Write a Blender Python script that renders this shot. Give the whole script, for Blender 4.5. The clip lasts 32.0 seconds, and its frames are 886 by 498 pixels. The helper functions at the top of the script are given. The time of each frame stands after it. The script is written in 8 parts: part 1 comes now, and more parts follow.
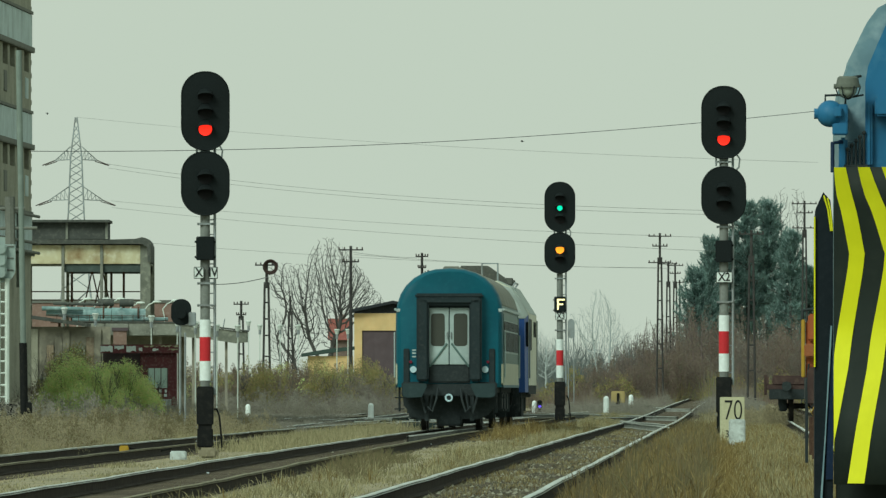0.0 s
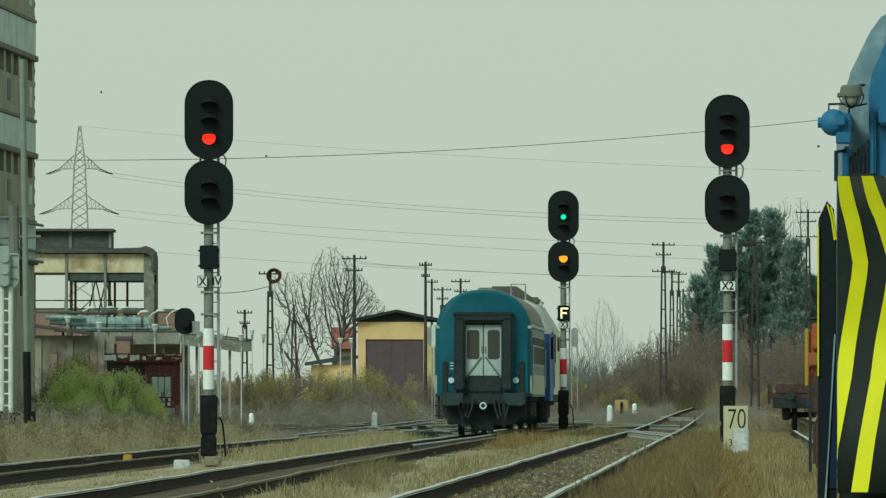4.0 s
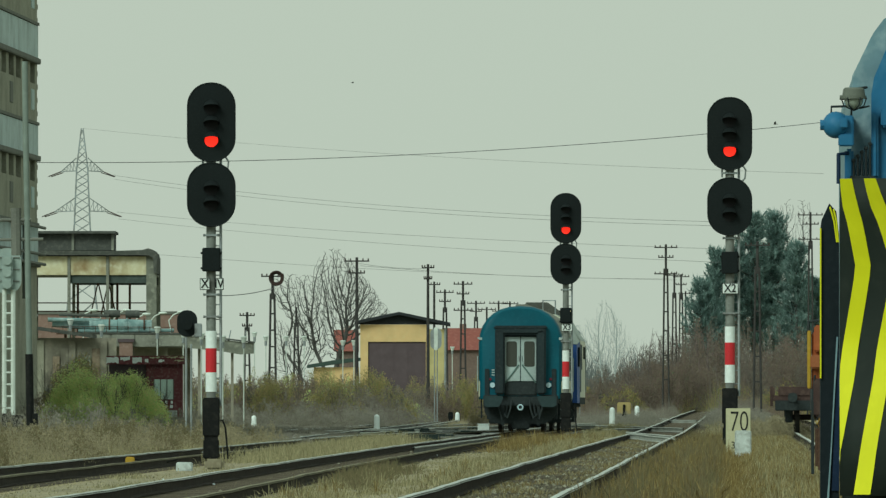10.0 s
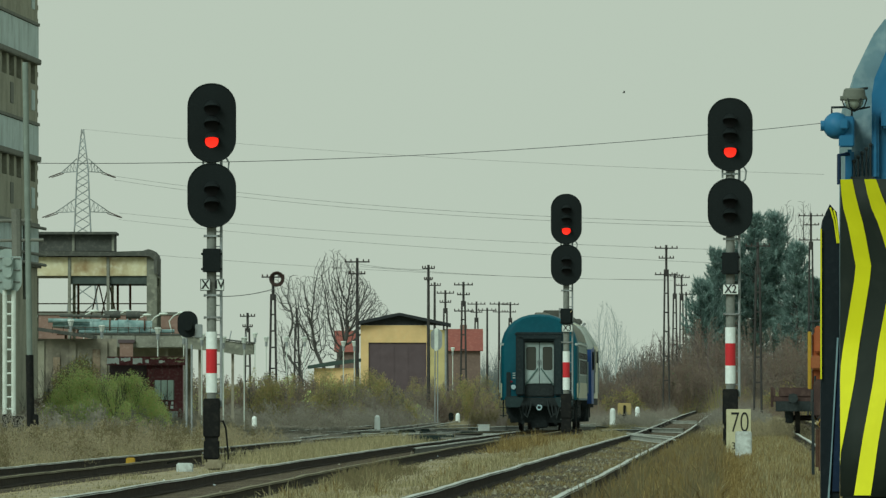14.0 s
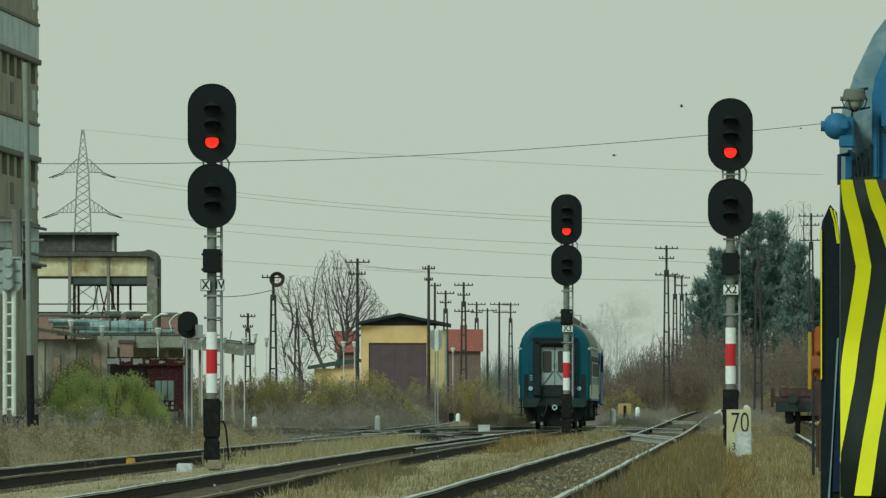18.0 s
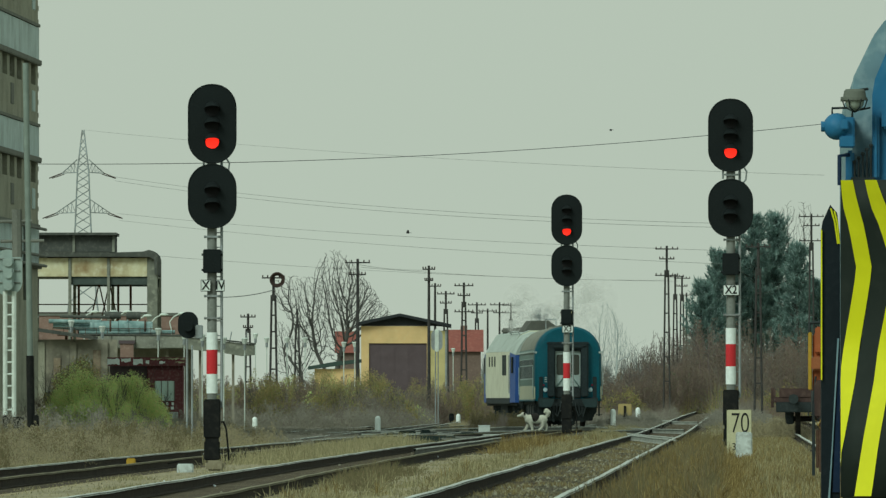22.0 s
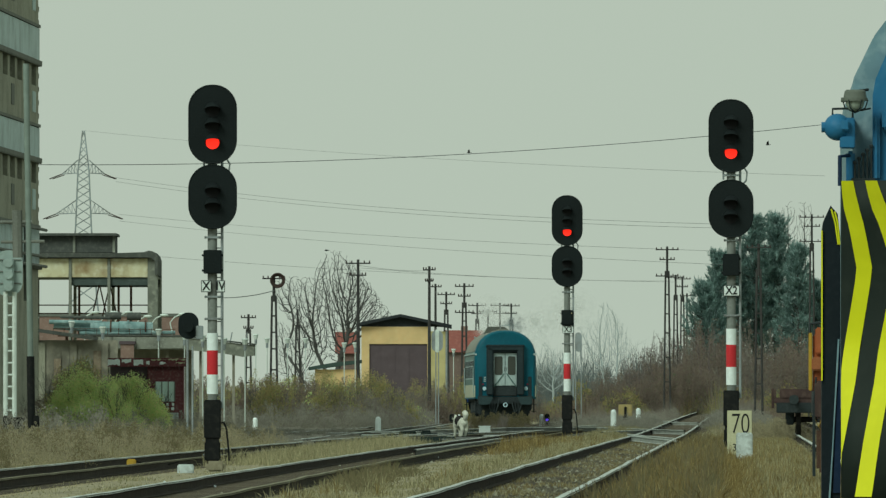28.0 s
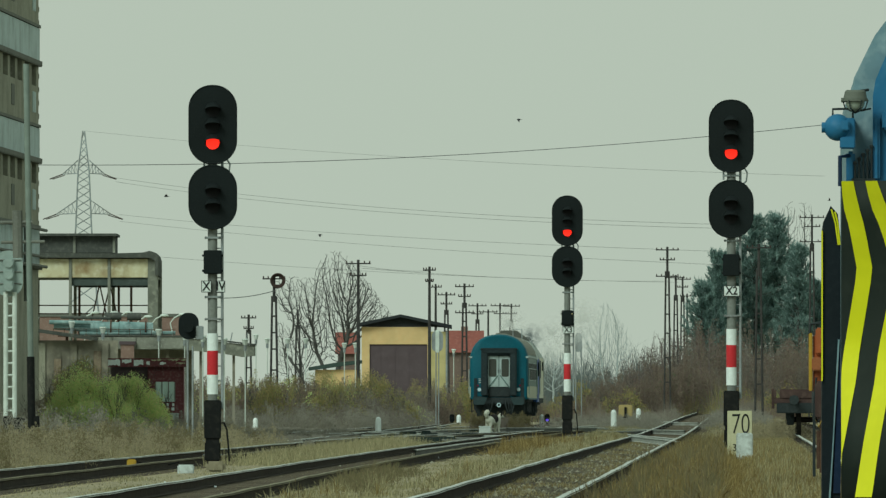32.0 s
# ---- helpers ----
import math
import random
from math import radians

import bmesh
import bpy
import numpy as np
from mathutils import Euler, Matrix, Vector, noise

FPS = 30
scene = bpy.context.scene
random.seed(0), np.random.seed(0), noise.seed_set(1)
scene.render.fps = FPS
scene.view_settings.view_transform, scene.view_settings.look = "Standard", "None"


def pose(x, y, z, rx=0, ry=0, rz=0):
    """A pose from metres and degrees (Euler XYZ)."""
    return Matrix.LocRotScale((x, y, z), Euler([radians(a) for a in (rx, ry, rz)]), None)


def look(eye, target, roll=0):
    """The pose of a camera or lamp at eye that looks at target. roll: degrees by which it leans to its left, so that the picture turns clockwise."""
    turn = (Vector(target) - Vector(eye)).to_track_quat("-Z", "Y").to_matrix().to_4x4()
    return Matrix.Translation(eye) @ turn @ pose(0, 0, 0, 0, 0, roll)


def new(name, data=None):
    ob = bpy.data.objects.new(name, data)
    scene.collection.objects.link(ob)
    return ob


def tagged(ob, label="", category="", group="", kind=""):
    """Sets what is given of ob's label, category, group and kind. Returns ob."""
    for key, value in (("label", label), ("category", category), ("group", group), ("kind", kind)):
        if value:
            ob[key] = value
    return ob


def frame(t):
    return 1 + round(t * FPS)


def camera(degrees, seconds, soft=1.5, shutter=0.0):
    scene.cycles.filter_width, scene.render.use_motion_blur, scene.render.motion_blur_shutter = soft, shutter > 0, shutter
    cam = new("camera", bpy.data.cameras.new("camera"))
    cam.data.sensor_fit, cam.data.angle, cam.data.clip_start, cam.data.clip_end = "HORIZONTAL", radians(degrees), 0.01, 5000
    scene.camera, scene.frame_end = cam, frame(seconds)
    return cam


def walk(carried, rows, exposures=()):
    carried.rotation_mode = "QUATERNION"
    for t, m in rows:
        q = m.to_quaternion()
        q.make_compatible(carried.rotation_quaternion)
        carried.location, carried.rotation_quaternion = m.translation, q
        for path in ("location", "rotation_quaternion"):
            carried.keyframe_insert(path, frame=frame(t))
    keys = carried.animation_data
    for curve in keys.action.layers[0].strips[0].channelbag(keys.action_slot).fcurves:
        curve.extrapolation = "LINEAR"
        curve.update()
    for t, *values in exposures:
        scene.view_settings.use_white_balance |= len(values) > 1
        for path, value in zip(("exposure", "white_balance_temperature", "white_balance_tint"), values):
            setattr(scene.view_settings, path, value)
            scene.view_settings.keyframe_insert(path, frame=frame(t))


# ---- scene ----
# ---------------------------------------------------------------- camera
# x to the right, y away along the line, z up; the eye stands just above the rails
EYE = Vector((0.0, 0.0, 1.12))
FOCAL = 25000.0
TINT = -7.0
cam = camera(2 * math.degrees(math.atan(784 / FOCAL)), 32.0, soft=1.35)


def aim(dx, dy):
    return look(EYE, EYE + Vector((-dx, FOCAL, 273.0 + dy)) * 0.04)


walk(cam, [(t, aim(dx, dy)) for t, dx, dy in (
    (0.0, -13.2, -24.3), (0.25, -16.4, -22.0), (0.5, -17.2, -19.6), (1.0, -13.6, -16.0), (1.5, -12.2, -14.2),
    (2.0, -10.6, -12.5), (2.5, -9.2, -11.6), (3.0, -8.0, -10.8), (3.5, -7.4, -9.6), (5.5, -5.2, -7.6),
    (6.0, -4.6, -7.2), (7.0, -4.0, -6.2), (8.0, -3.2, -5.2), (10.0, -2.6, -4.4), (12.0, -2.3, -3.6),
    (14.0, -1.8, -3.0), (17.0, -1.5, -2.5), (20.0, -1.2, -2.0), (25.0, -0.7, -1.1), (28.0, -0.3, -0.5),
    (32.0, 0.0, 0.0))], exposures=[(t, e, 6350, TINT) for t, e in ((0.0, 0.1), (3.0, 0.06), (9.0, 0.0), (23.0, -0.09), (32.0, -0.1))])

# ---------------------------------------------------------------- light
SUN_UP, SUN_TURN = radians(38), radians(215)
world = bpy.data.worlds.new("overcast_sky")
scene.world = world
world.use_nodes = True
wn, wl = world.node_tree.nodes, world.node_tree.links
sky = wn.new("ShaderNodeTexSky")
sky.sky_type, sky.sun_disc = "NISHITA", False
sky.sun_elevation, sky.sun_rotation = SUN_UP, SUN_TURN
sky.dust_density = 4.0
cover = wn.new("ShaderNodeMix")
cover.data_type = "RGBA"
cover.inputs[0].default_value = 0.93
cover.inputs[7].default_value = (5.74, 6.0, 5.36, 1)
wl.new(sky.outputs[0], cover.inputs[6])
wl.new(cover.outputs[2], wn["Background"].inputs[0])
wn["Background"].inputs[1].default_value = 0.1
sun = new("sun", bpy.data.lights.new("sun", "SUN"))
sun.data.energy, sun.data.angle, sun.data.color = 2.1, radians(25), (1.0, 0.97, 0.9)
sun.matrix_world = look((0, 0, 60), Vector((0, 0, 60)) - Vector((math.sin(SUN_TURN) * math.cos(SUN_UP), math.cos(SUN_TURN) * math.cos(SUN_UP), math.sin(SUN_UP))))

# ---------------------------------------------------------------- materials


COOL = (0.875, 1.0, 1.05)  # cool cast of camera tint and haze, multiplied into all surface colours


def mat(name, colour, rough=0.7, metal=0.0, dark=None, light=None, fine=18.0, coarse=1.3, amount=0.5, bump=0.25, island=0.0, rand=0.0, spec=0.18):
    """A surface with grain at two scales: dark stains (coarse), light wear (fine), and a fine relief."""
    colour, dark, light = [tuple(a * c for a, c in zip(q, COOL)) if q else q for q in (colour, dark, light)]
    m = bpy.data.materials.new(name)
    m.use_nodes = True
    n, k = m.node_tree.nodes, m.node_tree.links
    b = n["Principled BSDF"]
    b.inputs["Roughness"].default_value, b.inputs["Metallic"].default_value = rough, metal
    b.inputs["Specular IOR Level"].default_value = spec
    dark = dark or tuple(c * 0.55 for c in colour)
    light = light or tuple(min(1, c * 1.25 + 0.01) for c in colour)
    co = n.new("ShaderNodeTexCoord")
    t1, t2 = n.new("ShaderNodeTexNoise"), n.new("ShaderNodeTexNoise")
    t1.inputs["Scale"].default_value, t2.inputs["Scale"].default_value = coarse, fine
    t1.inputs["Detail"].default_value, t2.inputs["Detail"].default_value = 6, 4
    for t in (t1, t2):
        k.new(co.outputs["Object"], t.inputs["Vector"])
    r1, r2 = n.new("ShaderNodeMapRange"), n.new("ShaderNodeMapRange")
    for r, t, lo, hi in ((r1, t1, 0.42, 0.72), (r2, t2, 0.5, 0.8)):
        r.inputs["From Min"].default_value, r.inputs["From Max"].default_value = lo, hi
        r.inputs["To Max"].default_value = amount
        k.new(t.outputs["Fac"], r.inputs["Value"])
    a, c = n.new("ShaderNodeMix"), n.new("ShaderNodeMix")
    a.data_type = c.data_type = "RGBA"
    a.inputs[6].default_value, a.inputs[7].default_value = (*colour, 1), (*dark, 1)
    c.inputs[7].default_value = (*light, 1)
    k.new(r1.outputs[0], a.inputs[0])
    k.new(a.outputs[2], c.inputs[6])
    k.new(r2.outputs[0], c.inputs[0])
    out = c.outputs[2]
    if island or rand:
        h = n.new("ShaderNodeHueSaturation")
        src = n.new("ShaderNodeNewGeometry").outputs["Random Per Island"] if island else n.new("ShaderNodeObjectInfo").outputs["Random"]
        v = n.new("ShaderNodeMapRange")
        v.inputs["To Min"].default_value, v.inputs["To Max"].default_value = 1 - (island or rand), 1 + (island or rand)
        k.new(src, v.inputs["Value"])
        k.new(v.outputs[0], h.inputs["Value"])
        k.new(out, h.inputs["Color"])
        out = h.outputs[0]
    k.new(out, b.inputs["Base Color"])
    if bump:
        u = n.new("ShaderNodeBump")
        u.inputs["Strength"].default_value, u.inputs["Distance"].default_value = bump, 0.02
        k.new(t2.outputs["Fac"], u.inputs["Height"])
        k.new(u.outputs[0], b.inputs["Normal"])
    return m


def glow(name, colour, strength):
    m = bpy.data.materials.new(name)
    m.use_nodes = True
    b = m.node_tree.nodes["Principled BSDF"]
    b.inputs["Base Color"].default_value = (*colour, 1)
    b.inputs["Emission Color"].default_value = (*colour, 1)
    b.inputs["Emission Strength"].default_value = strength
    return m


def leafy(name, colours, rough=0.75):
    """Leaves or blades: each island takes one of a ramp of colours, a little light comes through."""
    m = bpy.data.materials.new(name)
    m.use_nodes = True
    n, k = m.node_tree.nodes, m.node_tree.links
    b = n["Principled BSDF"]
    b.inputs["Roughness"].default_value = rough
    b.inputs["Specular IOR Level"].default_value = 0.2
    ramp = n.new("ShaderNodeValToRGB")
    while len(ramp.color_ramp.elements) < len(colours):
        ramp.color_ramp.elements.new(0.5)
    for i, c in enumerate(colours):
        e = ramp.color_ramp.elements[i]
        e.position, e.color = i / (len(colours) - 1), (c[0] * COOL[0], c[1] * COOL[1], c[2] * COOL[2], 1)
    k.new(n.new("ShaderNodeNewGeometry").outputs["Random Per Island"], ramp.inputs[0])
    k.new(ramp.outputs[0], b.inputs["Base Color"])
    tr = n.new("ShaderNodeBsdfTranslucent")
    mix = n.new("ShaderNodeMixShader")
    mix.inputs[0].default_value = 0.45
    k.new(ramp.outputs[0], tr.inputs[0])
    k.new(b.outputs[0], mix.inputs[1])
    k.new(tr.outputs[0], mix.inputs[2])
    k.new(mix.outputs[0], n["Material Output"].inputs[0])
    return m


def glass(name, tint, rough=0.08):
    return mat(name, tint, rough, 0, amount=0.25, bump=0.0, coarse=0.6, spec=0.25)


SIGNAL_BLACK = mat("signal_black", (0.008, 0.012, 0.0125), 0.8, fine=30, amount=0.5, bump=0.1)
BASE_BLACK = mat("base_black", (0.007, 0.008, 0.008), 0.75, light=(0.04, 0.035, 0.028), fine=9, amount=0.5)
MAST_GREY = mat("mast_grey", (0.2, 0.2, 0.18), 0.8, dark=(0.07, 0.06, 0.05), fine=14, coarse=2.5, amount=0.8)
WHITE_PAINT = mat("white_paint", (0.78, 0.78, 0.75), 0.55, dark=(0.5, 0.49, 0.44), fine=12, amount=0.5)
RED_PAINT = mat("red_paint", (0.55, 0.025, 0.035), 0.5, dark=(0.38, 0.03, 0.03), amount=0.5)
STEEL = mat("galvanised_steel", (0.32, 0.33, 0.33), 0.55, 0.5, dark=(0.13, 0.1, 0.08), amount=0.6)
RUST = mat("rusted_steel", (0.085, 0.045, 0.03), 0.85, dark=(0.035, 0.022, 0.018), light=(0.17, 0.1, 0.065), fine=25, amount=0.6)
RAIL_SIDE = mat("rail_side_rust", (0.028, 0.021, 0.015), 0.95, dark=(0.012, 0.009, 0.007), light=(0.085, 0.066, 0.044), fine=9, coarse=1.1, amount=0.85)
# worn rail heads: their bright sheen is put into a pale base colour
RAIL_HEAD = mat("pale_sheen_rail_head", (0.5, 0.5, 0.45), 0.45, 0.15, dark=(0.2, 0.18, 0.14), fine=10, coarse=0.45, amount=0.8, bump=0.05)
SLEEPER = mat("sleeper_wood", (0.11, 0.085, 0.06), 0.9, dark=(0.05, 0.04, 0.03), light=(0.2, 0.17, 0.13), fine=14, amount=0.7, rand=0.35)
CONCRETE = mat("weathered_concrete", (0.24, 0.23, 0.19), 0.9, dark=(0.1, 0.095, 0.08), light=(0.34, 0.33, 0.28), fine=8, coarse=0.8, amount=0.8)
RED_LAMP = glow("red_lamp_glow", (1.0, 0.018, 0.01), 1.25)
GREEN_LAMP = glow("green_lamp_glow", (0.05, 0.85, 0.5), 1.0)
YELLOW_LAMP = glow("yellow_lamp_glow", (1.0, 0.3, 0.02), 1.4)
F_LAMP = glow("indicator_lamp_glow", (1.0, 0.85, 0.45), 1.1)
BLUE_LAMP = glow("blue_lamp_glow", (0.15, 0.08, 1.0), 0.7)
LENS_DARK = mat("dark_lens_glass", (0.005, 0.006, 0.007), 0.6, amount=0.2, bump=0)

# ---------------------------------------------------------------- mesh helpers


def part(name, bm, material, parent=None, label="", smooth=False):
    me = bpy.data.meshes.new(name)
    bm.to_mesh(me)
    bm.free()
    me.materials.append(material)
    if smooth:
        me.shade_smooth()
        me.set_sharp_from_angle(angle=radians(40))
    ob = new(name, me)
    if parent:
        ob.parent = parent
    if label:
        ob["label"] = label
    return ob


def thing(name, m, label, category, group="", kind=""):
    ob = new(name)
    ob.matrix_basis = m if isinstance(m, Matrix) else pose(*m)
    return tagged(ob, label, category, group, kind)


def box(bm, x0, x1, y0, y1, z0, z1, bevel=0.0):
    v = [bm.verts.new(p) for p in ((x0, y0, z0), (x1, y0, z0), (x1, y1, z0), (x0, y1, z0), (x0, y0, z1), (x1, y0, z1), (x1, y1, z1), (x0, y1, z1))]
    f = [bm.faces.new([v[i] for i in q]) for q in ((3, 2, 1, 0), (4, 5, 6, 7), (0, 1, 5, 4), (1, 2, 6, 5), (2, 3, 7, 6), (3, 0, 4, 7))]
    if bevel:
        edges = {e for q in f for e in q.edges}
        bmesh.ops.bevel(bm, geom=list(edges), offset=bevel, segments=2, affect="EDGES")
    return bm


def boxes(*args, bevel=0.0):
    bm = bmesh.new()
    for a in args:
        box(bm, *a, bevel=bevel)
    return bm


def rod(bm, p, q, r, n=8, r2=None, caps=True):
    p, q = Vector(p), Vector(q)
    r2 = r if r2 is None else r2
    w = (q - p).normalized()
    u = w.orthogonal().normalized()
    s = w.cross(u)
    rings = []
    for c, rad in ((p, r), (q, r2)):
        rings.append([bm.verts.new(c + (u * math.cos(2 * math.pi * i / n) + s * math.sin(2 * math.pi * i / n)) * rad) for i in range(n)])
    for i in range(n):
        bm.faces.new((rings[0][i], rings[0][(i + 1) % n], rings[1][(i + 1) % n], rings[1][i]))
    if caps:
        bm.faces.new(rings[0][::-1])
        bm.faces.new(rings[1])
    return bm


def rods(*args, n=8):
    bm = bmesh.new()
    for p, q, r in args:
        rod(bm, p, q, r, n)
    return bm


def tube(bm, pts, r, n=6):
    """One bent pipe through the points."""
    pts = [Vector(q) for q in pts]
    rings = []
    u = None
    for i, q in enumerate(pts):
        w = (pts[min(i + 1, len(pts) - 1)] - pts[max(i - 1, 0)]).normalized()
        u = w.orthogonal().normalized() if u is None else (u - w * u.dot(w)).normalized()
        s = w.cross(u)
        rings.append([bm.verts.new(q + (u * math.cos(2 * math.pi * k / n) + s * math.sin(2 * math.pi * k / n)) * r) for k in range(n)])
    for a, b in zip(rings, rings[1:]):
        for k in range(n):
            bm.faces.new((a[k], a[(k + 1) % n], b[(k + 1) % n], b[k]))
    bm.faces.new(rings[0][::-1])
    bm.faces.new(rings[-1])
    return bm


def prism(bm, outline, c0, c1, axis="y"):
    """An outline in (x, z) drawn out along y, in (y, z) along x, or in (x, y) along z."""
    put = {"y": lambda a, b, c: (a, c, b), "x": lambda a, b, c: (c, a, b), "z": lambda a, b, c: (a, b, c)}[axis]
    r0 = [bm.verts.new(put(a, b, c0)) for a, b in outline]
    r1 = [bm.verts.new(put(a, b, c1)) for a, b in outline]
    n = len(outline)
    for i in range(n):
        bm.faces.new((r0[i], r0[(i + 1) % n], r1[(i + 1) % n], r1[i]))
    bm.faces.new(r0[::-1])
    bm.faces.new(r1)
    bmesh.ops.recalc_face_normals(bm, faces=bm.faces)
    return bm


def disc(bm, x, z, y0, y1, r, n=20, r2=None):
    return rod(bm, (x, y0, z), (x, y1, z), r, n, r2)


def ball(bm, c, r, seg=12, squash=(1, 1, 1)):
    bmesh.ops.create_uvsphere(bm, u_segments=seg, v_segments=max(6, seg // 2 + 2), radius=r,
                              matrix=Matrix.Translation(c) @ Matrix.Diagonal((*squash, 1)))
    return bm


def raw(name, verts, faces, material, parent=None, kind=""):
    me = bpy.data.meshes.new(name)
    me.from_pydata(verts, [], faces)
    me.materials.append(material)
    ob = new(name, me)
    if parent:
        ob.parent = parent
    return tagged(ob, kind=kind)


def writing(text, x, y, z, size, material, parent, name="lettering", tilt=0.0, bold=0.0, wide=1.0):
    cu = bpy.data.curves.new(name, "FONT")
    cu.body, cu.size, cu.align_x, cu.align_y, cu.extrude, cu.offset = text, size, "CENTER", "CENTER", 0.002, bold
    ob = bpy.data.objects.new(name, cu)
    scene.collection.objects.link(ob)
    bpy.context.view_layer.update()
    me = bpy.data.meshes.new_from_object(ob.evaluated_get(bpy.context.evaluated_depsgraph_get()))
    bpy.data.objects.remove(ob)
    me.materials.clear()
    me.materials.append(material)
    me.transform(pose(0, 0, 0, 90, tilt, 0) @ Matrix.Diagonal((wide, 1, 1, 1)))
    ob = new(name, me)
    ob.parent, ob.location = parent, (x, y, z)
    return ob


# ---------------------------------------------------------------- the lie of the tracks


def smooth_line(knots):
    """A curve through (y, x) knots: cubic pieces with finite-difference slopes, straight beyond the ends."""
    ys, xs = np.array([k[0] for k in knots], float), np.array([k[1] for k in knots], float)
    d = np.gradient(xs, ys)

    def at(y):
        y = np.asarray(y, float)
        i = np.clip(np.searchsorted(ys, y) - 1, 0, len(ys) - 2)
        h = ys[i + 1] - ys[i]
        t = np.clip((y - ys[i]) / h, 0, 1)
        v = ((2 * t**3 - 3 * t**2 + 1) * xs[i] + (t**3 - 2 * t**2 + t) * h * d[i] + (-2 * t**3 + 3 * t**2) * xs[i + 1] + (t**3 - t**2) * h * d[i + 1])
        return v + np.where(y < ys[0], (y - ys[0]) * d[0], 0) + np.where(y > ys[-1], (y - ys[-1]) * d[-1], 0)
    return at


def line_two(y):
    return -2.62 + 0.0213 * np.asarray(y, float)


def line_one(y):
    return line_two(y) + 5.0


line_four = smooth_line([(90, -4.55), (140, -3.82), (156, -3.54), (218, -2.61), (288, -1.34), (373, 0.36), (436, 1.76), (500, 3.17), (560, 4.52), (596, 5.2),
                         (604, 5.2), (612, 5.05), (620, 4.68), (630, 4.0), (642, 3.16), (652, 2.82), (662, 2.6), (672, 2.52), (684, 2.72), (700, 3.08), (760, 4.36), (820, 5.64)])


def line_five(y):
    y = np.asarray(y, float)
    t = np.clip((y - 440) / 130, 0, 1)
    return line_four(np.minimum(y, 596)) + 0.0213 * np.maximum(y - 596, 0) - 4.55 * (1 - t * t * (3 - 2 * t))


def line_six(y):
    return line_five(np.minimum(y, 400)) + 0.0213 * np.maximum(np.asarray(y, float) - 400, 0) - 4.7


def line_seven(y):
    return -2.3 + 0.0128 * (np.asarray(y, float) - 555)


def line_eight(y):
    return -2.3 + 0.072 * (np.asarray(y, float) - 555)


RAIL_H = 0.16


def ground_z(x, y):
    """The ground falls a little towards the left tracks."""
    u = np.asarray(x, float) - line_two(y)
    lie = np.interp(np.asarray(y, float), [350, 430, 480, 560, 649, 760, 900, 1100, 1300], [0, -0.025, -0.01, 0.04, 0.12, 0.2, 0.27, 0.34, 0.38])
    side = np.clip((u + 3.0) / 1.6, 0, 1) * np.clip((4.2 - u) / 1.6, 0, 1)
    return lie * side - 0.12 * np.clip((-u - 1.5) / 3.0, 0, 1) - 0.05 * np.clip((-u - 6) / 4, 0, 1)
# ---------------------------------------------------------------- ground
EARTH = mat("dry_earth", (0.31, 0.25, 0.155), 0.95, dark=(0.12, 0.1, 0.06), light=(0.5, 0.42, 0.27), fine=7, coarse=1.4, amount=0.9, bump=0.8)


def build_ground():
    ys = list(np.arange(60, 700, 8.0)) + [720, 780, 860, 1000, 1300, 1800, 2600, 4600]
    ys = [-400, -100, 0, 30] + ys
    us = [-3000, -900, -300, -120, -60, -40, -30, -24, -20, -16, -13] + list(np.arange(-11, 9, 0.5)) + [10, 12, 16, 22, 30, 60, 150, 500, 3000]
    verts, faces = [], []
    for y in ys:
        for u in us:
            x = u + float(line_two(max(min(y, 700), 0)))
            near = 1.0 if abs(u) < 12 else 0.3
            lump = near * 0.035 * noise.noise((x * 0.9, y * 0.11, 0)) if abs(u) < 60 else 0
            rails = min(abs(u), abs(u - 5.0), abs(x - float(line_four(y))), abs(x - float(line_five(y))), abs(x - float(line_seven(y))))
            if rails < 1.3:
                lump = 0.0
            verts.append((x, y, float(ground_z(x, y)) + lump - 0.03))
    n = len(us)
    for j in range(len(ys) - 1):
        for i in range(n - 1):
            faces.append((j * n + i, j * n + i + 1, (j + 1) * n + i + 1, (j + 1) * n + i))
    g = raw("ground", verts, faces, EARTH, kind="structure")
    tagged(g, "dry brown earth between the tracks, thinly grown with weeds", "ground")


build_ground()

# ---------------------------------------------------------------- tracks
RAIL_PROFILE = [(-0.07, 0), (0.07, 0), (0.07, 0.012), (0.012, 0.03), (0.012, 0.115), (0.036, 0.13), (0.036, 0.152), (-0.036, 0.152), (-0.036, 0.13), (-0.012, 0.115), (-0.012, 0.03), (-0.07, 0.012)]


def swept(name, profile, line, off, y0, y1, step, z_off, material, parent, wave=0.0, seed=0):
    verts, faces = [], []
    ys = np.arange(y0, y1 + step * 0.5, step)
    k = len(profile)
    for j, y in enumerate(ys):
        x = float(line(y)) + off
        z = float(ground_z(line(y), y)) + z_off + wave * noise.noise((y * 0.12, seed * 7.3, 1.7)) + 0.5 * wave * noise.noise((y * 0.45, seed * 3.1, 9.0))
        verts += [(x + a, y, z + b) for a, b in profile]
        if j:
            for i in range(k):
                a, b = (j - 1) * k + i, (j - 1) * k + (i + 1) % k
                faces.append((a, b, b + k, a + k))
    return raw(name, verts, faces, material, parent)


def sleeper_mesh(material):
    me = bpy.data.meshes.new("sleeper")
    bm = boxes((-1.28, 1.28, -0.12, 0.12, -0.12, 0.0))
    bm.to_mesh(me)
    bm.free()
    me.materials.append(material)
    return me


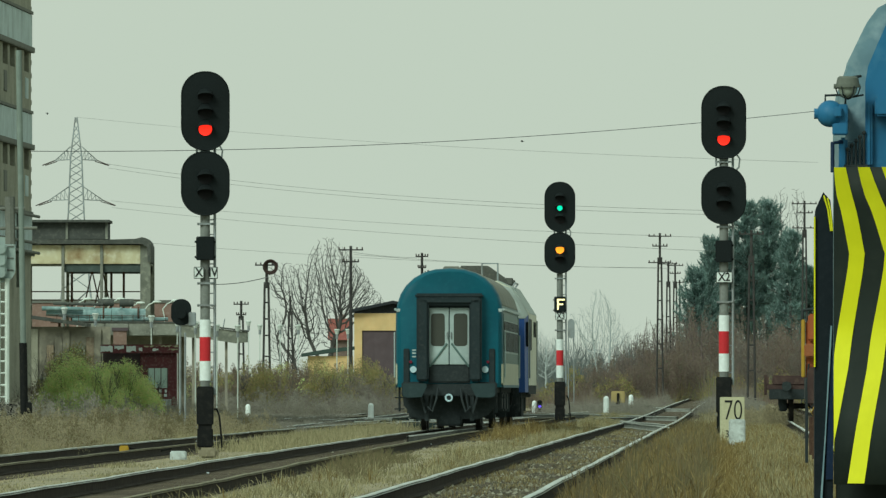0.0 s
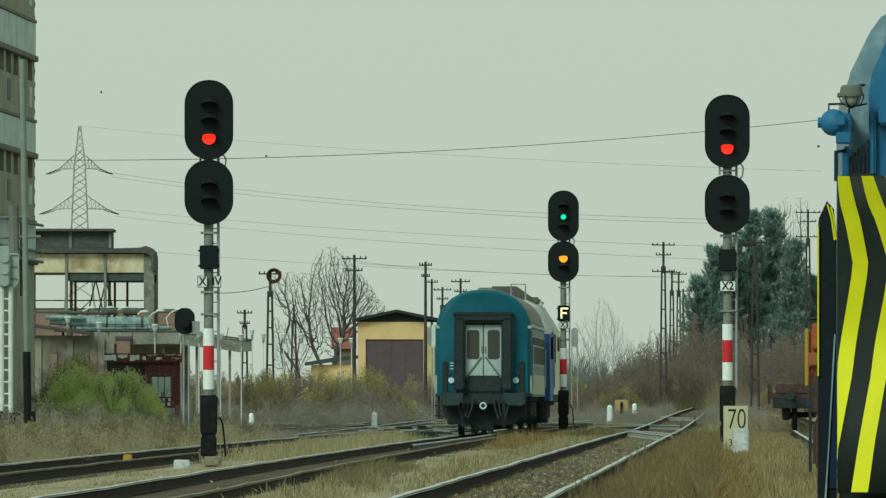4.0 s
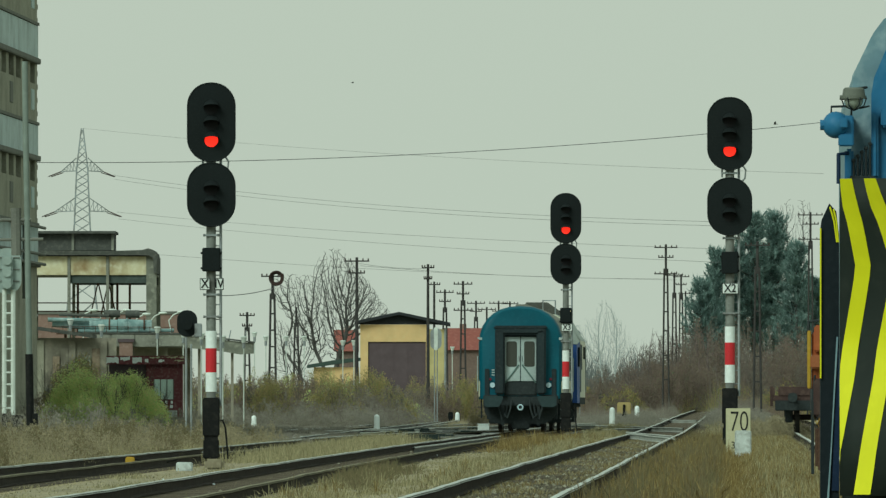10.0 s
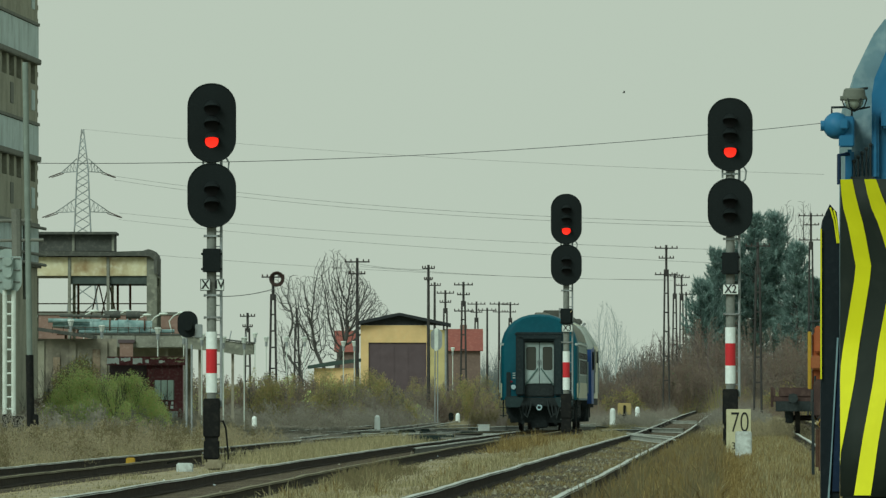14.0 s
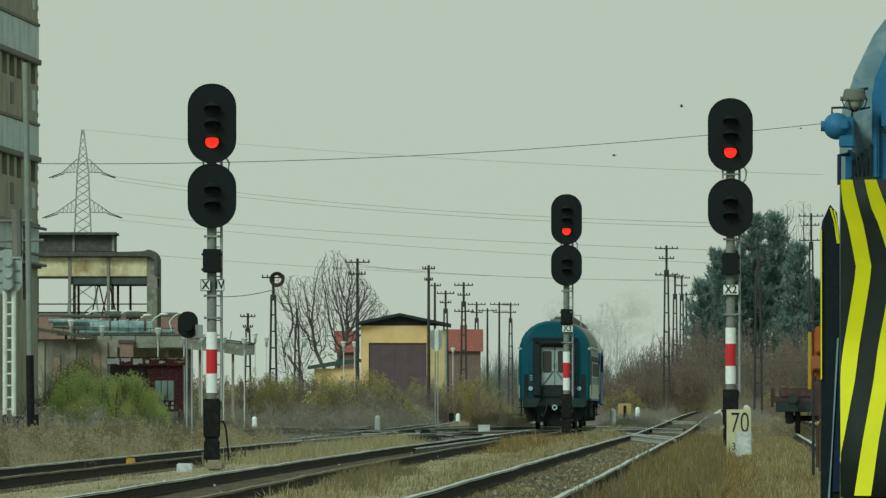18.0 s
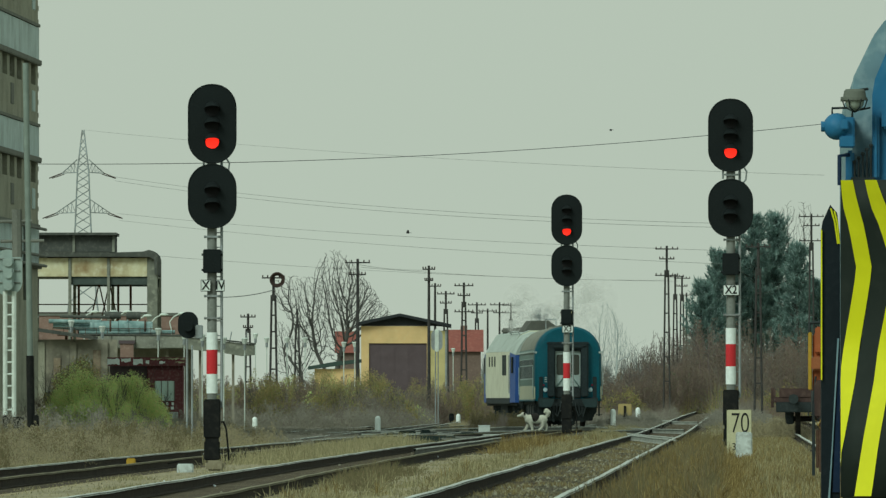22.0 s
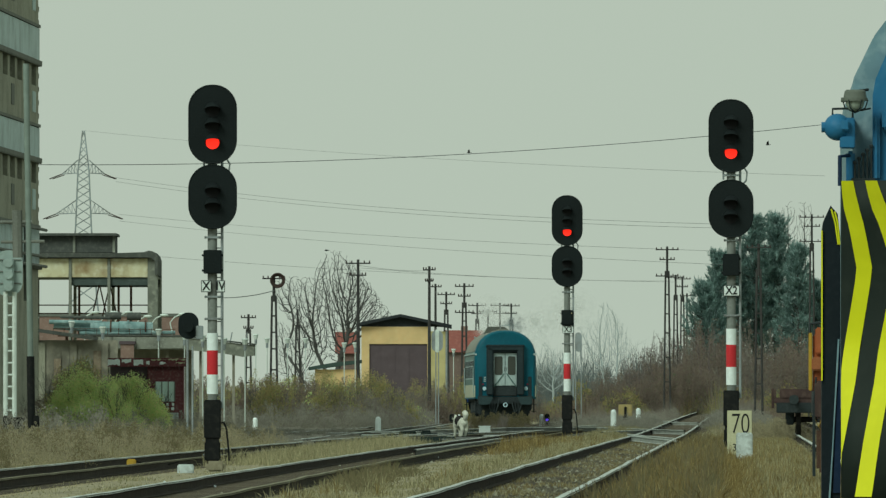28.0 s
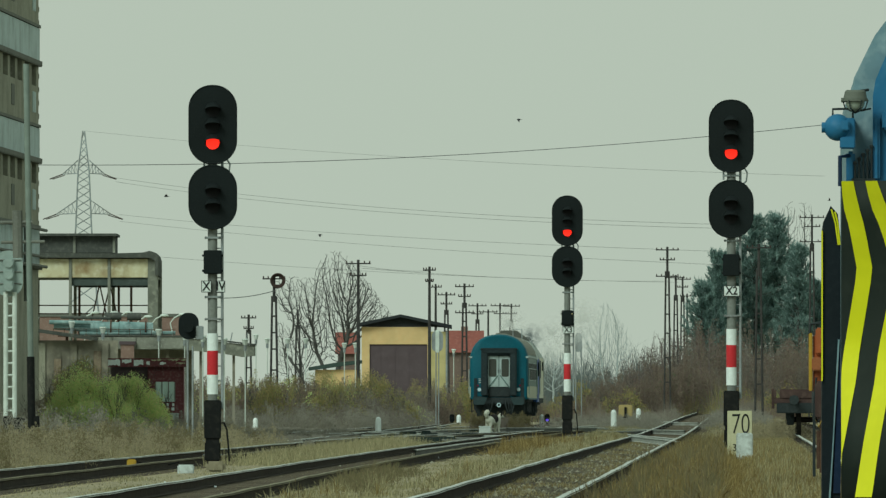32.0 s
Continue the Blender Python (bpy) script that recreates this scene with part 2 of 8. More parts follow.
GREY_RAIL = mat("dusty_grey_rail", (0.13, 0.125, 0.11), 0.8, 0.0, dark=(0.045, 0.045, 0.04), light=(0.24, 0.235, 0.21), fine=6, coarse=0.3, amount=0.7)
DULL_HEAD = mat("dull_brown_rail_head", (0.21, 0.18, 0.115), 0.8, dark=(0.1, 0.085, 0.055), light=(0.34, 0.3, 0.2), fine=8, coarse=0.5, amount=0.7)
PALE_RAIL = mat("pale_dusty_rail", (0.33, 0.32, 0.28), 0.75, dark=(0.14, 0.13, 0.11), light=(0.45, 0.45, 0.41), fine=6, coarse=0.6, amount=0.7)
SLEEPER_MESH = sleeper_mesh(SLEEPER)
HEAD_TOP = [(-0.0375, 0.134), (0.0375, 0.134), (0.034, 0.158), (0.02, 0.161), (-0.02, 0.161), (-0.034, 0.158)]


def build_track(name, line, y0, y1, parts_from, parts_to, label, seed, wave=0.011, step=3.0, side=RAIL_SIDE, ties=True, worn=False):
    track = tagged(new(name), label, "railway track", kind="structure")
    for s in (-0.7525, 0.7525):
        rail = swept("rail", RAIL_PROFILE, line, s, y0, y1, step, 0, side, track, wave, seed + s)
        swept("rail_head", HEAD_TOP, line, s, y0, y1, step, 0.001, RAIL_HEAD if s < 0 or worn else DULL_HEAD, rail, wave, seed + s)
    verts, faces = [], []
    for i, y in enumerate(np.arange(y0, y1 if ties else y0, 0.62)):
        x = float(line(y))
        z = float(ground_z(x, y)) - 0.004
        if parts_from <= y <= parts_to:
            ob = new("sleeper", SLEEPER_MESH)
            ob.parent, ob.location = track, (x, y, z)
            ob.rotation_euler = (0, 0, random.uniform(-0.02, 0.02))
        else:
            k = len(verts)
            for dx, dy, dz in ((-1.28, -0.12, -0.1), (1.28, -0.12, -0.1), (1.28, 0.12, -0.1), (-1.28, 0.12, -0.1), (-1.28, -0.12, 0), (1.28, -0.12, 0), (1.28, 0.12, 0), (-1.28, 0.12, 0)):
                verts.append((x + dx, y + dy, z + dz))
            for q in ((4, 5, 6, 7), (0, 1, 5, 4), (1, 2, 6, 5), (2, 3, 7, 6), (3, 0, 4, 7)):
                faces.append(tuple(k + c for c in q))
    if faces:
        raw("far_sleepers", verts, faces, SLEEPER, track, "stuff")
    return track


BED = mat("dark_stony_track_bed", (0.2, 0.165, 0.11), 0.95, dark=(0.06, 0.05, 0.033), light=(0.42, 0.36, 0.26), fine=9, coarse=1.6, amount=0.8, bump=0.6)
BED_PROFILE = [(-1.6, -0.06), (1.6, -0.06), (1.42, -0.012), (-1.42, -0.012)]
SAND_BED = mat("sandy_track_bed", (0.33, 0.255, 0.145), 0.95, dark=(0.12, 0.095, 0.055), light=(0.52, 0.42, 0.25), fine=8, coarse=1.5, amount=0.9, bump=0.8)
for bed_line, bed_from, bed_to, bed in ((line_two, 70, 900, BED), (line_four, 70, 600, SAND_BED), (line_five, 70, 560, SAND_BED), (line_one, 70, 700, SAND_BED)):
    tagged(swept("track_bed", BED_PROFILE, bed_line, 0, bed_from, bed_to, 4.0, 0, bed, None), "stony bed under the rails" if bed is BED else "sandy bed filled up between the rails", "track bed", kind="structure")
OILY_BED = mat("oily_black_track_bed", (0.075, 0.075, 0.062), 0.85, dark=(0.03, 0.032, 0.028), light=(0.2, 0.19, 0.155), fine=5, coarse=0.8, amount=0.8, bump=0.6)
tagged(swept("track_bed", [(-2.2, -0.05), (2.4, -0.05), (2.1, 0.03), (-1.9, 0.03)], line_five, 0, 448, 572, 4.0, 0, OILY_BED, None), "oil-blackened stony bed round the points", "track bed", kind="structure")
build_track("track_two", line_two, 70, 1300, 140, 230, "straight rusty track with worn bright rail heads", 1, worn=True)
build_track("track_four", line_four, 70, 820, 150, 260, "gently curving track with rusty rails on brown sleepers", 2, step=2.0)
build_track("track_five", line_five, 70, 820, 200, 260, "overgrown rusty track beside the weeds", 3, step=2.0)
build_track("track_one", line_one, 70, 900, 300, 340, "siding track with parked works vehicles", 4)
build_track("track_six", line_six, 150, 700, 0, 0, "far track half buried in weeds", 5)
ladder = tagged(new("ladder_track"), "crossover rails cutting across the tracks at the points", "railway track", kind="structure")


def loose_rail(p, q, parent, bend=0.0):
    """A rail on its own from p to q, points on its head, with a slight bow."""
    verts, faces, tops, caps = [], [], [], []
    p, q = Vector(p), Vector(q)
    way = (q - p).normalized()
    side = Vector((way.y, -way.x, 0)).normalized()
    for i in range(13):
        f = i / 12
        c = p.lerp(q, f) + side * bend * math.sin(math.pi * f) + Vector((0, 0, 0.012 * noise.noise((f * 5, p.x, p.y)) - RAIL_H))
        for prof, out in ((RAIL_PROFILE, verts), (HEAD_TOP, tops)):
            out += [tuple(c + side * a + Vector((0, 0, b))) for a, b in prof]
    for prof, out, fs in ((RAIL_PROFILE, verts, faces), (HEAD_TOP, tops, caps)):
        k = len(prof)
        for j in range(12):
            for i in range(k):
                a, b = j * k + i, j * k + (i + 1) % k
                fs.append((a, b, b + k, a + k))
    rail = raw("rail", verts, faces, PALE_RAIL if p.x > 5.5 else GREY_RAIL, parent)
    raw("rail_head", tops, caps, RAIL_HEAD, rail)


def sighted(px, py, sc):
    """A point of the yard by its bearing, its drop below the eye and its scale."""
    return ((px - 784) / sc, 25000 / sc, 1.12 - (py - 714) / sc)


for a, b, bow in (
        ((1058, 757, 45.5), (1212, 762, 51), 0.05), ((1066, 764, 52), (1140, 762, 50.5), 0.0), ((1112, 769, 58), (1200, 777, 65), -0.04), ((1118, 772, 60.5), (1200, 781, 69), -0.04),
        ((1086, 748, 38), (1236, 748, 39), 0.08), ((1150, 744, 36), (1200, 747, 37), 0.0), ((898, 757, 44), (1062, 757, 43), 0.1), ((1020, 755, 41.5), (1080, 751, 39), 0.0),
        ((694, 766, 47), (812, 748, 36.5), 0.1), ((655, 766, 47.5), (770, 763, 45), 0.0), ((735, 796, 76), (888, 776, 59), 0.03), ((748, 762, 45), (905, 757, 42.5), 0.1), ((770, 757, 41), (880, 752, 39), 0.0)):
    loose_rail(sighted(*a), sighted(*b), ladder, bow)
build_track("track_seven", line_seven, 425, 860, 0, 0, "far track rails behind the point gear", 7, wave=0.01, side=GREY_RAIL)
build_track("track_eight", line_eight, 535, 705, 0, 0, "far crossing rails across the yard throat", 8, wave=0.012, side=GREY_RAIL, ties=False)
# ---------------------------------------------------------------- light signals
PLATE = mat("white_enamel_plate", (0.72, 0.72, 0.68), 0.5, dark=(0.45, 0.43, 0.38), amount=0.5)
INK = mat("black_lettering", (0.015, 0.015, 0.015), 0.7, amount=0.2, bump=0)


def stadium(w, h, r, n=9):
    pts = []
    for cx, cz, a0 in ((w / 2 - r, h / 2 - r, 0), (-w / 2 + r, h / 2 - r, 90), (-w / 2 + r, -h / 2 + r, 180), (w / 2 - r, -h / 2 + r, 270)):
        for i in range(n):
            a = radians(a0 + 90 * i / (n - 1))
            pts.append((cx + r * math.cos(a), cz + r * math.sin(a)))
    return pts


def signal_head(sig, z, h, lamps, lit, small=()):
    """An oval black screen with hooded lamps; lit maps a lamp to its glow."""
    bm = bmesh.new()
    prism(bm, [(a, b + z) for a, b in stadium(0.9, h, 0.43)], -0.2, -0.16)
    head = part("signal_head", bm, SIGNAL_BLACK, sig)
    bm = bmesh.new()
    ring = stadium(0.9, h, 0.43)
    for (a, b), (c, d) in zip(ring, ring[1:] + ring[:1]):
        rod(bm, (a, -0.195, b + z), (c, -0.195, d + z), 0.016, 5, caps=False)
    part("screen_rim", bm, SIGNAL_BLACK, head)
    part("lamp_housing", prism(bmesh.new(), [(a, b + z) for a, b in stadium(0.4, h - 0.35, 0.1, 4)], -0.16, 0.1), SIGNAL_BLACK, head)
    glows = {}
    for i, lz in enumerate(lamps):
        g = lit.get(i)
        bm = disc(bmesh.new(), 0, lz - 0.015, -0.215, -0.2, 0.08 if i in small else 0.128, 24)
        lens = part("lamp_lens", bm, g or LENS_DARK, head, "glowing signal lamp" if g else "")
        glows[i] = lens
        bm = bmesh.new()
        ang = [radians(a) for a in range(-15, 196, 15)]
        for r0, r1 in ((0.15, 0.15),):
            outer = [[bm.verts.new((r * math.cos(a), y, lz + r * math.sin(a))) for a in ang] for r, y in ((0.15, -0.2), (0.155, -0.2 - 0.3))]
            inner = [[bm.verts.new((r * math.cos(a), y, lz + r * math.sin(a))) for a in ang] for r, y in ((0.142, -0.2), (0.147, -0.2 - 0.3))]
            # the hood is longer on top than at its sides
            for row in (outer[1], inner[1]):
                for v, a in zip(row, ang):
                    v.co.y = -0.2 - 0.06 - 0.2 * max(0, math.sin(a)) ** 0.7
                    v.co.z -= 0.092 * max(0, math.sin(a))
            for i2 in range(len(ang) - 1):
                bm.faces.new((outer[0][i2], outer[0][i2 + 1], outer[1][i2 + 1], outer[1][i2]))
                bm.faces.new((inner[1][i2], inner[1][i2 + 1], inner[0][i2 + 1], inner[0][i2]))
                bm.faces.new((outer[1][i2], outer[1][i2 + 1], inner[1][i2 + 1], inner[1][i2]))
        part("lamp_hood", bm, SIGNAL_BLACK, head, smooth=True)
    return head


def signal_mast(x, y, z0, label, top, low, upper_lit, lower_lit, plates, box_z, turn=0, small=()):
    sig = thing("light_signal", (x, y, z0, 0, 0, turn), label, "railway signal", "exit signals")
    part("mast", rods(((0, 0, 0), (0, 0, 6.6), 0.092), n=14), MAST_GREY, sig, "weathered grey tubular mast", True)
    bm = bmesh.new()
    rod(bm, (0.185, 0.02, 1.0), (0.185, 0.02, 5.9), 0.028, 6)
    for i in range(17):
        rod(bm, (0.08, 0.03, 1.25 + i * 0.28), (0.18, 0.03, 1.25 + i * 0.28), 0.011, 5)
    part("cable_ladder", bm, STEEL, sig)
    part("band", rods(((0, 0, 1.27), (0, 0, 1.64), 0.106), n=14), WHITE_PAINT, sig, "white painted band", True)
    part("band", rods(((0, 0, 1.64), (0, 0, 2.1), 0.106), n=14), RED_PAINT, sig, "red painted band", True)
    part("band", rods(((0, 0, 2.1), (0, 0, 2.43), 0.106), n=14), WHITE_PAINT, sig, "white painted band", True)
    bm = boxes((-0.16, 0.16, -0.15, 0.15, 0.42, 1.16), bevel=0.02)
    box(bm, -0.13, 0.13, -0.12, 0.12, 0.36, 0.43)
    box(bm, -0.15, 0.15, -0.15, 0.15, 0.0, 0.37, bevel=0.02)
    foot = part("cable_box", bm, BASE_BLACK, sig, "black cast iron mast foot")
    part("conduit", tube(bmesh.new(), [(0.17, 0, 0.72), (0.22, 0, 0.73), (0.27, 0, 0.6), (0.3, 0, 0.3), (0.32, 0, 0.0)], 0.018), BASE_BLACK, foot)
    for i in range(4):
        for s in (-0.165, 0.165):
            part("hinge_bolt", rods(((s, -0.1, 0.12 + i * 0.27), (s, 0.1, 0.12 + i * 0.27), 0.013), n=5), STEEL, foot)
    for z in (2.7, 3.12, 4.25):
        bm = boxes((-0.115, 0.115, -0.115, 0.115, z - 0.018, z + 0.018))
        rod(bm, (-0.15, 0, z), (-0.11, 0, z), 0.025, 6)
        rod(bm, (0.11, 0, z), (0.19, 0, z), 0.025, 6)
        part("clamp", bm, STEEL, sig)
    panel = part("indicator_box", boxes((-0.17, 0.17, -0.2, 0.1, *box_z), bevel=0.015), SIGNAL_BLACK, sig, "black route indicator box")
    for s in (-1, 1):
        for z in (box_z[0] + 0.06, box_z[1] - 0.1):
            part("box_hinge", rods(((s * 0.17, -0.05, z), (s * 0.2, -0.05, z), 0.022), n=6), SIGNAL_BLACK, panel)
    for text, px, pw, pz in plates:
        pl = part("name_plate", boxes((px - pw / 2, px + pw / 2, -0.15, -0.14, pz - 0.1, pz + 0.1), bevel=0.003), PLATE, sig, "white plate with black letters")
        writing(text, px, -0.155, pz, 0.24, INK, pl, bold=0.004, wide=0.85 if len(text) < 3 else 0.7)
        part("plate_rim", boxes((px - pw / 2 - 0.012, px + pw / 2 + 0.012, -0.146, -0.138, pz - 0.112, pz + 0.112)), INK, pl)
    bm = bmesh.new()
    tube(bm, [(0.2, -0.1, top[0] - 0.55), (0.33, -0.08, top[0] - 0.75), (0.31, -0.05, top[0] - 0.92), (0.14, 0, low[0] + 0.4)], 0.018)
    box(bm, -0.17, 0.17, -0.12, 0.12, top[0] - 0.83, top[0] - 0.79)
    rod(bm, (-0.16, -0.05, top[0] - 0.9), (-0.16, -0.05, top[0] - 0.7), 0.02, 6)
    part("upper_bracket", bm, STEEL, sig)
    hu = signal_head(sig, top[0], top[1], (top[0] + 0.28, top[0] - 0.02, top[0] - 0.33), upper_lit, small)
    hl = signal_head(sig, low[0], low[1], (low[0] + 0.12, low[0] - 0.17), lower_lit)
    return sig, hu, hl, panel


TOP, LOW = (6.4, 1.48), (5.02, 1.2)
signal_mast(-4.385, 268.8, 0.02, "tall light signal with red light and two white plates", TOP, LOW, {2: RED_LAMP}, {}, (("X", -0.12, 0.17, 3.32), ("IV", 0.15, 0.15, 3.32)), (3.56, 4.01), 2)
signal_mast(5.94, 291.0, 0.22, "tall light signal showing red beside the dry grass", TOP, (4.9, 1.17), {2: RED_LAMP}, {}, (("X2", 0.01, 0.31, 3.21),), (3.52, 3.97), -2)
mid, mid_up, mid_low, mid_box = signal_mast(3.73, 424.0, 0.2, "light signal that drops from green over yellow to red", TOP, LOW, {1: GREEN_LAMP, 2: RED_LAMP}, {0: YELLOW_LAMP}, (("X3", 0.03, 0.31, 3.12),), (3.24, 3.71), 0, (1,))


def shutter(head, z):
    """A dark disc added to hide an always glowing lamp, in place of switching it off."""
    return part("lamp_off_disc", disc(bmesh.new(), 0, -0.015, -0.012, 0.0, 0.1405, 24), LENS_DARK, head, "added dark disc that hides a lamp when it is out")


SHUTTERS = [(shutter(mid_up, 0), TOP[0] - 0.02, "open"), (shutter(mid_low, 0), LOW[0] + 0.12, "open"), (shutter(mid_up, 0), TOP[0] - 0.33, "shut")]
bm = bmesh.new()
for gx, gz in [(-0.06, 0.14 - 0.046 * q) for q in range(7)] + [(-0.06 + 0.046 * q, 0.14) for q in range(1, 5)] + [(-0.06 + 0.046 * q, 0.0) for q in range(1, 4)]:
    disc(bm, gx, 3.475 + gz, -0.212, -0.2, 0.027, 8)
part("indicator_letter", bm, F_LAMP, mid_box, "letter F of small white lamps")
# added plate: covers the glowing letter in place of switching it off
cover_plate = part("letter_off_plate", boxes((-0.14, 0.14, -0.012, 0.0, -0.19, 0.19)), SIGNAL_BLACK, mid_box, "added black plate that hides the letter when it is out")
# ---------------------------------------------------------------- the train
TEAL = mat("teal_coach_paint", (0.006, 0.085, 0.118), 0.5, dark=(0.006, 0.052, 0.075), light=(0.015, 0.12, 0.15), fine=6, coarse=0.9, amount=0.45, bump=0.05)
BELLOWS = mat("dark_rubber_bellows", (0.024, 0.034, 0.037), 0.85, light=(0.055, 0.06, 0.06), fine=10)
DOOR_GREY = mat("pale_grey_door_paint", (0.4, 0.45, 0.43), 0.5, dark=(0.22, 0.25, 0.24), fine=7, amount=0.5)
CREAM = mat("cream_coach_band", (0.42, 0.4, 0.29), 0.55, dark=(0.3, 0.29, 0.22), fine=5, amount=0.6)
BAND = mat("grey_green_window_band", (0.12, 0.18, 0.16), 0.5, dark=(0.07, 0.1, 0.09), fine=5, amount=0.5)
ROOF = mat("dusty_grey_roof", (0.24, 0.23, 0.19), 0.85, dark=(0.12, 0.11, 0.09), fine=4, amount=0.7)
PANE = mat("dark_window_glass", (0.02, 0.024, 0.024), 0.45, amount=0.2, bump=0, spec=0.02)
DOOR_PANE = glass("dusty_door_glass", (0.06, 0.06, 0.05), 0.2)
UNDER = mat("sooty_underframe", (0.03, 0.036, 0.037), 0.9, light=(0.065, 0.07, 0.068), fine=12, amount=0.5)
LAMP_WHITE = mat("white_lamp_glass", (0.5, 0.62, 0.66), 0.2, amount=0.2, bump=0)
LAMP_RED = mat("red_lamp_glass", (0.16, 0.02, 0.04), 0.2, amount=0.2, bump=0)
LOCO_WHITE = mat("cream_loco_side", (0.62, 0.58, 0.45), 0.5, dark=(0.4, 0.36, 0.27), fine=5, amount=0.5)
LOCO_BLUE = mat("blue_loco_paint", (0.035, 0.085, 0.27), 0.5, dark=(0.025, 0.055, 0.17), amount=0.5)
WHEEL = mat("wheel_steel", (0.05, 0.045, 0.042), 0.6, 0.4, amount=0.5)
COACH_L, COACH_W = 26.4, 2.82


def coach_ring(y, w=COACH_W, zb=1.14, zg=3.2, zt=4.28, n=15):
    half = w / 2
    pts = [(-half + 0.04, y, zb), (-half, y, zb + 0.12), (-half, y, zg - 0.35)]
    for i in range(n):
        a = math.pi - math.pi * i / (n - 1)
        c, s = math.cos(a), math.sin(a)
        pts.append((half * math.copysign(abs(c) ** 0.86, c), y, zg - 0.2 + (zt - zg + 0.2) * abs(s) ** 0.92))
    pts += [(half, y, zg - 0.35), (half, y, zb + 0.12), (half - 0.04, y, zb)]
    return pts


def loft(bm, rings, caps=True):
    rows = [[bm.verts.new(p) for p in r] for r in rings]
    for a, b in zip(rows, rows[1:]):
        for i in range(len(a) - 1):
            bm.faces.new((a[i], a[i + 1], b[i + 1], b[i]))
        bm.faces.new((a[-1], a[0], b[0], b[-1]))
    if caps:
        bm.faces.new(rows[0])
        bm.faces.new(rows[-1][::-1])
    bmesh.ops.recalc_face_normals(bm, faces=bm.faces)
    return bm


def wheelset(parent, y):
    bm = bmesh.new()
    for s in (-1, 1):
        rod(bm, (s * 0.68, 0, 0), (s * 0.79, 0, 0), 0.46, 28)
        rod(bm, (s * 0.655, 0, 0), (s * 0.68, 0, 0), 0.49, 28)
    rod(bm, (-0.95, 0, 0), (0.95, 0, 0), 0.08, 10)
    for k in range(4):
        a = k * math.pi / 2
        for s in (-1, 1):
            rod(bm, (s * 0.8, 0.28 * math.cos(a), 0.28 * math.sin(a)), (s * 0.81, 0.28 * math.cos(a), 0.28 * math.sin(a)), 0.06, 8)
    ws = part("wheelset", bm, WHEEL, parent)
    ws.location = (0, y, 0.46)
    return ws


def bogie(parent, y):
    bm = bmesh.new()
    for s in (-1, 1):
        box(bm, s * 1.0 - 0.07, s * 1.0 + 0.07, y - 1.75, y + 1.75, 0.5, 0.72, bevel=0.03)
        for d in (-1.25, 1.25):
            box(bm, s * 1.0 - 0.12, s * 1.0 + 0.12, y + d - 0.16, y + d + 0.16, 0.3, 0.62, bevel=0.03)
            rod(bm, (s * 1.06, y + d - 0.3, 0.66), (s * 1.06, y + d - 0.3, 0.95), 0.1, 10)
            rod(bm, (s * 1.06, y + d + 0.3, 0.66), (s * 1.06, y + d + 0.3, 0.95), 0.1, 10)
        rod(bm, (s * 1.08, y, 0.45), (s * 1.08, y, 1.0), 0.13, 10)
    box(bm, -1.0, 1.0, y - 0.25, y + 0.25, 0.55, 0.85)
    for d in (-1.72, 1.72):
        box(bm, -1.0, 1.0, y + d - 0.06, y + d + 0.06, 0.5, 0.66)
    bg = part("bogie", bm, UNDER, parent, "sooty black bogie frame")
    return bg, [wheelset(bg, y - 1.25), wheelset(bg, y + 1.25)]


def buffers(parent, y, way, size=1.0, base=0.2):
    for s in (-1, 1):
        bm = bmesh.new()
        disc(bm, s * 0.875, 1.06, y, y + way * 0.4, 0.11 * size, 14)
        disc(bm, s * 0.875, 1.06, y + way * 0.4, y + way * 0.5, 0.13 * size, 20, 0.24 * size)
        disc(bm, s * 0.875, 1.06, y + way * 0.5, y + way * 0.54, 0.24 * size, 20)
        box(bm, s * 0.875 - base, s * 0.875 + base, min(y, y + way * 0.04), max(y, y + way * 0.04), 1.06 - base, 1.06 + base)
        part("buffer", bm, UNDER, parent, "black round buffer")


def oblong_buffers(parent, y, way):
    """Broad rectangular buffer heads with a chamfered inner corner."""
    # haze is mixed into this dark teal so the buffers stand out less
    dull = mat("hazed_dark_teal_steel", (0.03, 0.048, 0.05), 0.8, dark=(0.018, 0.026, 0.027), fine=9, amount=0.6) if "hazed_dark_teal_steel" not in bpy.data.materials else bpy.data.materials["hazed_dark_teal_steel"]
    for s in (-1, 1):
        y0, y1 = sorted((y + way * 0.42, y + way * 0.5))
        bm = prism(bmesh.new(), [(s * a, b) for a, b in ((1.2, 0.9), (1.22, 0.96), (1.22, 1.24), (0.6, 1.24), (0.58, 1.16), (0.72, 0.88), (1.12, 0.87))], y0, y1)
        disc(bm, s * 0.9, 1.06, y, y + way * 0.42, 0.11, 14)
        box(bm, s * 0.9 - 0.2, s * 0.9 + 0.2, min(y, y + way * 0.04), max(y, y + way * 0.04), 0.86, 1.26)
        part("buffer", bm, dull, parent, "broad rectangular buffer head")


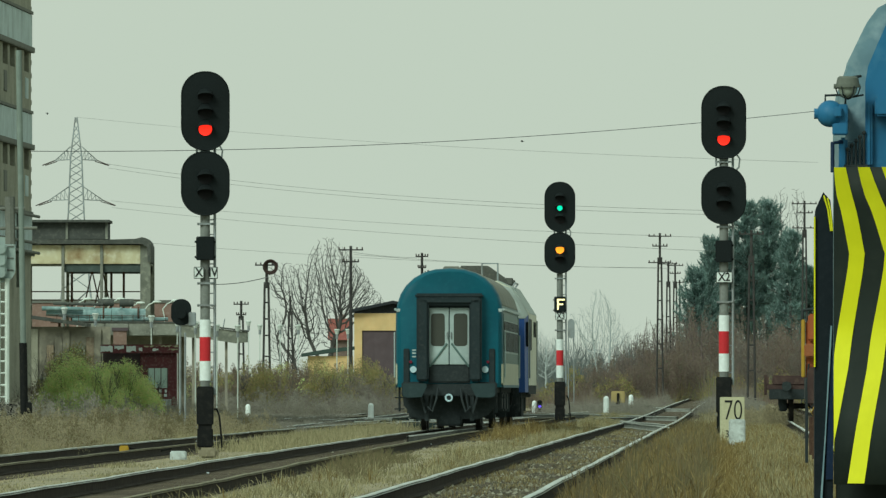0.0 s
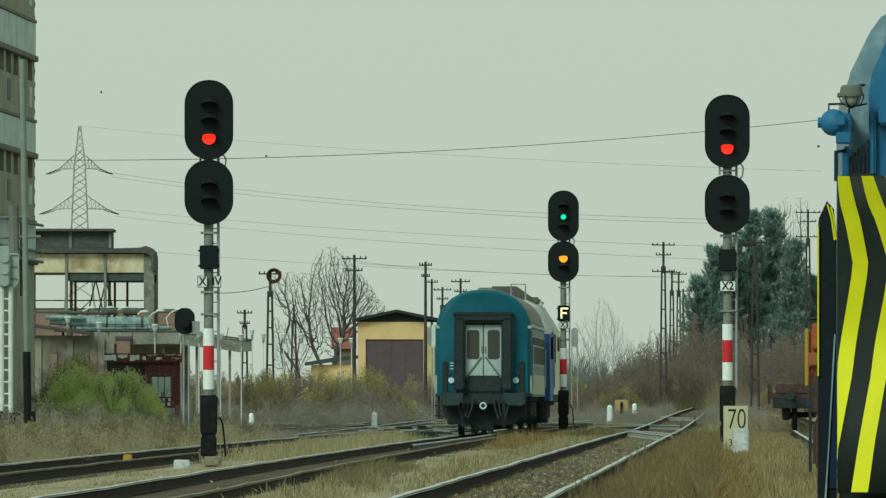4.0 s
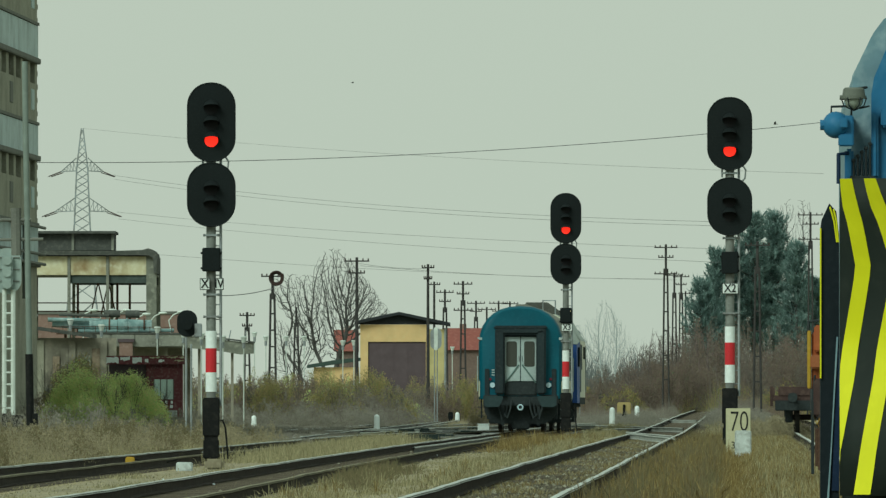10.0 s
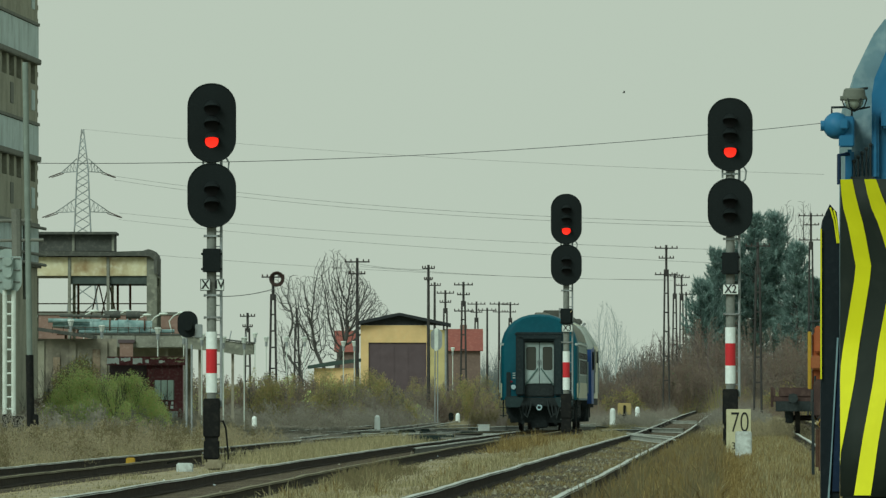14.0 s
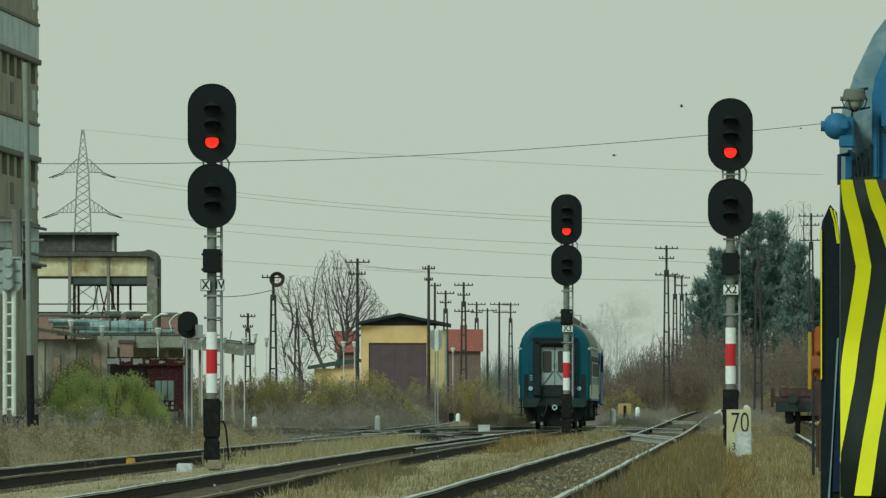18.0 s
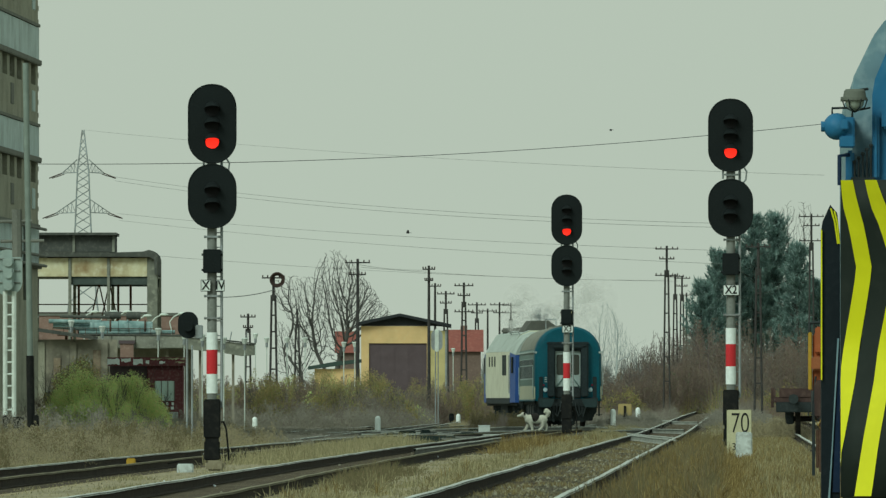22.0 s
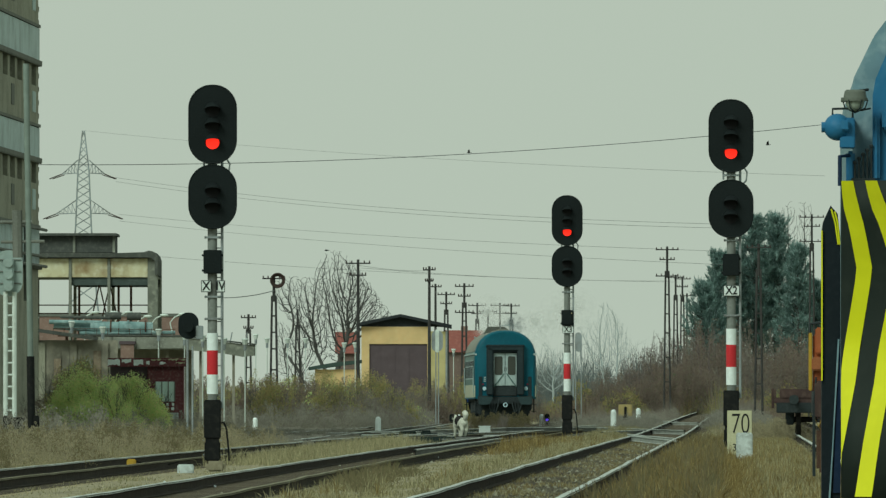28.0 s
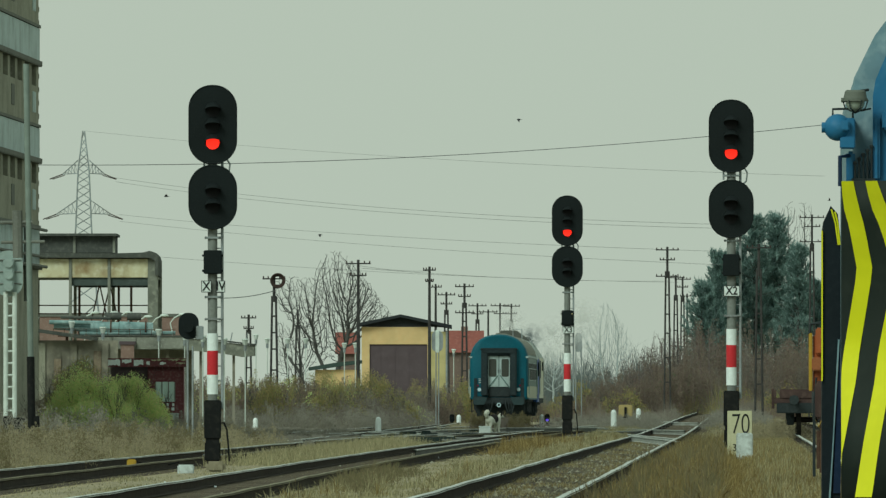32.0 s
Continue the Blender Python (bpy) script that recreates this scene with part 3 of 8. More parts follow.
def build_coach():
    c = thing("passenger_coach", (0, 0, 0), "teal passenger coach with cream lower band and white end doors", "railway coach")
    bm = bmesh.new()
    loft(bm, [coach_ring(0.3), coach_ring(COACH_L - 0.3)])
    part("body", bm, BAND, c, "grey-green coach body", True)
    # the rounded teal end caps
    for y, way in ((0.3, -1), (COACH_L - 0.3, 1)):
        bm = bmesh.new()
        rings = [coach_ring(y - way * 0.5, COACH_W + 0.012, zt=4.287)]
        for d, sh in ((0.0, 0.0), (0.15, 0.015), (0.24, 0.05), (0.3, 0.12)):
            r = coach_ring(y + way * d, COACH_W + 0.012 - 2 * sh, 1.14, 3.2 - sh * 0.4, 4.287 - sh * 0.7)
            rings.append(r)
        loft(bm, rings)
        part("end_cap", bm, TEAL, c, "teal rounded coach end", True)
    # roof skin, gutters, side bands
    bm = bmesh.new()
    arc = coach_ring(0, COACH_W + 0.03, zt=4.295)[4:-4]
    inner = [(x * 0.985, y, z - 0.03) for x, y, z in arc]
    prism(bm, [(p[0], p[2]) for p in arc] + [(p[0], p[2]) for p in inner[::-1]], 0.85, COACH_L - 0.85)
    roof = part("roof", bm, ROOF, c, "dusty grey-brown coach roof", True)
    for k in range(7):
        y = 3.0 + k * 3.4
        part("roof_vent", boxes((-0.22, 0.22, y - 0.3, y + 0.3, 4.26, 4.36), bevel=0.03), ROOF, roof)
    for s in (-1, 1):
        part("gutter", boxes((s * 1.43 - 0.025, s * 1.43 + 0.025, 0.05, COACH_L - 0.05, 3.17, 3.23)), DOOR_GREY, c, "pale gutter strip")
        bm = boxes((s * 1.418 - 0.006, s * 1.418 + 0.006, 0.32, COACH_L - 0.32, 1.2, 1.78))
        part("lower_band", bm, CREAM, c, "cream lower band")
        part("skirt_band", boxes((s * 1.418 - 0.006, s * 1.418 + 0.006, 0.32, COACH_L - 0.32, 1.13, 1.2)), TEAL, c)
        part("corner_patch", boxes((s * 1.3 - 0.12, s * 1.3 + 0.12, 0.085, 0.35, 1.22, 1.76), bevel=0.02), CREAM, c, "cream corner patch")
        for k in range(11):
            y0 = 2.1 + k * 2.05
            win = part("side_window", boxes((s * 1.414 - 0.006, s * 1.414 + 0.006, y0, y0 + 1.35, 2.05, 2.92), bevel=0.003), DOOR_GREY, c, "pale window surround")
            part("window_pane", boxes((s * 1.417 - 0.012, s * 1.417 + 0.012, y0 + 0.06, y0 + 1.29, 2.1, 2.62), bevel=0.004), PANE, win)
            part("window_pane", boxes((s * 1.417 - 0.012, s * 1.417 + 0.012, y0 + 0.06, y0 + 1.29, 2.66, 2.9), bevel=0.004), PANE, win)
        for y0 in (0.62, COACH_L - 1.5):
            door = part("side_door", boxes((s * 1.41 - 0.02, s * 1.41 + 0.02, y0, y0 + 0.88, 1.25, 3.1), bevel=0.01), BAND, c)
            part("door_pane", boxes((s * 1.416 - 0.02, s * 1.416 + 0.02, y0 + 0.18, y0 + 0.7, 2.1, 2.85), bevel=0.01), PANE, door)
            part("grab_rail", rods(((s * 1.46, y0 - 0.06, 1.4), (s * 1.46, y0 - 0.06, 2.6), 0.018)), DOOR_GREY, c)
            part("step", boxes((s * 1.34 - 0.12, s * 1.34 + 0.12, y0, y0 + 0.88, 0.55, 0.58), (s * 1.34 - 0.12, s * 1.34 + 0.12, y0, y0 + 0.88, 0.85, 0.88), (s * 1.34 - 0.02, s * 1.34 + 0.02, y0, y0 + 0.03, 0.5, 1.2), (s * 1.34 - 0.02, s * 1.34 + 0.02, y0 + 0.85, y0 + 0.88, 0.5, 1.2)), UNDER, c)
    # the end wall: bellows, doors, lamps
    for yb, way in ((0.0, -1), (COACH_L, 1)):
        def yy(d):
            return tuple(sorted((yb + way * d[0], yb + way * d[1])))
        bm = bmesh.new()
        for s in (-1, 1):
            box(bm, s * 0.7 - 0.16, s * 0.7 + 0.16, *yy((-0.05, 0.32)), 1.3, 3.5, bevel=0.05)
        box(bm, -0.86, 0.86, *yy((-0.05, 0.32)), 3.3, 3.56, bevel=0.08)
        box(bm, -0.9, 0.9, *yy((-0.05, 0.26)), 3.5, 3.62, bevel=0.04)
        part("gangway_bellows", bm, BELLOWS, c, "black rubber gangway bellows")
        part("recess_panel", boxes((-0.55, 0.55, *yy((-0.02, 0.02)), 1.25, 3.4)), BELLOWS, c)
        for s in (-1, 1):
            x0, x1 = sorted((s * 0.012, s * 0.53))
            door = part("end_door", boxes((x0, x1, *yy((0.02, 0.06)), 1.74, 3.24), bevel=0.012), DOOR_GREY, c, "pale grey end door")
            part("door_window", prism(bmesh.new(), [(a + s * 0.3, b + 2.66) for a, b in stadium(0.36, 0.86, 0.08, 4)], *yy((0.05, 0.068))), DOOR_PANE, door, "dusty brown door glass")
            part("door_brace", rods(((s * 0.06, yb + way * 0.08, 2.3), (s * 0.52, yb + way * 0.08, 1.68), 0.024)), BAND, door)
            part("door_handle", rods(((s * 0.05, yb + way * 0.09, 2.42), (s * 0.05, yb + way * 0.09, 2.6), 0.015)), STEEL, door)
            part("lamp_slot", boxes((s * 1.13 - 0.08, s * 1.13 + 0.08, *yy((-0.1, 0.045)), 1.22, 2.16), bevel=0.02), BELLOWS, c)
            part("end_lamp", disc(bmesh.new(), s * 0.95, 1.61, yb - way * 0.05, yb + way * 0.06, 0.088, 18), LAMP_WHITE, c, "round white end lamp")
            part("end_lamp", disc(bmesh.new(), s * 1.02, 1.81, yb - way * 0.05, yb + way * 0.06, 0.04, 14), LAMP_RED, c, "small red tail lamp")
            if s < 0:
                part("number_bars", boxes(*[(s * 0.93 - 0.05, s * 0.93 + 0.05, *yy((0.0, 0.012)), b, b + 0.04) for b in (1.93, 2.02, 2.1)]), DOOR_GREY, c)
            part("marker_board", boxes((s * 1.33 - 0.07, s * 1.33 + 0.07, *yy((-0.12, -0.02)), 3.13, 3.22), bevel=0.01), DOOR_GREY, c)
        part("lower_panel", boxes((-0.53, 0.53, *yy((0.02, 0.055)), 1.28, 1.72), bevel=0.02), UNDER, c)
        bm = boxes((-1.25, 1.25, *yy((-0.3, 0.02)), 0.9, 1.24), bevel=0.02)
        for s in (-1, 1):
            box(bm, s * 1.0 - 0.26, s * 1.0 + 0.26, *yy((-0.1, 0.08)), 0.88, 1.28, bevel=0.03)
            box(bm, s * 0.6 - 0.05, s * 0.6 + 0.05, *yy((-0.1, 0.0)), 0.25, 0.95)
            tube(bm, [(s * 0.45, yb + way * 0.05, 0.95), (s * 0.5, yb + way * 0.16, 0.6), (s * 0.62, yb + way * 0.16, 0.45), (s * 0.75, yb + way * 0.08, 0.9)], 0.035)
        part("headstock", bm, UNDER, c, "sooty buffer beam with hoses")
        bm = prism(bmesh.new(), [(-1.24, 0.9), (-1.22, 0.66), (-1.0, 0.4), (-0.78, 0.3), (0.78, 0.3), (1.0, 0.4), (1.22, 0.66), (1.24, 0.9)], *yy((-1.1, -0.5)))
        box(bm, -0.32, 0.32, *yy((-0.9, -0.45)), 0.12, 0.4, bevel=0.04)
        part("brake_gear", bm, UNDER, c, "black brake gear under the coach end")
        for s in (-1, 1):
            bm = tube(bmesh.new(), [(s * 0.3, yb + way * 0.1, 1.1), (s * 0.34, yb + way * 0.3, 0.8), (s * 0.44, yb + way * 0.34, 0.5), (s * 0.56, yb + way * 0.2, 0.62)], 0.03)
            part("brake_hose", bm, UNDER, c)
        oblong_buffers(c, yb, way)
        bm = bmesh.new()
        for k in range(16):
            a, b = 2 * math.pi * k / 16, 2 * math.pi * (k + 1) / 16
            rod(bm, (0.085 * math.cos(a), yb + way * 0.52, 0.86 + 0.085 * math.sin(a)), (0.085 * math.cos(b), yb + way * 0.52, 0.86 + 0.085 * math.sin(b)), 0.026, 6)
        part("coupling_ring", bm, LAMP_WHITE, c, "white ring of the coupling hook")
        part("coupling_hook", boxes((-0.05, 0.05, *yy((0.0, 0.5)), 0.78, 0.98), bevel=0.02), UNDER, c)
    bm = boxes((-1.2, 1.2, 0.3, COACH_L - 0.3, 1.0, 1.14))
    for y0, y1 in ((7.5, 10.5), (11.5, 14.5), (15.5, 18.5)):
        box(bm, -1.25, -0.5, y0, y1, 0.45, 1.0, bevel=0.04)
        box(bm, 0.5, 1.25, y0 + 0.4, y1 - 0.3, 0.5, 1.0, bevel=0.04)
    part("underframe", bm, UNDER, c, "black underframe boxes")
    wheels = bogie(c, 3.7)[1] + bogie(c, COACH_L - 3.7)[1]
    return c, wheels


LOCO_L = 18.0


def build_train_loco():
    c = thing("diesel_locomotive", (0, 0, 0), "blue and cream diesel locomotive hauling the coach", "locomotive")
    hw = 1.5
    prof = [(-hw, 1.2), (-hw, 3.25), (-1.02, 4.0), (-0.6, 4.18), (0.6, 4.18), (1.02, 4.0), (hw, 3.25), (hw, 1.2)]
    part("body", prism(bmesh.new(), prof, 2.2, LOCO_L - 2.2), LOCO_WHITE, c, "cream engine room body")
    roof = mat("pale_grey_cream_roof", (0.4, 0.42, 0.38), 0.65, dark=(0.24, 0.25, 0.22), fine=4, amount=0.6)
    for s in (-1, 1):
        part("roof_slope", prism(bmesh.new(), [(s * 1.505, 3.25), (s * 1.02, 4.02), (s * 0.6, 4.2), (s * 0.6, 4.16), (s * 1.0, 3.98), (s * 1.47, 3.22)], 2.2, LOCO_L - 2.2), roof, c, "pale grey roof slope")
    for y0, y1 in ((0.0, 2.2), (LOCO_L - 2.2, LOCO_L)):
        front = y0 if y0 == 0 else y1
        back = y1 if y0 == 0 else y0
        bm = bmesh.new()
        p2 = [(-hw + 0.02, 1.0), (-hw + 0.02, 3.2), (hw - 0.02, 3.2), (hw - 0.02, 1.0)]
        p1 = [(-hw + 0.08, 1.0), (-hw + 0.1, 3.08), (hw - 0.1, 3.08), (hw - 0.08, 1.0)]
        loft(bm, [[(a, front, b) for a, b in p1], [(a, back, b) for a, b in p2]])
        part("cab", bm, LOCO_BLUE, c, "blue driver's cab")
        q2 = [(-hw + 0.01, 3.22), (-1.28, 3.62), (-1.0, 3.97), (-0.55, 4.12), (0.55, 4.12), (1.0, 3.97), (1.28, 3.62), (hw - 0.01, 3.22)]
        q1 = [(a * 0.95, b - 0.12) for a, b in q2]
        part("cab_roof", loft(bmesh.new(), [[(a, front, b) for a, b in q1], [(a, back, b) for a, b in q2]]), roof, c, "pale grey cab roof", True)
        d = 0.02 if y0 == 0 else -0.02
        for s in (-1, 1):
            part("windscreen", boxes((s * 0.58 - 0.5, s * 0.58 + 0.5, front - abs(d), front + abs(d), 2.35, 3.05), bevel=0.008), PANE, c)
            part("cab_window", boxes((s * 1.47 - 0.03, s * 1.47 + 0.03, (y0 + y1) / 2 - 0.35, (y0 + y1) / 2 + 0.35, 2.3, 3.0), bevel=0.01), PANE, c)
            part("grab_rail", rods(((s * 1.52, back, 1.4), (s * 1.52, back, 3.1), 0.02)), STEEL, c)
        buffers(c, front, -1 if y0 == 0 else 1)
    bm = prism(bmesh.new(), [(-0.8, 4.1), (-0.6, 4.4), (-0.45, 4.62), (0.3, 4.62), (0.75, 4.3), (0.85, 4.1)], 3.0, 6.2)
    box(bm, -0.55, 0.55, 8.0, 11.0, 4.1, 4.36, bevel=0.06)
    rod(bm, (-0.3, 7.1, 4.1), (-0.3, 7.1, 4.5), 0.14, 12)
    box(bm, -0.9, 0.9, 12.0, 14.5, 4.1, 4.34, bevel=0.06)
    part("roof_hood", bm, mat("sooty_roof_hood", (0.11, 0.105, 0.09), 0.85, dark=(0.04, 0.038, 0.034), amount=0.7), c, "grey roof hatch and exhaust")
    bm = bmesh.new()
    tube(bm, [(0.15, 2.6, 4.15), (0.15, 2.6, 4.68), (0.6, 2.6, 4.68), (0.6, 2.6, 4.15)], 0.03)
    for s in (-1, 1):
        tube(bm, [(s * 1.0, 2.4, 3.98), (s * 1.1, 2.4, 4.12), (s * 1.1, 7.0, 4.12), (s * 1.0, 7.0, 3.98)], 0.025)
    part("roof_rail", bm, STEEL, c)
    for s in (-1, 1):
        for k in range(3):
            part("side_window", boxes((s * hw - 0.02, s * hw + 0.02, 10.2 + k * 1.6, 10.7 + k * 1.6, 2.6, 3.05), bevel=0.01), PANE, c)
        for k in range(2):
            y0 = 4.0 + 1.2 * k
            gr = part("side_grille", boxes((s * hw - 0.015, s * hw + 0.015, y0, y0 + 1.0, 2.2, 3.1), bevel=0.01), UNDER, c)
        part("skirt", boxes((s * 1.45 - 0.04, s * 1.45 + 0.04, 2.2, LOCO_L - 2.2, 0.95, 1.2)), UNDER, c)
    part("underframe", boxes((-1.3, 1.3, 0.2, LOCO_L - 0.2, 0.85, 1.15), (-1.2, 1.2, 7.0, 11.0, 0.3, 0.9), (-1.25, 1.25, -0.05, 0.3, 0.9, 1.3)), UNDER, c)
    bogie(c, 3.6)
    bogie(c, LOCO_L - 3.6)
    return c


coach, coach_wheels = build_coach()
train_loco = build_train_loco()
# ---------------------------------------------------------------- the parked snow plough
YELLOW = mat("yellow_warning_paint", (0.7, 0.65, 0.015), 0.55, dark=(0.52, 0.48, 0.015), fine=5, amount=0.35, bump=0.05)
PLOUGH_BLACK = mat("grey_black_plough_paint", (0.018, 0.024, 0.02), 0.65, light=(0.035, 0.04, 0.032), fine=5, amount=0.5)
PLOUGH_BLUE = mat("bright_blue_paint", (0.03, 0.14, 0.265), 0.5, dark=(0.012, 0.07, 0.15), light=(0.1, 0.24, 0.36), fine=7, coarse=1.2, amount=0.5)
PALE_BLUE = mat("faded_pale_blue_paint", (0.19, 0.28, 0.31), 0.65, dark=(0.09, 0.14, 0.16), light=(0.38, 0.45, 0.45), fine=6, coarse=1.8, amount=0.8)
DARK_BLUE = mat("dark_blue_paint", (0.008, 0.022, 0.055), 0.5, amount=0.5)
ORANGE = mat("orange_machine_paint", (0.36, 0.09, 0.03), 0.6, dark=(0.22, 0.07, 0.03), fine=9, amount=0.7)
AMBER = mat("amber_machine_paint", (0.42, 0.25, 0.03), 0.55, dark=(0.3, 0.18, 0.03), amount=0.6)
WAGON = mat("brown_wagon_steel", (0.07, 0.04, 0.035), 0.8, dark=(0.03, 0.02, 0.02), light=(0.14, 0.09, 0.07), fine=7, amount=0.6)
FLOOD = mat("dull_grey_lamp_metal", (0.13, 0.135, 0.11), 0.7, 0.0, amount=0.6)


def build_plough():
    p = thing("snow_plough_locomotive", (4.93, 119.0, RAIL_H, 0, 0, -1.2), "blue locomotive behind a black and yellow striped snow plough", "locomotive")
    # blade: bottom, kink and top edges, the middle leans towards the viewer
    rows = [(0.16, -0.06), (0.75, 0.05), (1.45, 0.22), (2.08, 0.1), (2.5, -0.05), (2.83, -0.2)]

    def blade_y(x, z):
        base = np.interp(z, [r[0] for r in rows], [r[1] for r in rows])
        return float(base) - 0.9 * (1.45 - abs(x)) * 0.55
    xs = np.linspace(-1.575, 1.575, 25)
    verts, faces = [], []
    for side in (0.0, 0.06):
        for z, _ in rows:
            for x in xs:
                verts.append((x, blade_y(x, z) + side, z))
    w, h = len(xs), len(rows)
    for j in range(h - 1):
        for i in range(w - 1):
            a = j * w + i
            faces.append((a, a + 1, a + w + 1, a + w))
            b = a + w * h
            faces.append((b + w, b + w + 1, b + 1, b))
    for j in range(h - 1):
        a, b = j * w, j * w + w * h
        faces += [(a, a + w, b + w, b), (a + w - 1, b + w - 1, b + 2 * w - 1, a + 2 * w - 1)]
    for i in range(w - 1):
        a, b = i, i + w * h
        faces += [(a, b, b + 1, a + 1), (a + w * (h - 1), a + w * (h - 1) + 1, b + w * (h - 1) + 1, b + w * (h - 1))]
    blade = raw("plough_blade", verts, faces, PLOUGH_BLACK, p)
    blade.data.shade_smooth()
    blade["label"] = "black plough blade with yellow stripes"
    # each stripe leans in towards the kink and out again
    zs = [2.83, 2.62, 2.436, 2.084, 1.817, 1.417, 1.15, 0.612, 0.17]
    left = [-1.575, -1.558, -1.506, -1.44, -1.482, -1.549, -1.583, -1.687, -1.79]
    pitch = [0.2, 0.23, 0.26, 0.3, 0.3, 0.29, 0.29, 0.295, 0.33]
    for k in range(14):
        verts, faces = [], []
        fine = np.linspace(2.83, 0.17, 23)
        for z in fine:
            x0 = np.interp(-z, [-q for q in zs], left) + k * np.interp(-z, [-q for q in zs], pitch)
            for e in (0.0, np.interp(z, [0.3, 0.6, 2.0, 2.6, 2.83], [0.14, 0.135, 0.13, 0.13, 0.1])):
                x = float(min(max(x0 + e, -1.574), 1.574))
                verts.append((x, blade_y(x, z) - 0.006, z))
        for j in range(len(fine) - 1):
            faces.append((2 * j, 2 * j + 2, 2 * j + 3, 2 * j + 1))
        raw("warning_stripe", verts, faces, YELLOW, blade).data.shade_smooth()
    # side wing beyond the blade's edge
    bm = prism(bmesh.new(), [(-1.735, -0.15), (-1.735, 2.4), (-1.72, 2.5), (-1.66, 2.63), (-1.6, 2.56), (-1.577, 2.35), (-1.577, -0.15)], 0.4, 1.4)
    wing = part("plough_wing", bm, mat("blue_black_wing_paint", (0.006, 0.012, 0.016), 0.7, amount=0.4), p, "black side wing edged in yellow")
    part("wing_trim", boxes((-1.74, -1.728, 0.37, 0.4, 1.15, 2.42)), YELLOW, wing)
    for k in range(2):
        bm = bmesh.new()
        tube(bm, [(-1.655 + 0.03 * k, 0.385, 2.6 - 0.02 * k), (-1.62 + 0.02 * k, 0.385, 2.48), (-1.595 + 0.012 * k, 0.385, 2.3)], 0.008)
        part("wing_stripe", bm, YELLOW, wing)
    part("wing_edge", prism(bmesh.new(), [(-1.6, 1.5), (-1.585, 1.5), (-1.64, 0.55), (-1.68, -0.15), (-1.70, -0.15), (-1.65, 0.55)], 0.36, 0.398), PALE_BLUE, wing)
    part("wing_plate", prism(bmesh.new(), [(-1.585, 1.4), (-1.577, 1.4), (-1.577, 0.2), (-1.64, 0.2), (-1.625, 0.6)], 0.38, 0.398), DARK_BLUE, wing)
    part("skid", boxes((-1.55, 1.55, 0.4, 1.0, -0.05, 0.32), bevel=0.04), PLOUGH_BLACK, p)
    # cab behind
    body = [(-1.467, 0.9), (-1.467, 3.62), (-1.44, 3.76), (-1.377, 3.89), (-1.28, 4.09), (-1.19, 4.21), (-0.9, 4.36), (0.9, 4.36), (1.19, 4.21), (1.28, 4.09), (1.377, 3.89), (1.44, 3.76), (1.467, 3.62), (1.467, 0.9)]
    part("body", prism(bmesh.new(), body, 1.2, 16.0), PALE_BLUE, p, "faded pale blue locomotive body")
    part("cab_front", prism(bmesh.new(), [(x * 0.885, z - 0.05) for x, z in body], 0.98, 1.2), PLOUGH_BLUE, p, "bright blue cab front")
    part("roof_rib", prism(bmesh.new(), [(x * 1.005 + 0.005, z + 0.012) for x, z in body[1:-1]], 3.0, 3.06), PALE_BLUE, p)
    bm = boxes((-1.3, -1.24, 0.9, 0.98, 2.85, 3.42), bevel=0.02)
    box(bm, -1.22, 1.2, 0.8, 0.98, 3.28, 3.45, bevel=0.02)
    part("front_beam", bm, PLOUGH_BLUE, p)
    for s in (-1, 1):
        part("windscreen", boxes((s * 0.55 - 0.42, s * 0.55 + 0.42, 0.95, 0.985, 3.5, 4.0), bevel=0.005), PANE, p)
    lamp = part("side_lamp", ball(bmesh.new(), (-1.60, 0.8, 3.3), 0.115, 20), PLOUGH_BLUE, p, "blue ball-shaped lamp housing", True)
    bm = boxes((-1.57, -1.5, 0.68, 0.75, 3.27, 3.36), bevel=0.01)
    rod(bm, (-1.735, 0.8, 3.3), (-1.7, 0.8, 3.3), 0.045, 10)
    box(bm, -1.58, -1.45, 0.72, 0.95, 3.12, 3.22, bevel=0.01)
    box(bm, -1.56, -1.45, 0.75, 1.2, 3.2, 3.38, bevel=0.01)
    part("lamp_bracket", bm, PLOUGH_BLUE, lamp)
    part("lamp_guard", tube(bmesh.new(), [(-1.64, 0.8, 3.36), (-1.64, 0.8, 3.455), (-1.47, 0.8, 3.46), (-1.47, 0.8, 3.38)], 0.011), UNDER, lamp)
    bm = bmesh.new()
    rod(bm, (-1.45, 0.7, 3.615), (-1.45, 0.7, 3.6), 0.075, 18, 0.09)
    rod(bm, (-1.45, 0.7, 3.6), (-1.45, 0.7, 3.545), 0.09, 18, 0.1)
    rod(bm, (-1.45, 0.7, 3.545), (-1.45, 0.7, 3.52), 0.108, 18)
    rod(bm, (-1.53, 0.7, 3.53), (-1.57, 0.7, 3.53), 0.02, 8)
    flood = part("flood_lamp", bm, FLOOD, p, "dull grey caged flood lamp", True)
    part("lamp_glass", ball(bmesh.new(), (-1.45, 0.7, 3.51), 0.08, 16, (1, 1, 1.0)), mat("dusty_lamp_glass", (0.3, 0.32, 0.26), 0.35, amount=0.5, bump=0), flood, "dusty glass bowl", True)
    for k in range(6):
        a = k * math.pi / 3
        part("cage_wire", tube(bmesh.new(), [(-1.45 + 0.108 * math.cos(a), 0.7 + 0.108 * math.sin(a), 3.53), (-1.45 + 0.085 * math.cos(a), 0.7 + 0.085 * math.sin(a), 3.46), (-1.45, 0.7, 3.42)], 0.006, 5), UNDER, flood)
    part("lamp_hook", rods(((-1.45, 0.7, 3.6), (-1.34, 0.85, 3.62), 0.012)), UNDER, flood)
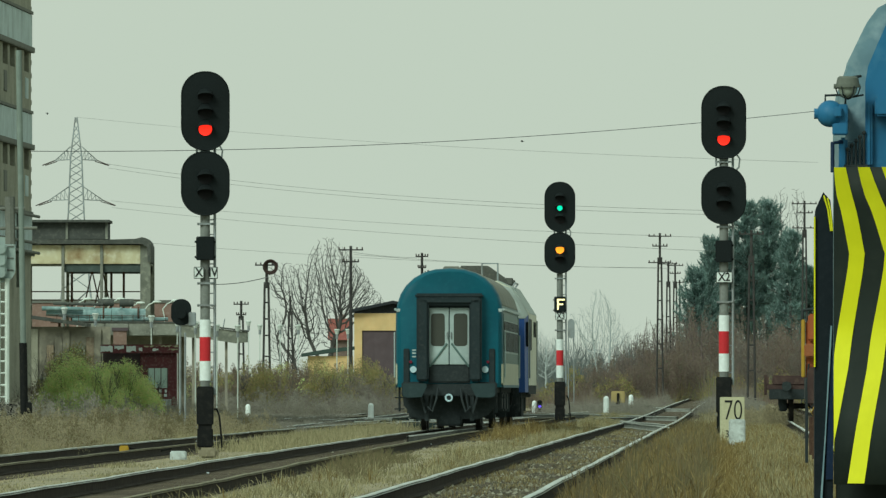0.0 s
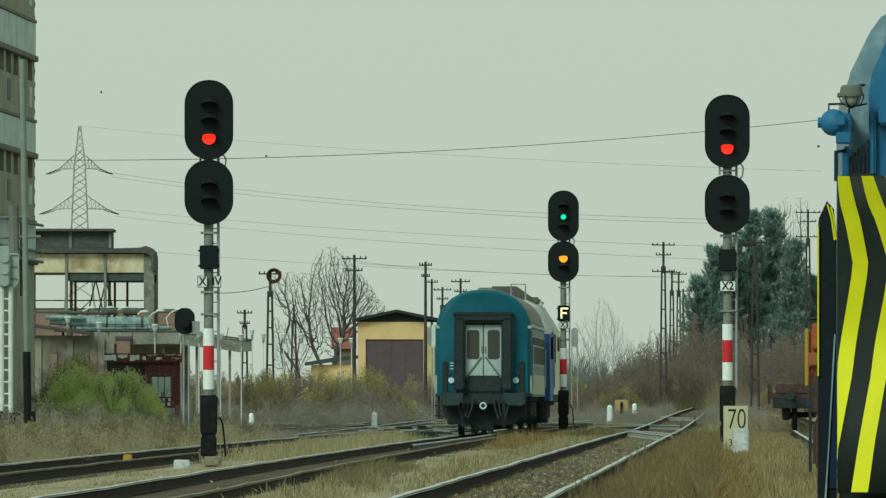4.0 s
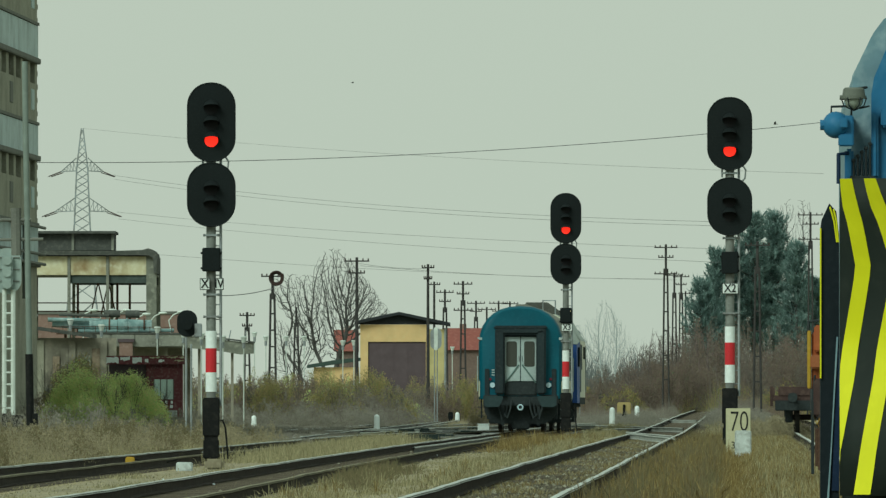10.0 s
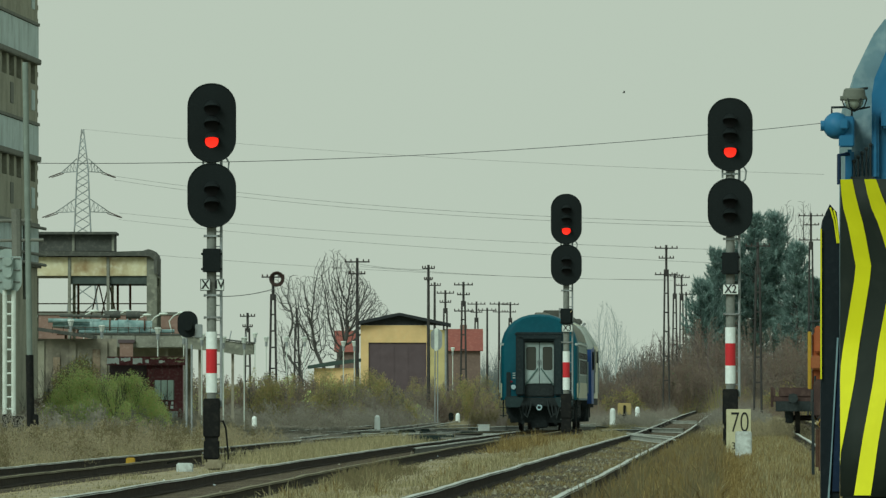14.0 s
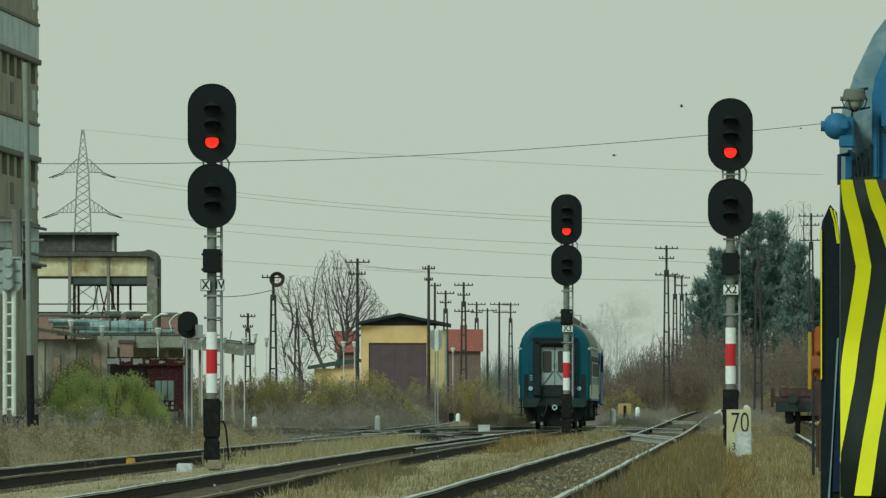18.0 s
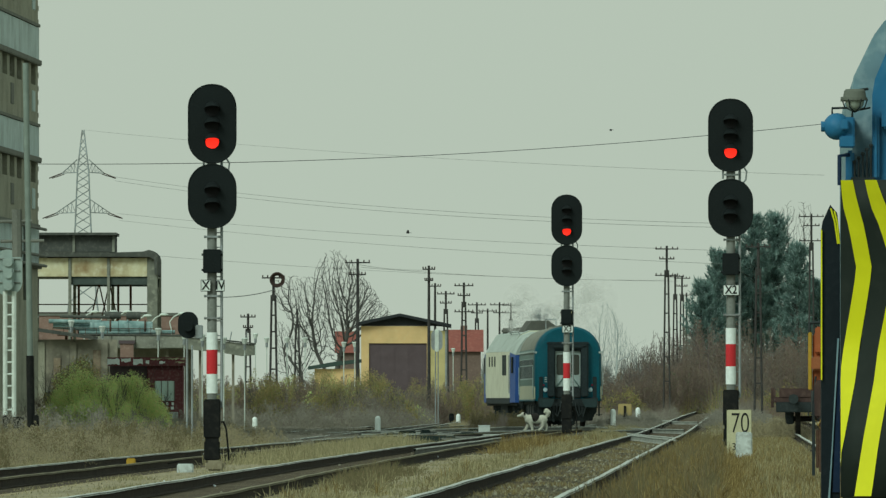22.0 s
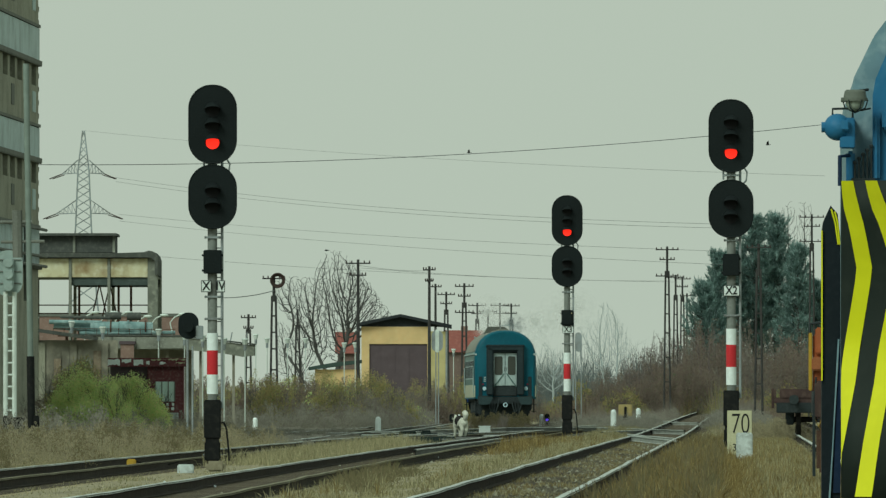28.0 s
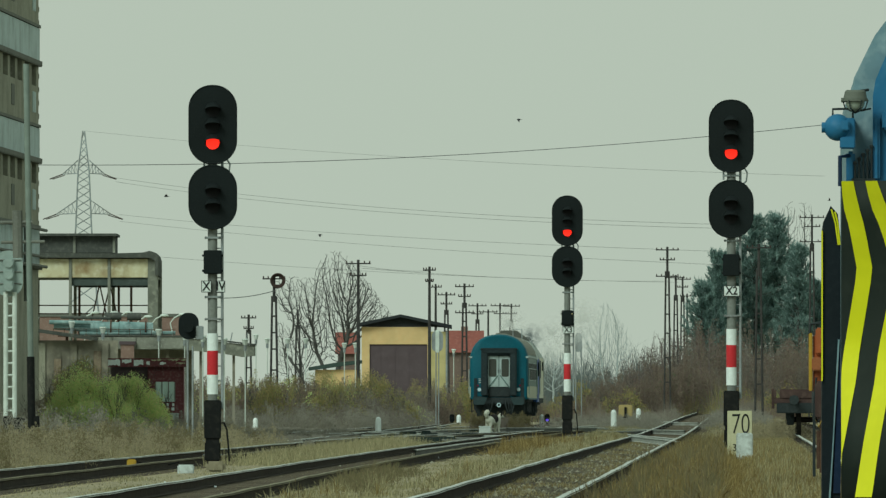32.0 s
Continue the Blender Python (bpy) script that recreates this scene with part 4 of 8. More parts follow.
    part("lamp_hook", rods(((-1.4, 0.7, 3.44), (-1.32, 0.85, 3.46), 0.008)), UNDER, flood)
    bm = bmesh.new()
    for k in range(5):
        x = -1.45 + 0.035 * k
        rod(bm, (x, 0.9, 2.84), (x, 0.9, 3.0 + 0.035 * k), 0.009, 6)
        ball(bm, (x, 0.9, 3.0 + 0.035 * k), 0.018, 8)
    box(bm, -1.48, -1.28, 0.85, 0.95, 2.83, 2.87)
    part("lever_bank", bm, UNDER, p, "row of black control levers")
    part("handrail", tube(bmesh.new(), [(-1.58, 0.7, 2.8), (-1.58, 0.7, 3.05), (-1.5, 0.85, 3.06)], 0.018), DARK_BLUE, p)
    part("side_cabinet", boxes((-1.525, -1.45, 0.9, 1.2, 2.75, 3.1), bevel=0.02), PLOUGH_BLUE, p)
    part("underframe", boxes((-1.35, 1.35, 1.0, 16.0, 0.55, 0.95)), UNDER, p)
    bogie(p, 4.0)
    bogie(p, 13.0)


build_plough()


def build_works_machine():
    y0 = 185.0
    m = thing("works_machine", (float(line_one(y0)), y0, RAIL_H, 0, 0, -1.2), "orange and yellow track works machine parked behind the plough", "track machine")
    part("deck", boxes((-1.42, 1.42, 0.0, 14.0, 0.8, 1.15), bevel=0.03), UNDER, m)
    part("end_beam", boxes((-1.45, 1.45, -0.15, 0.0, 0.75, 1.25), bevel=0.03), WAGON, m)
    part("cab", boxes((-1.25, 1.3, 0.6, 4.0, 1.15, 1.95), bevel=0.06), ORANGE, m, "orange machine cab")
    part("cab_window", boxes((-1.1, -0.2, 0.57, 0.62, 1.5, 1.85)), PANE, m)
    part("corner_post", boxes((-1.53, -1.48, 0.1, 0.2, 1.12, 1.88), bevel=0.01), AMBER, m, "amber corner post")
    part("crane_column", boxes((-1.47, -1.32, 0.15, 0.4, 1.1, 1.86), bevel=0.02), ORANGE, m, "orange crane column")
    part("crane_block", boxes((-1.49, -1.35, 0.0, 0.2, 1.38, 1.56), bevel=0.02), mat("brown_orange_block", (0.3, 0.1, 0.04), 0.7, amount=0.6), m)
    part("top_block", boxes((-1.44, -1.3, 0.0, 0.2, 1.6, 1.95), bevel=0.02), ORANGE, m)
    part("roof_frame", tube(bmesh.new(), [(-1.52, 0.3, 1.7), (-1.51, 0.3, 2.0), (-1.3, 0.3, 2.02), (0.8, 0.3, 2.02)], 0.022), UNDER, m)
    part("mast_rod", rods(((-1.47, 0.1, 0.9), (-1.43, 0.1, 1.3), 0.014)), UNDER, m)
    for k in range(4):
        part("hose", tube(bmesh.new(), [(-1.5 + 0.03 * k, -0.2, 0.82 - 0.05 * k), (-1.43 + 0.03 * k, -0.22, 0.7 - 0.04 * k), (-1.36 + 0.02 * k, -0.2, 0.78)], 0.008), AMBER if k % 2 else UNDER, m)
    part("side_plate", boxes((-1.48, -1.44, -0.12, 0.2, 0.0, 0.95), bevel=0.006), UNDER, m)
    part("red_strut", boxes((-1.43, -1.39, -0.12, 0.0, 0.1, 0.6), bevel=0.006), RUST, m)
    part("ladder", rods(((-1.37, -0.12, 0.05), (-1.37, -0.12, 1.1), 0.02), ((-1.3, -0.12, 0.05), (-1.3, -0.12, 1.1), 0.02), ((-1.37, -0.12, 0.35), (-1.3, -0.12, 0.35), 0.015), ((-1.37, -0.12, 0.7), (-1.3, -0.12, 0.7), 0.015)), RUST, m)
    buffers(m, -0.15, -1)
    bogie(m, 2.5)
    bogie(m, 11.0)


build_works_machine()


def build_flat_wagon():
    y0 = 424.0
    m = thing("flat_wagon", (float(line_one(y0)), y0, RAIL_H, 0, 0, -1.2), "brown low-sided flat wagon on the siding", "railway wagon")
    part("deck", boxes((-1.45, 1.45, 0.0, 14.0, 0.95, 1.12), bevel=0.02), WAGON, m)
    for s in (-1, 1):
        part("side_board", boxes((s * 1.44 - 0.03, s * 1.44 + 0.03, 0.1, 13.9, 1.12, 1.36)), WAGON, m)
        part("sole_bar", boxes((s * 1.05 - 0.06, s * 1.05 + 0.06, 0.0, 14.0, 0.7, 0.96)), UNDER, m)
    part("end_board", boxes((-1.3, 1.3, -0.03, 0.03, 1.12, 1.38)), WAGON, m)
    part("end_beam", boxes((-1.4, 1.4, -0.12, 0.0, 0.66, 0.97), bevel=0.02), UNDER, m)
    part("coupling_hook", boxes((-0.06, 0.06, -0.4, -0.1, 0.7, 0.9), bevel=0.02), UNDER, m)
    for s in (-1, 1):
        for k in range(5):
            part("stake", boxes((s * 1.49 - 0.03, s * 1.49 + 0.03, 0.6 + k * 3, 0.7 + k * 3, 0.8, 1.4)), WAGON, m)
    buffers(m, -0.12, -1, 0.6, 0.12)
    wheelset(m, 2.2)
    wheelset(m, 11.5)
    for y in (2.2, 11.5):
        for s in (-1, 1):
            part("axle_box", boxes((s * 0.97 - 0.12, s * 0.97 + 0.12, y - 0.3, y + 0.3, 0.3, 0.75), bevel=0.03), UNDER, m)


build_flat_wagon()
# ---------------------------------------------------------------- plants
DRY_GRASS = leafy("dry_brown_grass", [(0.09, 0.055, 0.022), (0.22, 0.145, 0.055), (0.34, 0.24, 0.095), (0.135, 0.09, 0.035), (0.46, 0.345, 0.15)])
STRAW = leafy("pale_straw_grass", [(0.42, 0.34, 0.19), (0.31, 0.255, 0.14), (0.19, 0.16, 0.085), (0.55, 0.46, 0.27), (0.16, 0.145, 0.075)])
WEEDS = leafy("grey_brown_weeds", [(0.36, 0.285, 0.18), (0.41, 0.33, 0.2), (0.26, 0.205, 0.14), (0.37, 0.31, 0.2), (0.45, 0.37, 0.23)])
DARK_WEEDS = leafy("dark_weed_stems", [(0.14, 0.108, 0.06), (0.2, 0.15, 0.085), (0.17, 0.15, 0.075), (0.25, 0.19, 0.105)])
GREEN_LEAF = leafy("yellowing_green_leaves", [(0.46, 0.58, 0.21), (0.62, 0.66, 0.24), (0.74, 0.64, 0.27), (0.42, 0.56, 0.21), (0.78, 0.6, 0.3), (0.56, 0.68, 0.28)])
AUTUMN_LEAF = leafy("olive_autumn_leaves", [(0.27, 0.27, 0.1), (0.36, 0.28, 0.11), (0.42, 0.3, 0.13), (0.28, 0.215, 0.12), (0.22, 0.27, 0.1)])
BROWN_LEAF = leafy("brown_scrub_leaves", [(0.19, 0.128, 0.112), (0.235, 0.158, 0.13), (0.27, 0.205, 0.15), (0.155, 0.108, 0.1), (0.215, 0.19, 0.115)])
# greens lifted for distance haze; the last tone paints whitish highlights
PINE_LEAF = leafy("hazed_blue_green_needles", [(0.13, 0.195, 0.17), (0.178, 0.255, 0.225), (0.255, 0.34, 0.305), (0.15, 0.22, 0.193), (0.52, 0.59, 0.56)])
TWIG = leafy("grey_brown_twigs", [(0.21, 0.165, 0.145), (0.25, 0.2, 0.17), (0.17, 0.132, 0.118), (0.22, 0.19, 0.145), (0.28, 0.235, 0.195)])
DEEP_GREEN = leafy("deep_green_leaves", [(0.07, 0.15, 0.065), (0.1, 0.2, 0.085), (0.14, 0.24, 0.1), (0.085, 0.165, 0.08)])
# far woods: the haze of distance is put into this grey-blue
FAR_WOOD = leafy("haze_toned_far_twigs", [(0.15, 0.16, 0.16), (0.2, 0.21, 0.2), (0.12, 0.13, 0.13), (0.24, 0.24, 0.22)])
# weeds in a pale grey that stands in for mist near the ground
MIST_WEED = leafy("mist_toned_weeds", [(0.3, 0.262, 0.222), (0.25, 0.212, 0.185), (0.35, 0.31, 0.25), (0.22, 0.195, 0.155)])
BARK = mat("grey_bark", (0.09, 0.082, 0.075), 0.95, dark=(0.045, 0.04, 0.035), light=(0.13, 0.12, 0.11), fine=8, amount=0.6)
rng = np.random.default_rng(7)


def blade_mesh(name, xs, ys, hs, width, material, lean=0.35, label="", category="", z0=None, structure="stuff", out=None):
    """Bent blades, one island each."""
    n = len(xs)
    zs = ground_z(xs, ys) - 0.03 + (0 if z0 is None else z0)
    a = rng.uniform(0, 2 * np.pi, n)
    w = width * rng.uniform(0.5, 1.3, n)
    lx, ly = np.cos(a) * hs * lean * rng.uniform(0, 1, n), np.sin(a) * hs * lean * rng.uniform(0, 1, n)
    if out is not None:
        lx, ly = lx * 0.4 + out[0], ly * 0.4 + out[1]
    ux = w * 0.5
    v = np.zeros((n, 5, 3))
    v[:, 0] = np.stack([xs - ux, ys, zs], 1)
    v[:, 1] = np.stack([xs + ux, ys, zs], 1)
    v[:, 2] = np.stack([xs + ux * 0.7 + lx * 0.35, ys + ly * 0.35, zs + hs * 0.6], 1)
    v[:, 3] = np.stack([xs - ux * 0.7 + lx * 0.35, ys + ly * 0.35, zs + hs * 0.6], 1)
    v[:, 4] = np.stack([xs + lx, ys + ly, zs + hs], 1)
    b = (np.arange(n) * 5)[:, None]
    faces = [tuple(q) for q in (b + np.array([0, 1, 2, 3])).tolist()] + [tuple(q) for q in (b + np.array([3, 2, 4])).tolist()]
    ob = raw(name, v.reshape(-1, 3).tolist(), faces, material)
    return tagged(ob, label, category, kind=structure)


def leaf_arrays(centres, radii, n, size):
    """Random leaf quads in blobs round the centres."""
    centres, radii = np.array(centres, float), np.array(radii, float)
    k = rng.integers(0, len(centres), n)
    d = rng.normal(size=(n, 3))
    d /= np.linalg.norm(d, axis=1)[:, None]
    p = centres[k] + d * radii[k] * (rng.uniform(0.25, 1.0, n) ** 0.6)[:, None]
    u = rng.normal(size=(n, 3))
    u /= np.linalg.norm(u, axis=1)[:, None]
    w = np.cross(u, rng.normal(size=(n, 3)))
    w /= np.linalg.norm(w, axis=1)[:, None]
    s = (size * rng.uniform(0.5, 1.4, n))[:, None]
    v = np.stack([p - u * s, p - w * s * 0.5, p + u * s, p + w * s * 0.5], 1)
    return v.reshape(-1, 3)


def leaf_part(name, centres, radii, n, size, material, parent):
    v = leaf_arrays(centres, radii, n, size)
    faces = [tuple(q) for q in ((np.arange(n) * 4)[:, None] + np.arange(4)).tolist()]
    return raw(name, v.tolist(), faces, material, parent)


def branch(bm, p, way, length, r, depth, rnd, spread=0.6, lift=0.12, tips=None):
    q = p + way * length
    mid = (p + q) / 2 + Vector((rnd.uniform(-1, 1), rnd.uniform(-1, 1), rnd.uniform(-0.3, 0.6))) * length * 0.07
    n = 7 if r > 0.08 else (5 if r > 0.03 else 3)
    rod(bm, p, mid, r, n, r * 0.85, False)
    rod(bm, mid, q, r * 0.85, n, r * 0.68, False)
    if tips is not None and depth <= 1:
        tips.append(q)
    if depth == 0:
        return
    for k in range(rnd.choice((2, 3, 3)) if depth > 1 else 3):
        d = (way + Vector((rnd.uniform(-1, 1), rnd.uniform(-1, 1), rnd.uniform(-0.5, 0.8))) * spread + Vector((0, 0, lift))).normalized()
        start = p + (q - p) * rnd.uniform(0.55, 1.0)
        branch(bm, start, d, length * rnd.uniform(0.62, 0.85), r * rnd.uniform(0.5, 0.68), depth - 1, rnd, spread, lift, tips)


def bare_tree(x, y, z, stems, crown, n, seed, label, bark=None, step=0.3, fine=0.016):
    """A leafless tree: stems, as rows of points, from which limbs and twigs grow to fill the crown (its centre and radii)."""
    t = thing("bare_tree", (x, y, z), label, "tree")
    r = np.random.default_rng(seed)
    d = r.normal(size=(n, 3))
    d /= np.linalg.norm(d, axis=1)[:, None]
    goal = np.array(crown[0]) + d * np.array(crown[1]) * (r.uniform(0, 1, n) ** 0.42)[:, None] * (0.82 + 0.18 * np.sin(5 * d[:, :1] + 3 * d[:, 2:] + seed))
    nodes, up = [], []
    for stem in stems:
        nodes.append(np.array(stem[0], float))
        up.append(-1)
        for a, b in zip(stem, stem[1:]):
            a, b = np.array(a, float), np.array(b, float)
            k = max(1, int(np.linalg.norm(b - a) / step))
            for q in range(1, k + 1):
                nodes.append(a + (b - a) * q / k + r.normal(0, 0.02, 3))
                up.append(len(nodes) - 2)
    near = np.full(n, 1e9)
    which = np.zeros(n, int)
    alive = np.ones(n, bool)
    fresh = 0
    for grow in range(150):
        for q in range(fresh, len(nodes)):
            dist = np.linalg.norm(goal - nodes[q], axis=1)
            closer = dist < near
            near[closer], which[closer] = dist[closer], q
        fresh = len(nodes)
        alive &= near > step * 1.15
        active = alive & (near < max(2.0, near[alive].min() + 0.3)) if alive.any() else alive
        if not active.any():
            break
        for q in np.unique(which[active]):
            pull = goal[active & (which == q)] - nodes[q]
            way = (pull / np.linalg.norm(pull, axis=1)[:, None]).mean(0)
            if np.linalg.norm(way) < 0.25:
                way = pull[np.argmin(np.linalg.norm(pull, axis=1))]
            way = way / np.linalg.norm(way) + r.normal(0, 0.09, 3)
            if up[q] >= 0:
                way = way + 0.45 * (nodes[q] - nodes[up[q]]) / step
            nodes.append(nodes[q] + way / np.linalg.norm(way) * step)
            up.append(int(q))
    load = np.zeros(len(nodes))
    for q in range(len(nodes) - 1, -1, -1):
        load[q] = max(load[q], fine ** 2.45)
        if up[q] >= 0:
            load[up[q]] += load[q]
    thick = load ** (1 / 2.45)
    for name, lo, hi, sides in (("trunk", 0.05, 9, 8), ("limb_tangle", 0.025, 0.05, 5), ("twig_crown", 0, 0.025, 3)):
        verts, faces = [], []
        for q in range(len(nodes)):
            if up[q] < 0 or not lo <= thick[q] < hi:
                continue
            a, b = nodes[up[q]], nodes[q]
            w = (b - a) / max(np.linalg.norm(b - a), 1e-6)
            u = np.cross(w, (0.3, 1, 0.1))
            u /= np.linalg.norm(u)
            v = np.cross(w, u)
            k = len(verts)
            for c, rad in ((a, min(thick[up[q]], thick[q] * 1.25)), (b, thick[q])):
                for e in range(sides):
                    ang = 2 * math.pi * e / sides
                    verts.append(tuple(c + (u * math.cos(ang) + v * math.sin(ang)) * rad))
            for e in range(sides):
                f = (e + 1) % sides
                faces.append((k + e, k + f, k + sides + f, k + sides + e))
        if faces:
            ob = raw(name, verts, faces, bark or BARK, t, "stuff")
            ob.data.shade_smooth()
    return t


def bush(x, y, z, w, d, h, leaf, n, seed, label, size=0.06, name="bush"):
    """Fine leaves in many small lobes, from the ground up to a ragged top."""
    t = thing(name, (x, y, z), label, "bush", "trackside scrub")
    rnd = random.Random(seed)
    bm = bmesh.new()
    for k in range(max(4, int(w * 2.5))):
        px = rnd.uniform(-0.4, 0.4) * w
        branch(bm, Vector((px, rnd.uniform(-0.3, 0.3) * d, 0)), Vector((rnd.uniform(-0.35, 0.35), rnd.uniform(-0.3, 0.3), 1)).normalized(), h * 0.36, 0.016, 3, rnd, 0.5, 0.25)
    tagged(part("stem_tangle", bm, BARK, t), kind="stuff")
    crest = [(rnd.uniform(-0.5, 0.5), rnd.uniform(0.55, 1.0)) for k in range(max(3, int(w * 2.2)))]
    cs, rs = [], []
    for k in range(int(w * 60)):
        c, top = rnd.choice(crest)
        px = min(max(c + rnd.gauss(0, 0.13), -0.52), 0.52)
        fall = max(0.15, 1 - 2.6 * px * px)
        cs.append((px * w, rnd.uniform(-0.4, 0.4) * d, h * top * fall * rnd.uniform(0.02, 1.0) ** 0.7))
        q = rnd.uniform(0.06, 0.16) * h
        rs.append((q * 1.2, q * 1.2, q * 1.1))
    leaf_part("foliage", cs, rs, n, size, leaf, t)
    return t


def thicket(name, centres, spread, height, blades, width, material, label, deep=1.0, shape=None):
    """Ragged clumps: blades fan out from each centre, each clump with a height of its own."""
    centres = np.array(centres, float)
    k, n = len(centres), len(centres) * blades
    tall = rng.uniform(0, 1, k) ** 1.5 * (height[1] - height[0]) + height[0]
    if shape:
        tall = tall * np.array([shape(x) for x in centres[:, 0]])
    i = np.repeat(np.arange(k), blades)
    dx, dy = rng.normal(0, spread, n), rng.normal(0, spread * deep, n)
    h = tall[i] * rng.uniform(0.35, 1.0, n) * np.exp(-0.5 * (dx / (spread * 1.6)) ** 2)
    x, y = centres[i, 0] + dx * 0.6, centres[i, 1] + dy
    # about half the blades are side twigs that branch off up the stems
    twig = rng.uniform(0, 1, n) < 0.5
    up = np.where(twig, h * rng.uniform(0.1, 0.7, n), 0.0)
    size = np.where(twig, h * rng.uniform(0.15, 0.4, n), h)
    a = rng.uniform(0, 2 * np.pi, n)
    reach = np.where(twig, size * rng.uniform(0.3, 1.6, n), 0.0)
    x = np.where(twig, x + dx * 0.3, x)
    return blade_mesh(name, x, y, size, np.where(twig, width * 1.1, width), material, 0.6, label, "weeds", z0=up, out=(dx * 0.6 + np.cos(a) * reach, dy * 0.1 / deep + np.sin(a) * reach))


def mounds(name, centres, wide, tall, n, size, material, label, structure="stuff", shape=None):
    """Low ragged mounds of small upright leaves: dense at the foot, thinning to a feathery top."""
    vs = []
    for x, y in centres:
        w, h = rng.uniform(*wide), rng.uniform(*tall) * (shape(x) if shape else 1.0)
        k = 9
        cx, ch = rng.uniform(-0.8, 0.8, k) * w, rng.uniform(0.55, 1.0, k) * h
        ch = ch * (1 - 0.5 * (cx / w) ** 2)
        i = rng.integers(0, k, n)
        f = rng.uniform(0, 1, n) ** 0.75
        r = w * 0.34 * (1.15 - f)
        p = np.stack([x + cx[i] + rng.normal(0, 1, n) * r, y + rng.normal(0, w * 0.5, n), f * ch[i] + float(ground_z(np.array([x]), np.array([y]))[0])], 1)
        u = rng.normal(size=(n, 3)) * np.array([0.4, 0.4, 1.0])
        u /= np.linalg.norm(u, axis=1)[:, None]
        q = np.cross(u, rng.normal(size=(n, 3)))
        q /= np.linalg.norm(q, axis=1)[:, None]
        s = (size * rng.uniform(0.5, 1.5, n))[:, None]
        vs.append(np.stack([p - u * s - q * s * 0.35, p - u * s + q * s * 0.35, p + u * s], 1).reshape(-1, 3))
    v = np.concatenate(vs)
    ob = raw(name, v.tolist(), [tuple(c) for c in np.arange(len(v)).reshape(-1, 3).tolist()], material)
    return tagged(ob, label, "bushes", kind=structure)


def build_grass():
    # tall brown grass beside the straight track, in drooping tufts over a short sward
    k = 1500
    q = 118 + 270 * rng.uniform(0, 1, k) ** 1.5
    u = 1.1 + 1.55 * rng.beta(1.4, 1.5, k)
    for lo, hi, material, share in ((0.14, 0.5, DRY_GRASS, 0.0), (0.1, 0.42, STRAW, 0.82), (0.2, 0.62, DARK_WEEDS, 0.55)):
        pick = (rng.uniform(0, 1, k) > share)
        pick &= u < 2.35
        thicket("tall_grass", list(zip(line_two(q[pick]) + u[pick], q[pick])), 0.1, (lo, hi), 34, 0.009, material, "tall brown dry grass along the track", 5.0)
    n = 26000
    y = 118 + 260 * rng.uniform(0, 1, n) ** 1.5
    u = 1.02 + 1.8 * rng.uniform(0, 1, n)
    blade_mesh("short_grass", line_two(y) + u, y, rng.uniform(0.05, 0.2, n), 0.01, DRY_GRASS, 0.8, "short brown grass under the tall tufts", "grass")
    n = 22000
    y = 125 + 320 * rng.uniform(0, 1, n) ** 1.4
    u = rng.uniform(2.6, 4.0, n)
    h = rng.uniform(0.04, 0.2, n)
    for k, material in enumerate((STRAW, DRY_GRASS)):
        blade_mesh("short_grass", line_two(y[k::2]) + u[k::2], y[k::2], h[k::2], 0.009, material, 0.8, "short dry grass on the stony verge", "grass")
    # straw between the two used tracks, in tufts with bare earth between
    n = 26000
    y = 122 + 370 * rng.uniform(0, 1, n) ** 1.3
    a, b = line_four(y) + 1.15, line_two(y) - 1.05
    f = rng.uniform(0, 1, n)
    x = a + (b - a) * f
    tuft = np.array([noise.noise((p * 0.9, q * 0.09, 0)) for p, q in zip(x, y)])
    keep = tuft + rng.normal(0, 0.14, n) > 0.04
    bare = np.where((f < 0.45) & (y > 225) & (y < 410), 0.35, 1.0)
    h = (0.04 + 0.15 * rng.uniform(0, 1, n) * np.clip(tuft + 0.35, 0, 1)) * bare
    blade_mesh("straw_grass", x[keep], y[keep], h[keep], 0.011, STRAW, 0.8, "pale straw-coloured grass in uneven patches", "grass")
    k = 700
    y = 130 + 330 * rng.uniform(0, 1, k) ** 1.2
    f = rng.uniform(0, 1, k)
    x = line_four(y) + 1.3 + (line_two(y) - 1.3 - line_four(y) - 1.3) * f
    tuft = np.array([noise.noise((p * 0.9, q * 0.09, 0)) for p, q in zip(x, y)])
    keep = (tuft > -0.05) & ~((f < 0.5) & (y > 225) & (y < 410))
    x, y = x[keep], y[keep]
    thicket("straw_grass", list(zip(x, y)), 0.09, (0.08, 0.34), 30, 0.01, STRAW, "straw-coloured grass tufts", 4.0)
    thicket("straw_grass", list(zip(x[::3] + 0.15, y[::3] + 1)), 0.08, (0.08, 0.36), 26, 0.009, DRY_GRASS, "brown grass tufts among the straw", 4.0)
    thicket("straw_grass", list(zip(x[::5] - 0.2, y[::5] + 2)), 0.08, (0.1, 0.4), 22, 0.008, DARK_WEEDS, "dark weed stalks among the straw", 4.0)
    thicket("dark_weeds", [(float(line_four(q)) + rng.uniform(1.15, 2.0), q) for q in rng.uniform(188, 236, 30)], 0.16, (0.15, 0.42), 100, 0.009, DARK_WEEDS, "dark dead weed clumps beside the track", 3.0)
    thicket("dark_weeds", [(float(line_four(q)) + rng.uniform(1.2, 2.6), q) for q in rng.uniform(330, 440, 40)], 0.2, (0.25, 0.6), 70, 0.012, DRY_GRASS, "brown dry grass clumps beyond the signal", 4.0)
    # sparse straw between the left tracks
    n = 30000
    y = 170 + 330 * rng.uniform(0, 1, n)
    a, b = line_five(y) + 1.1, line_four(y) - 1.1
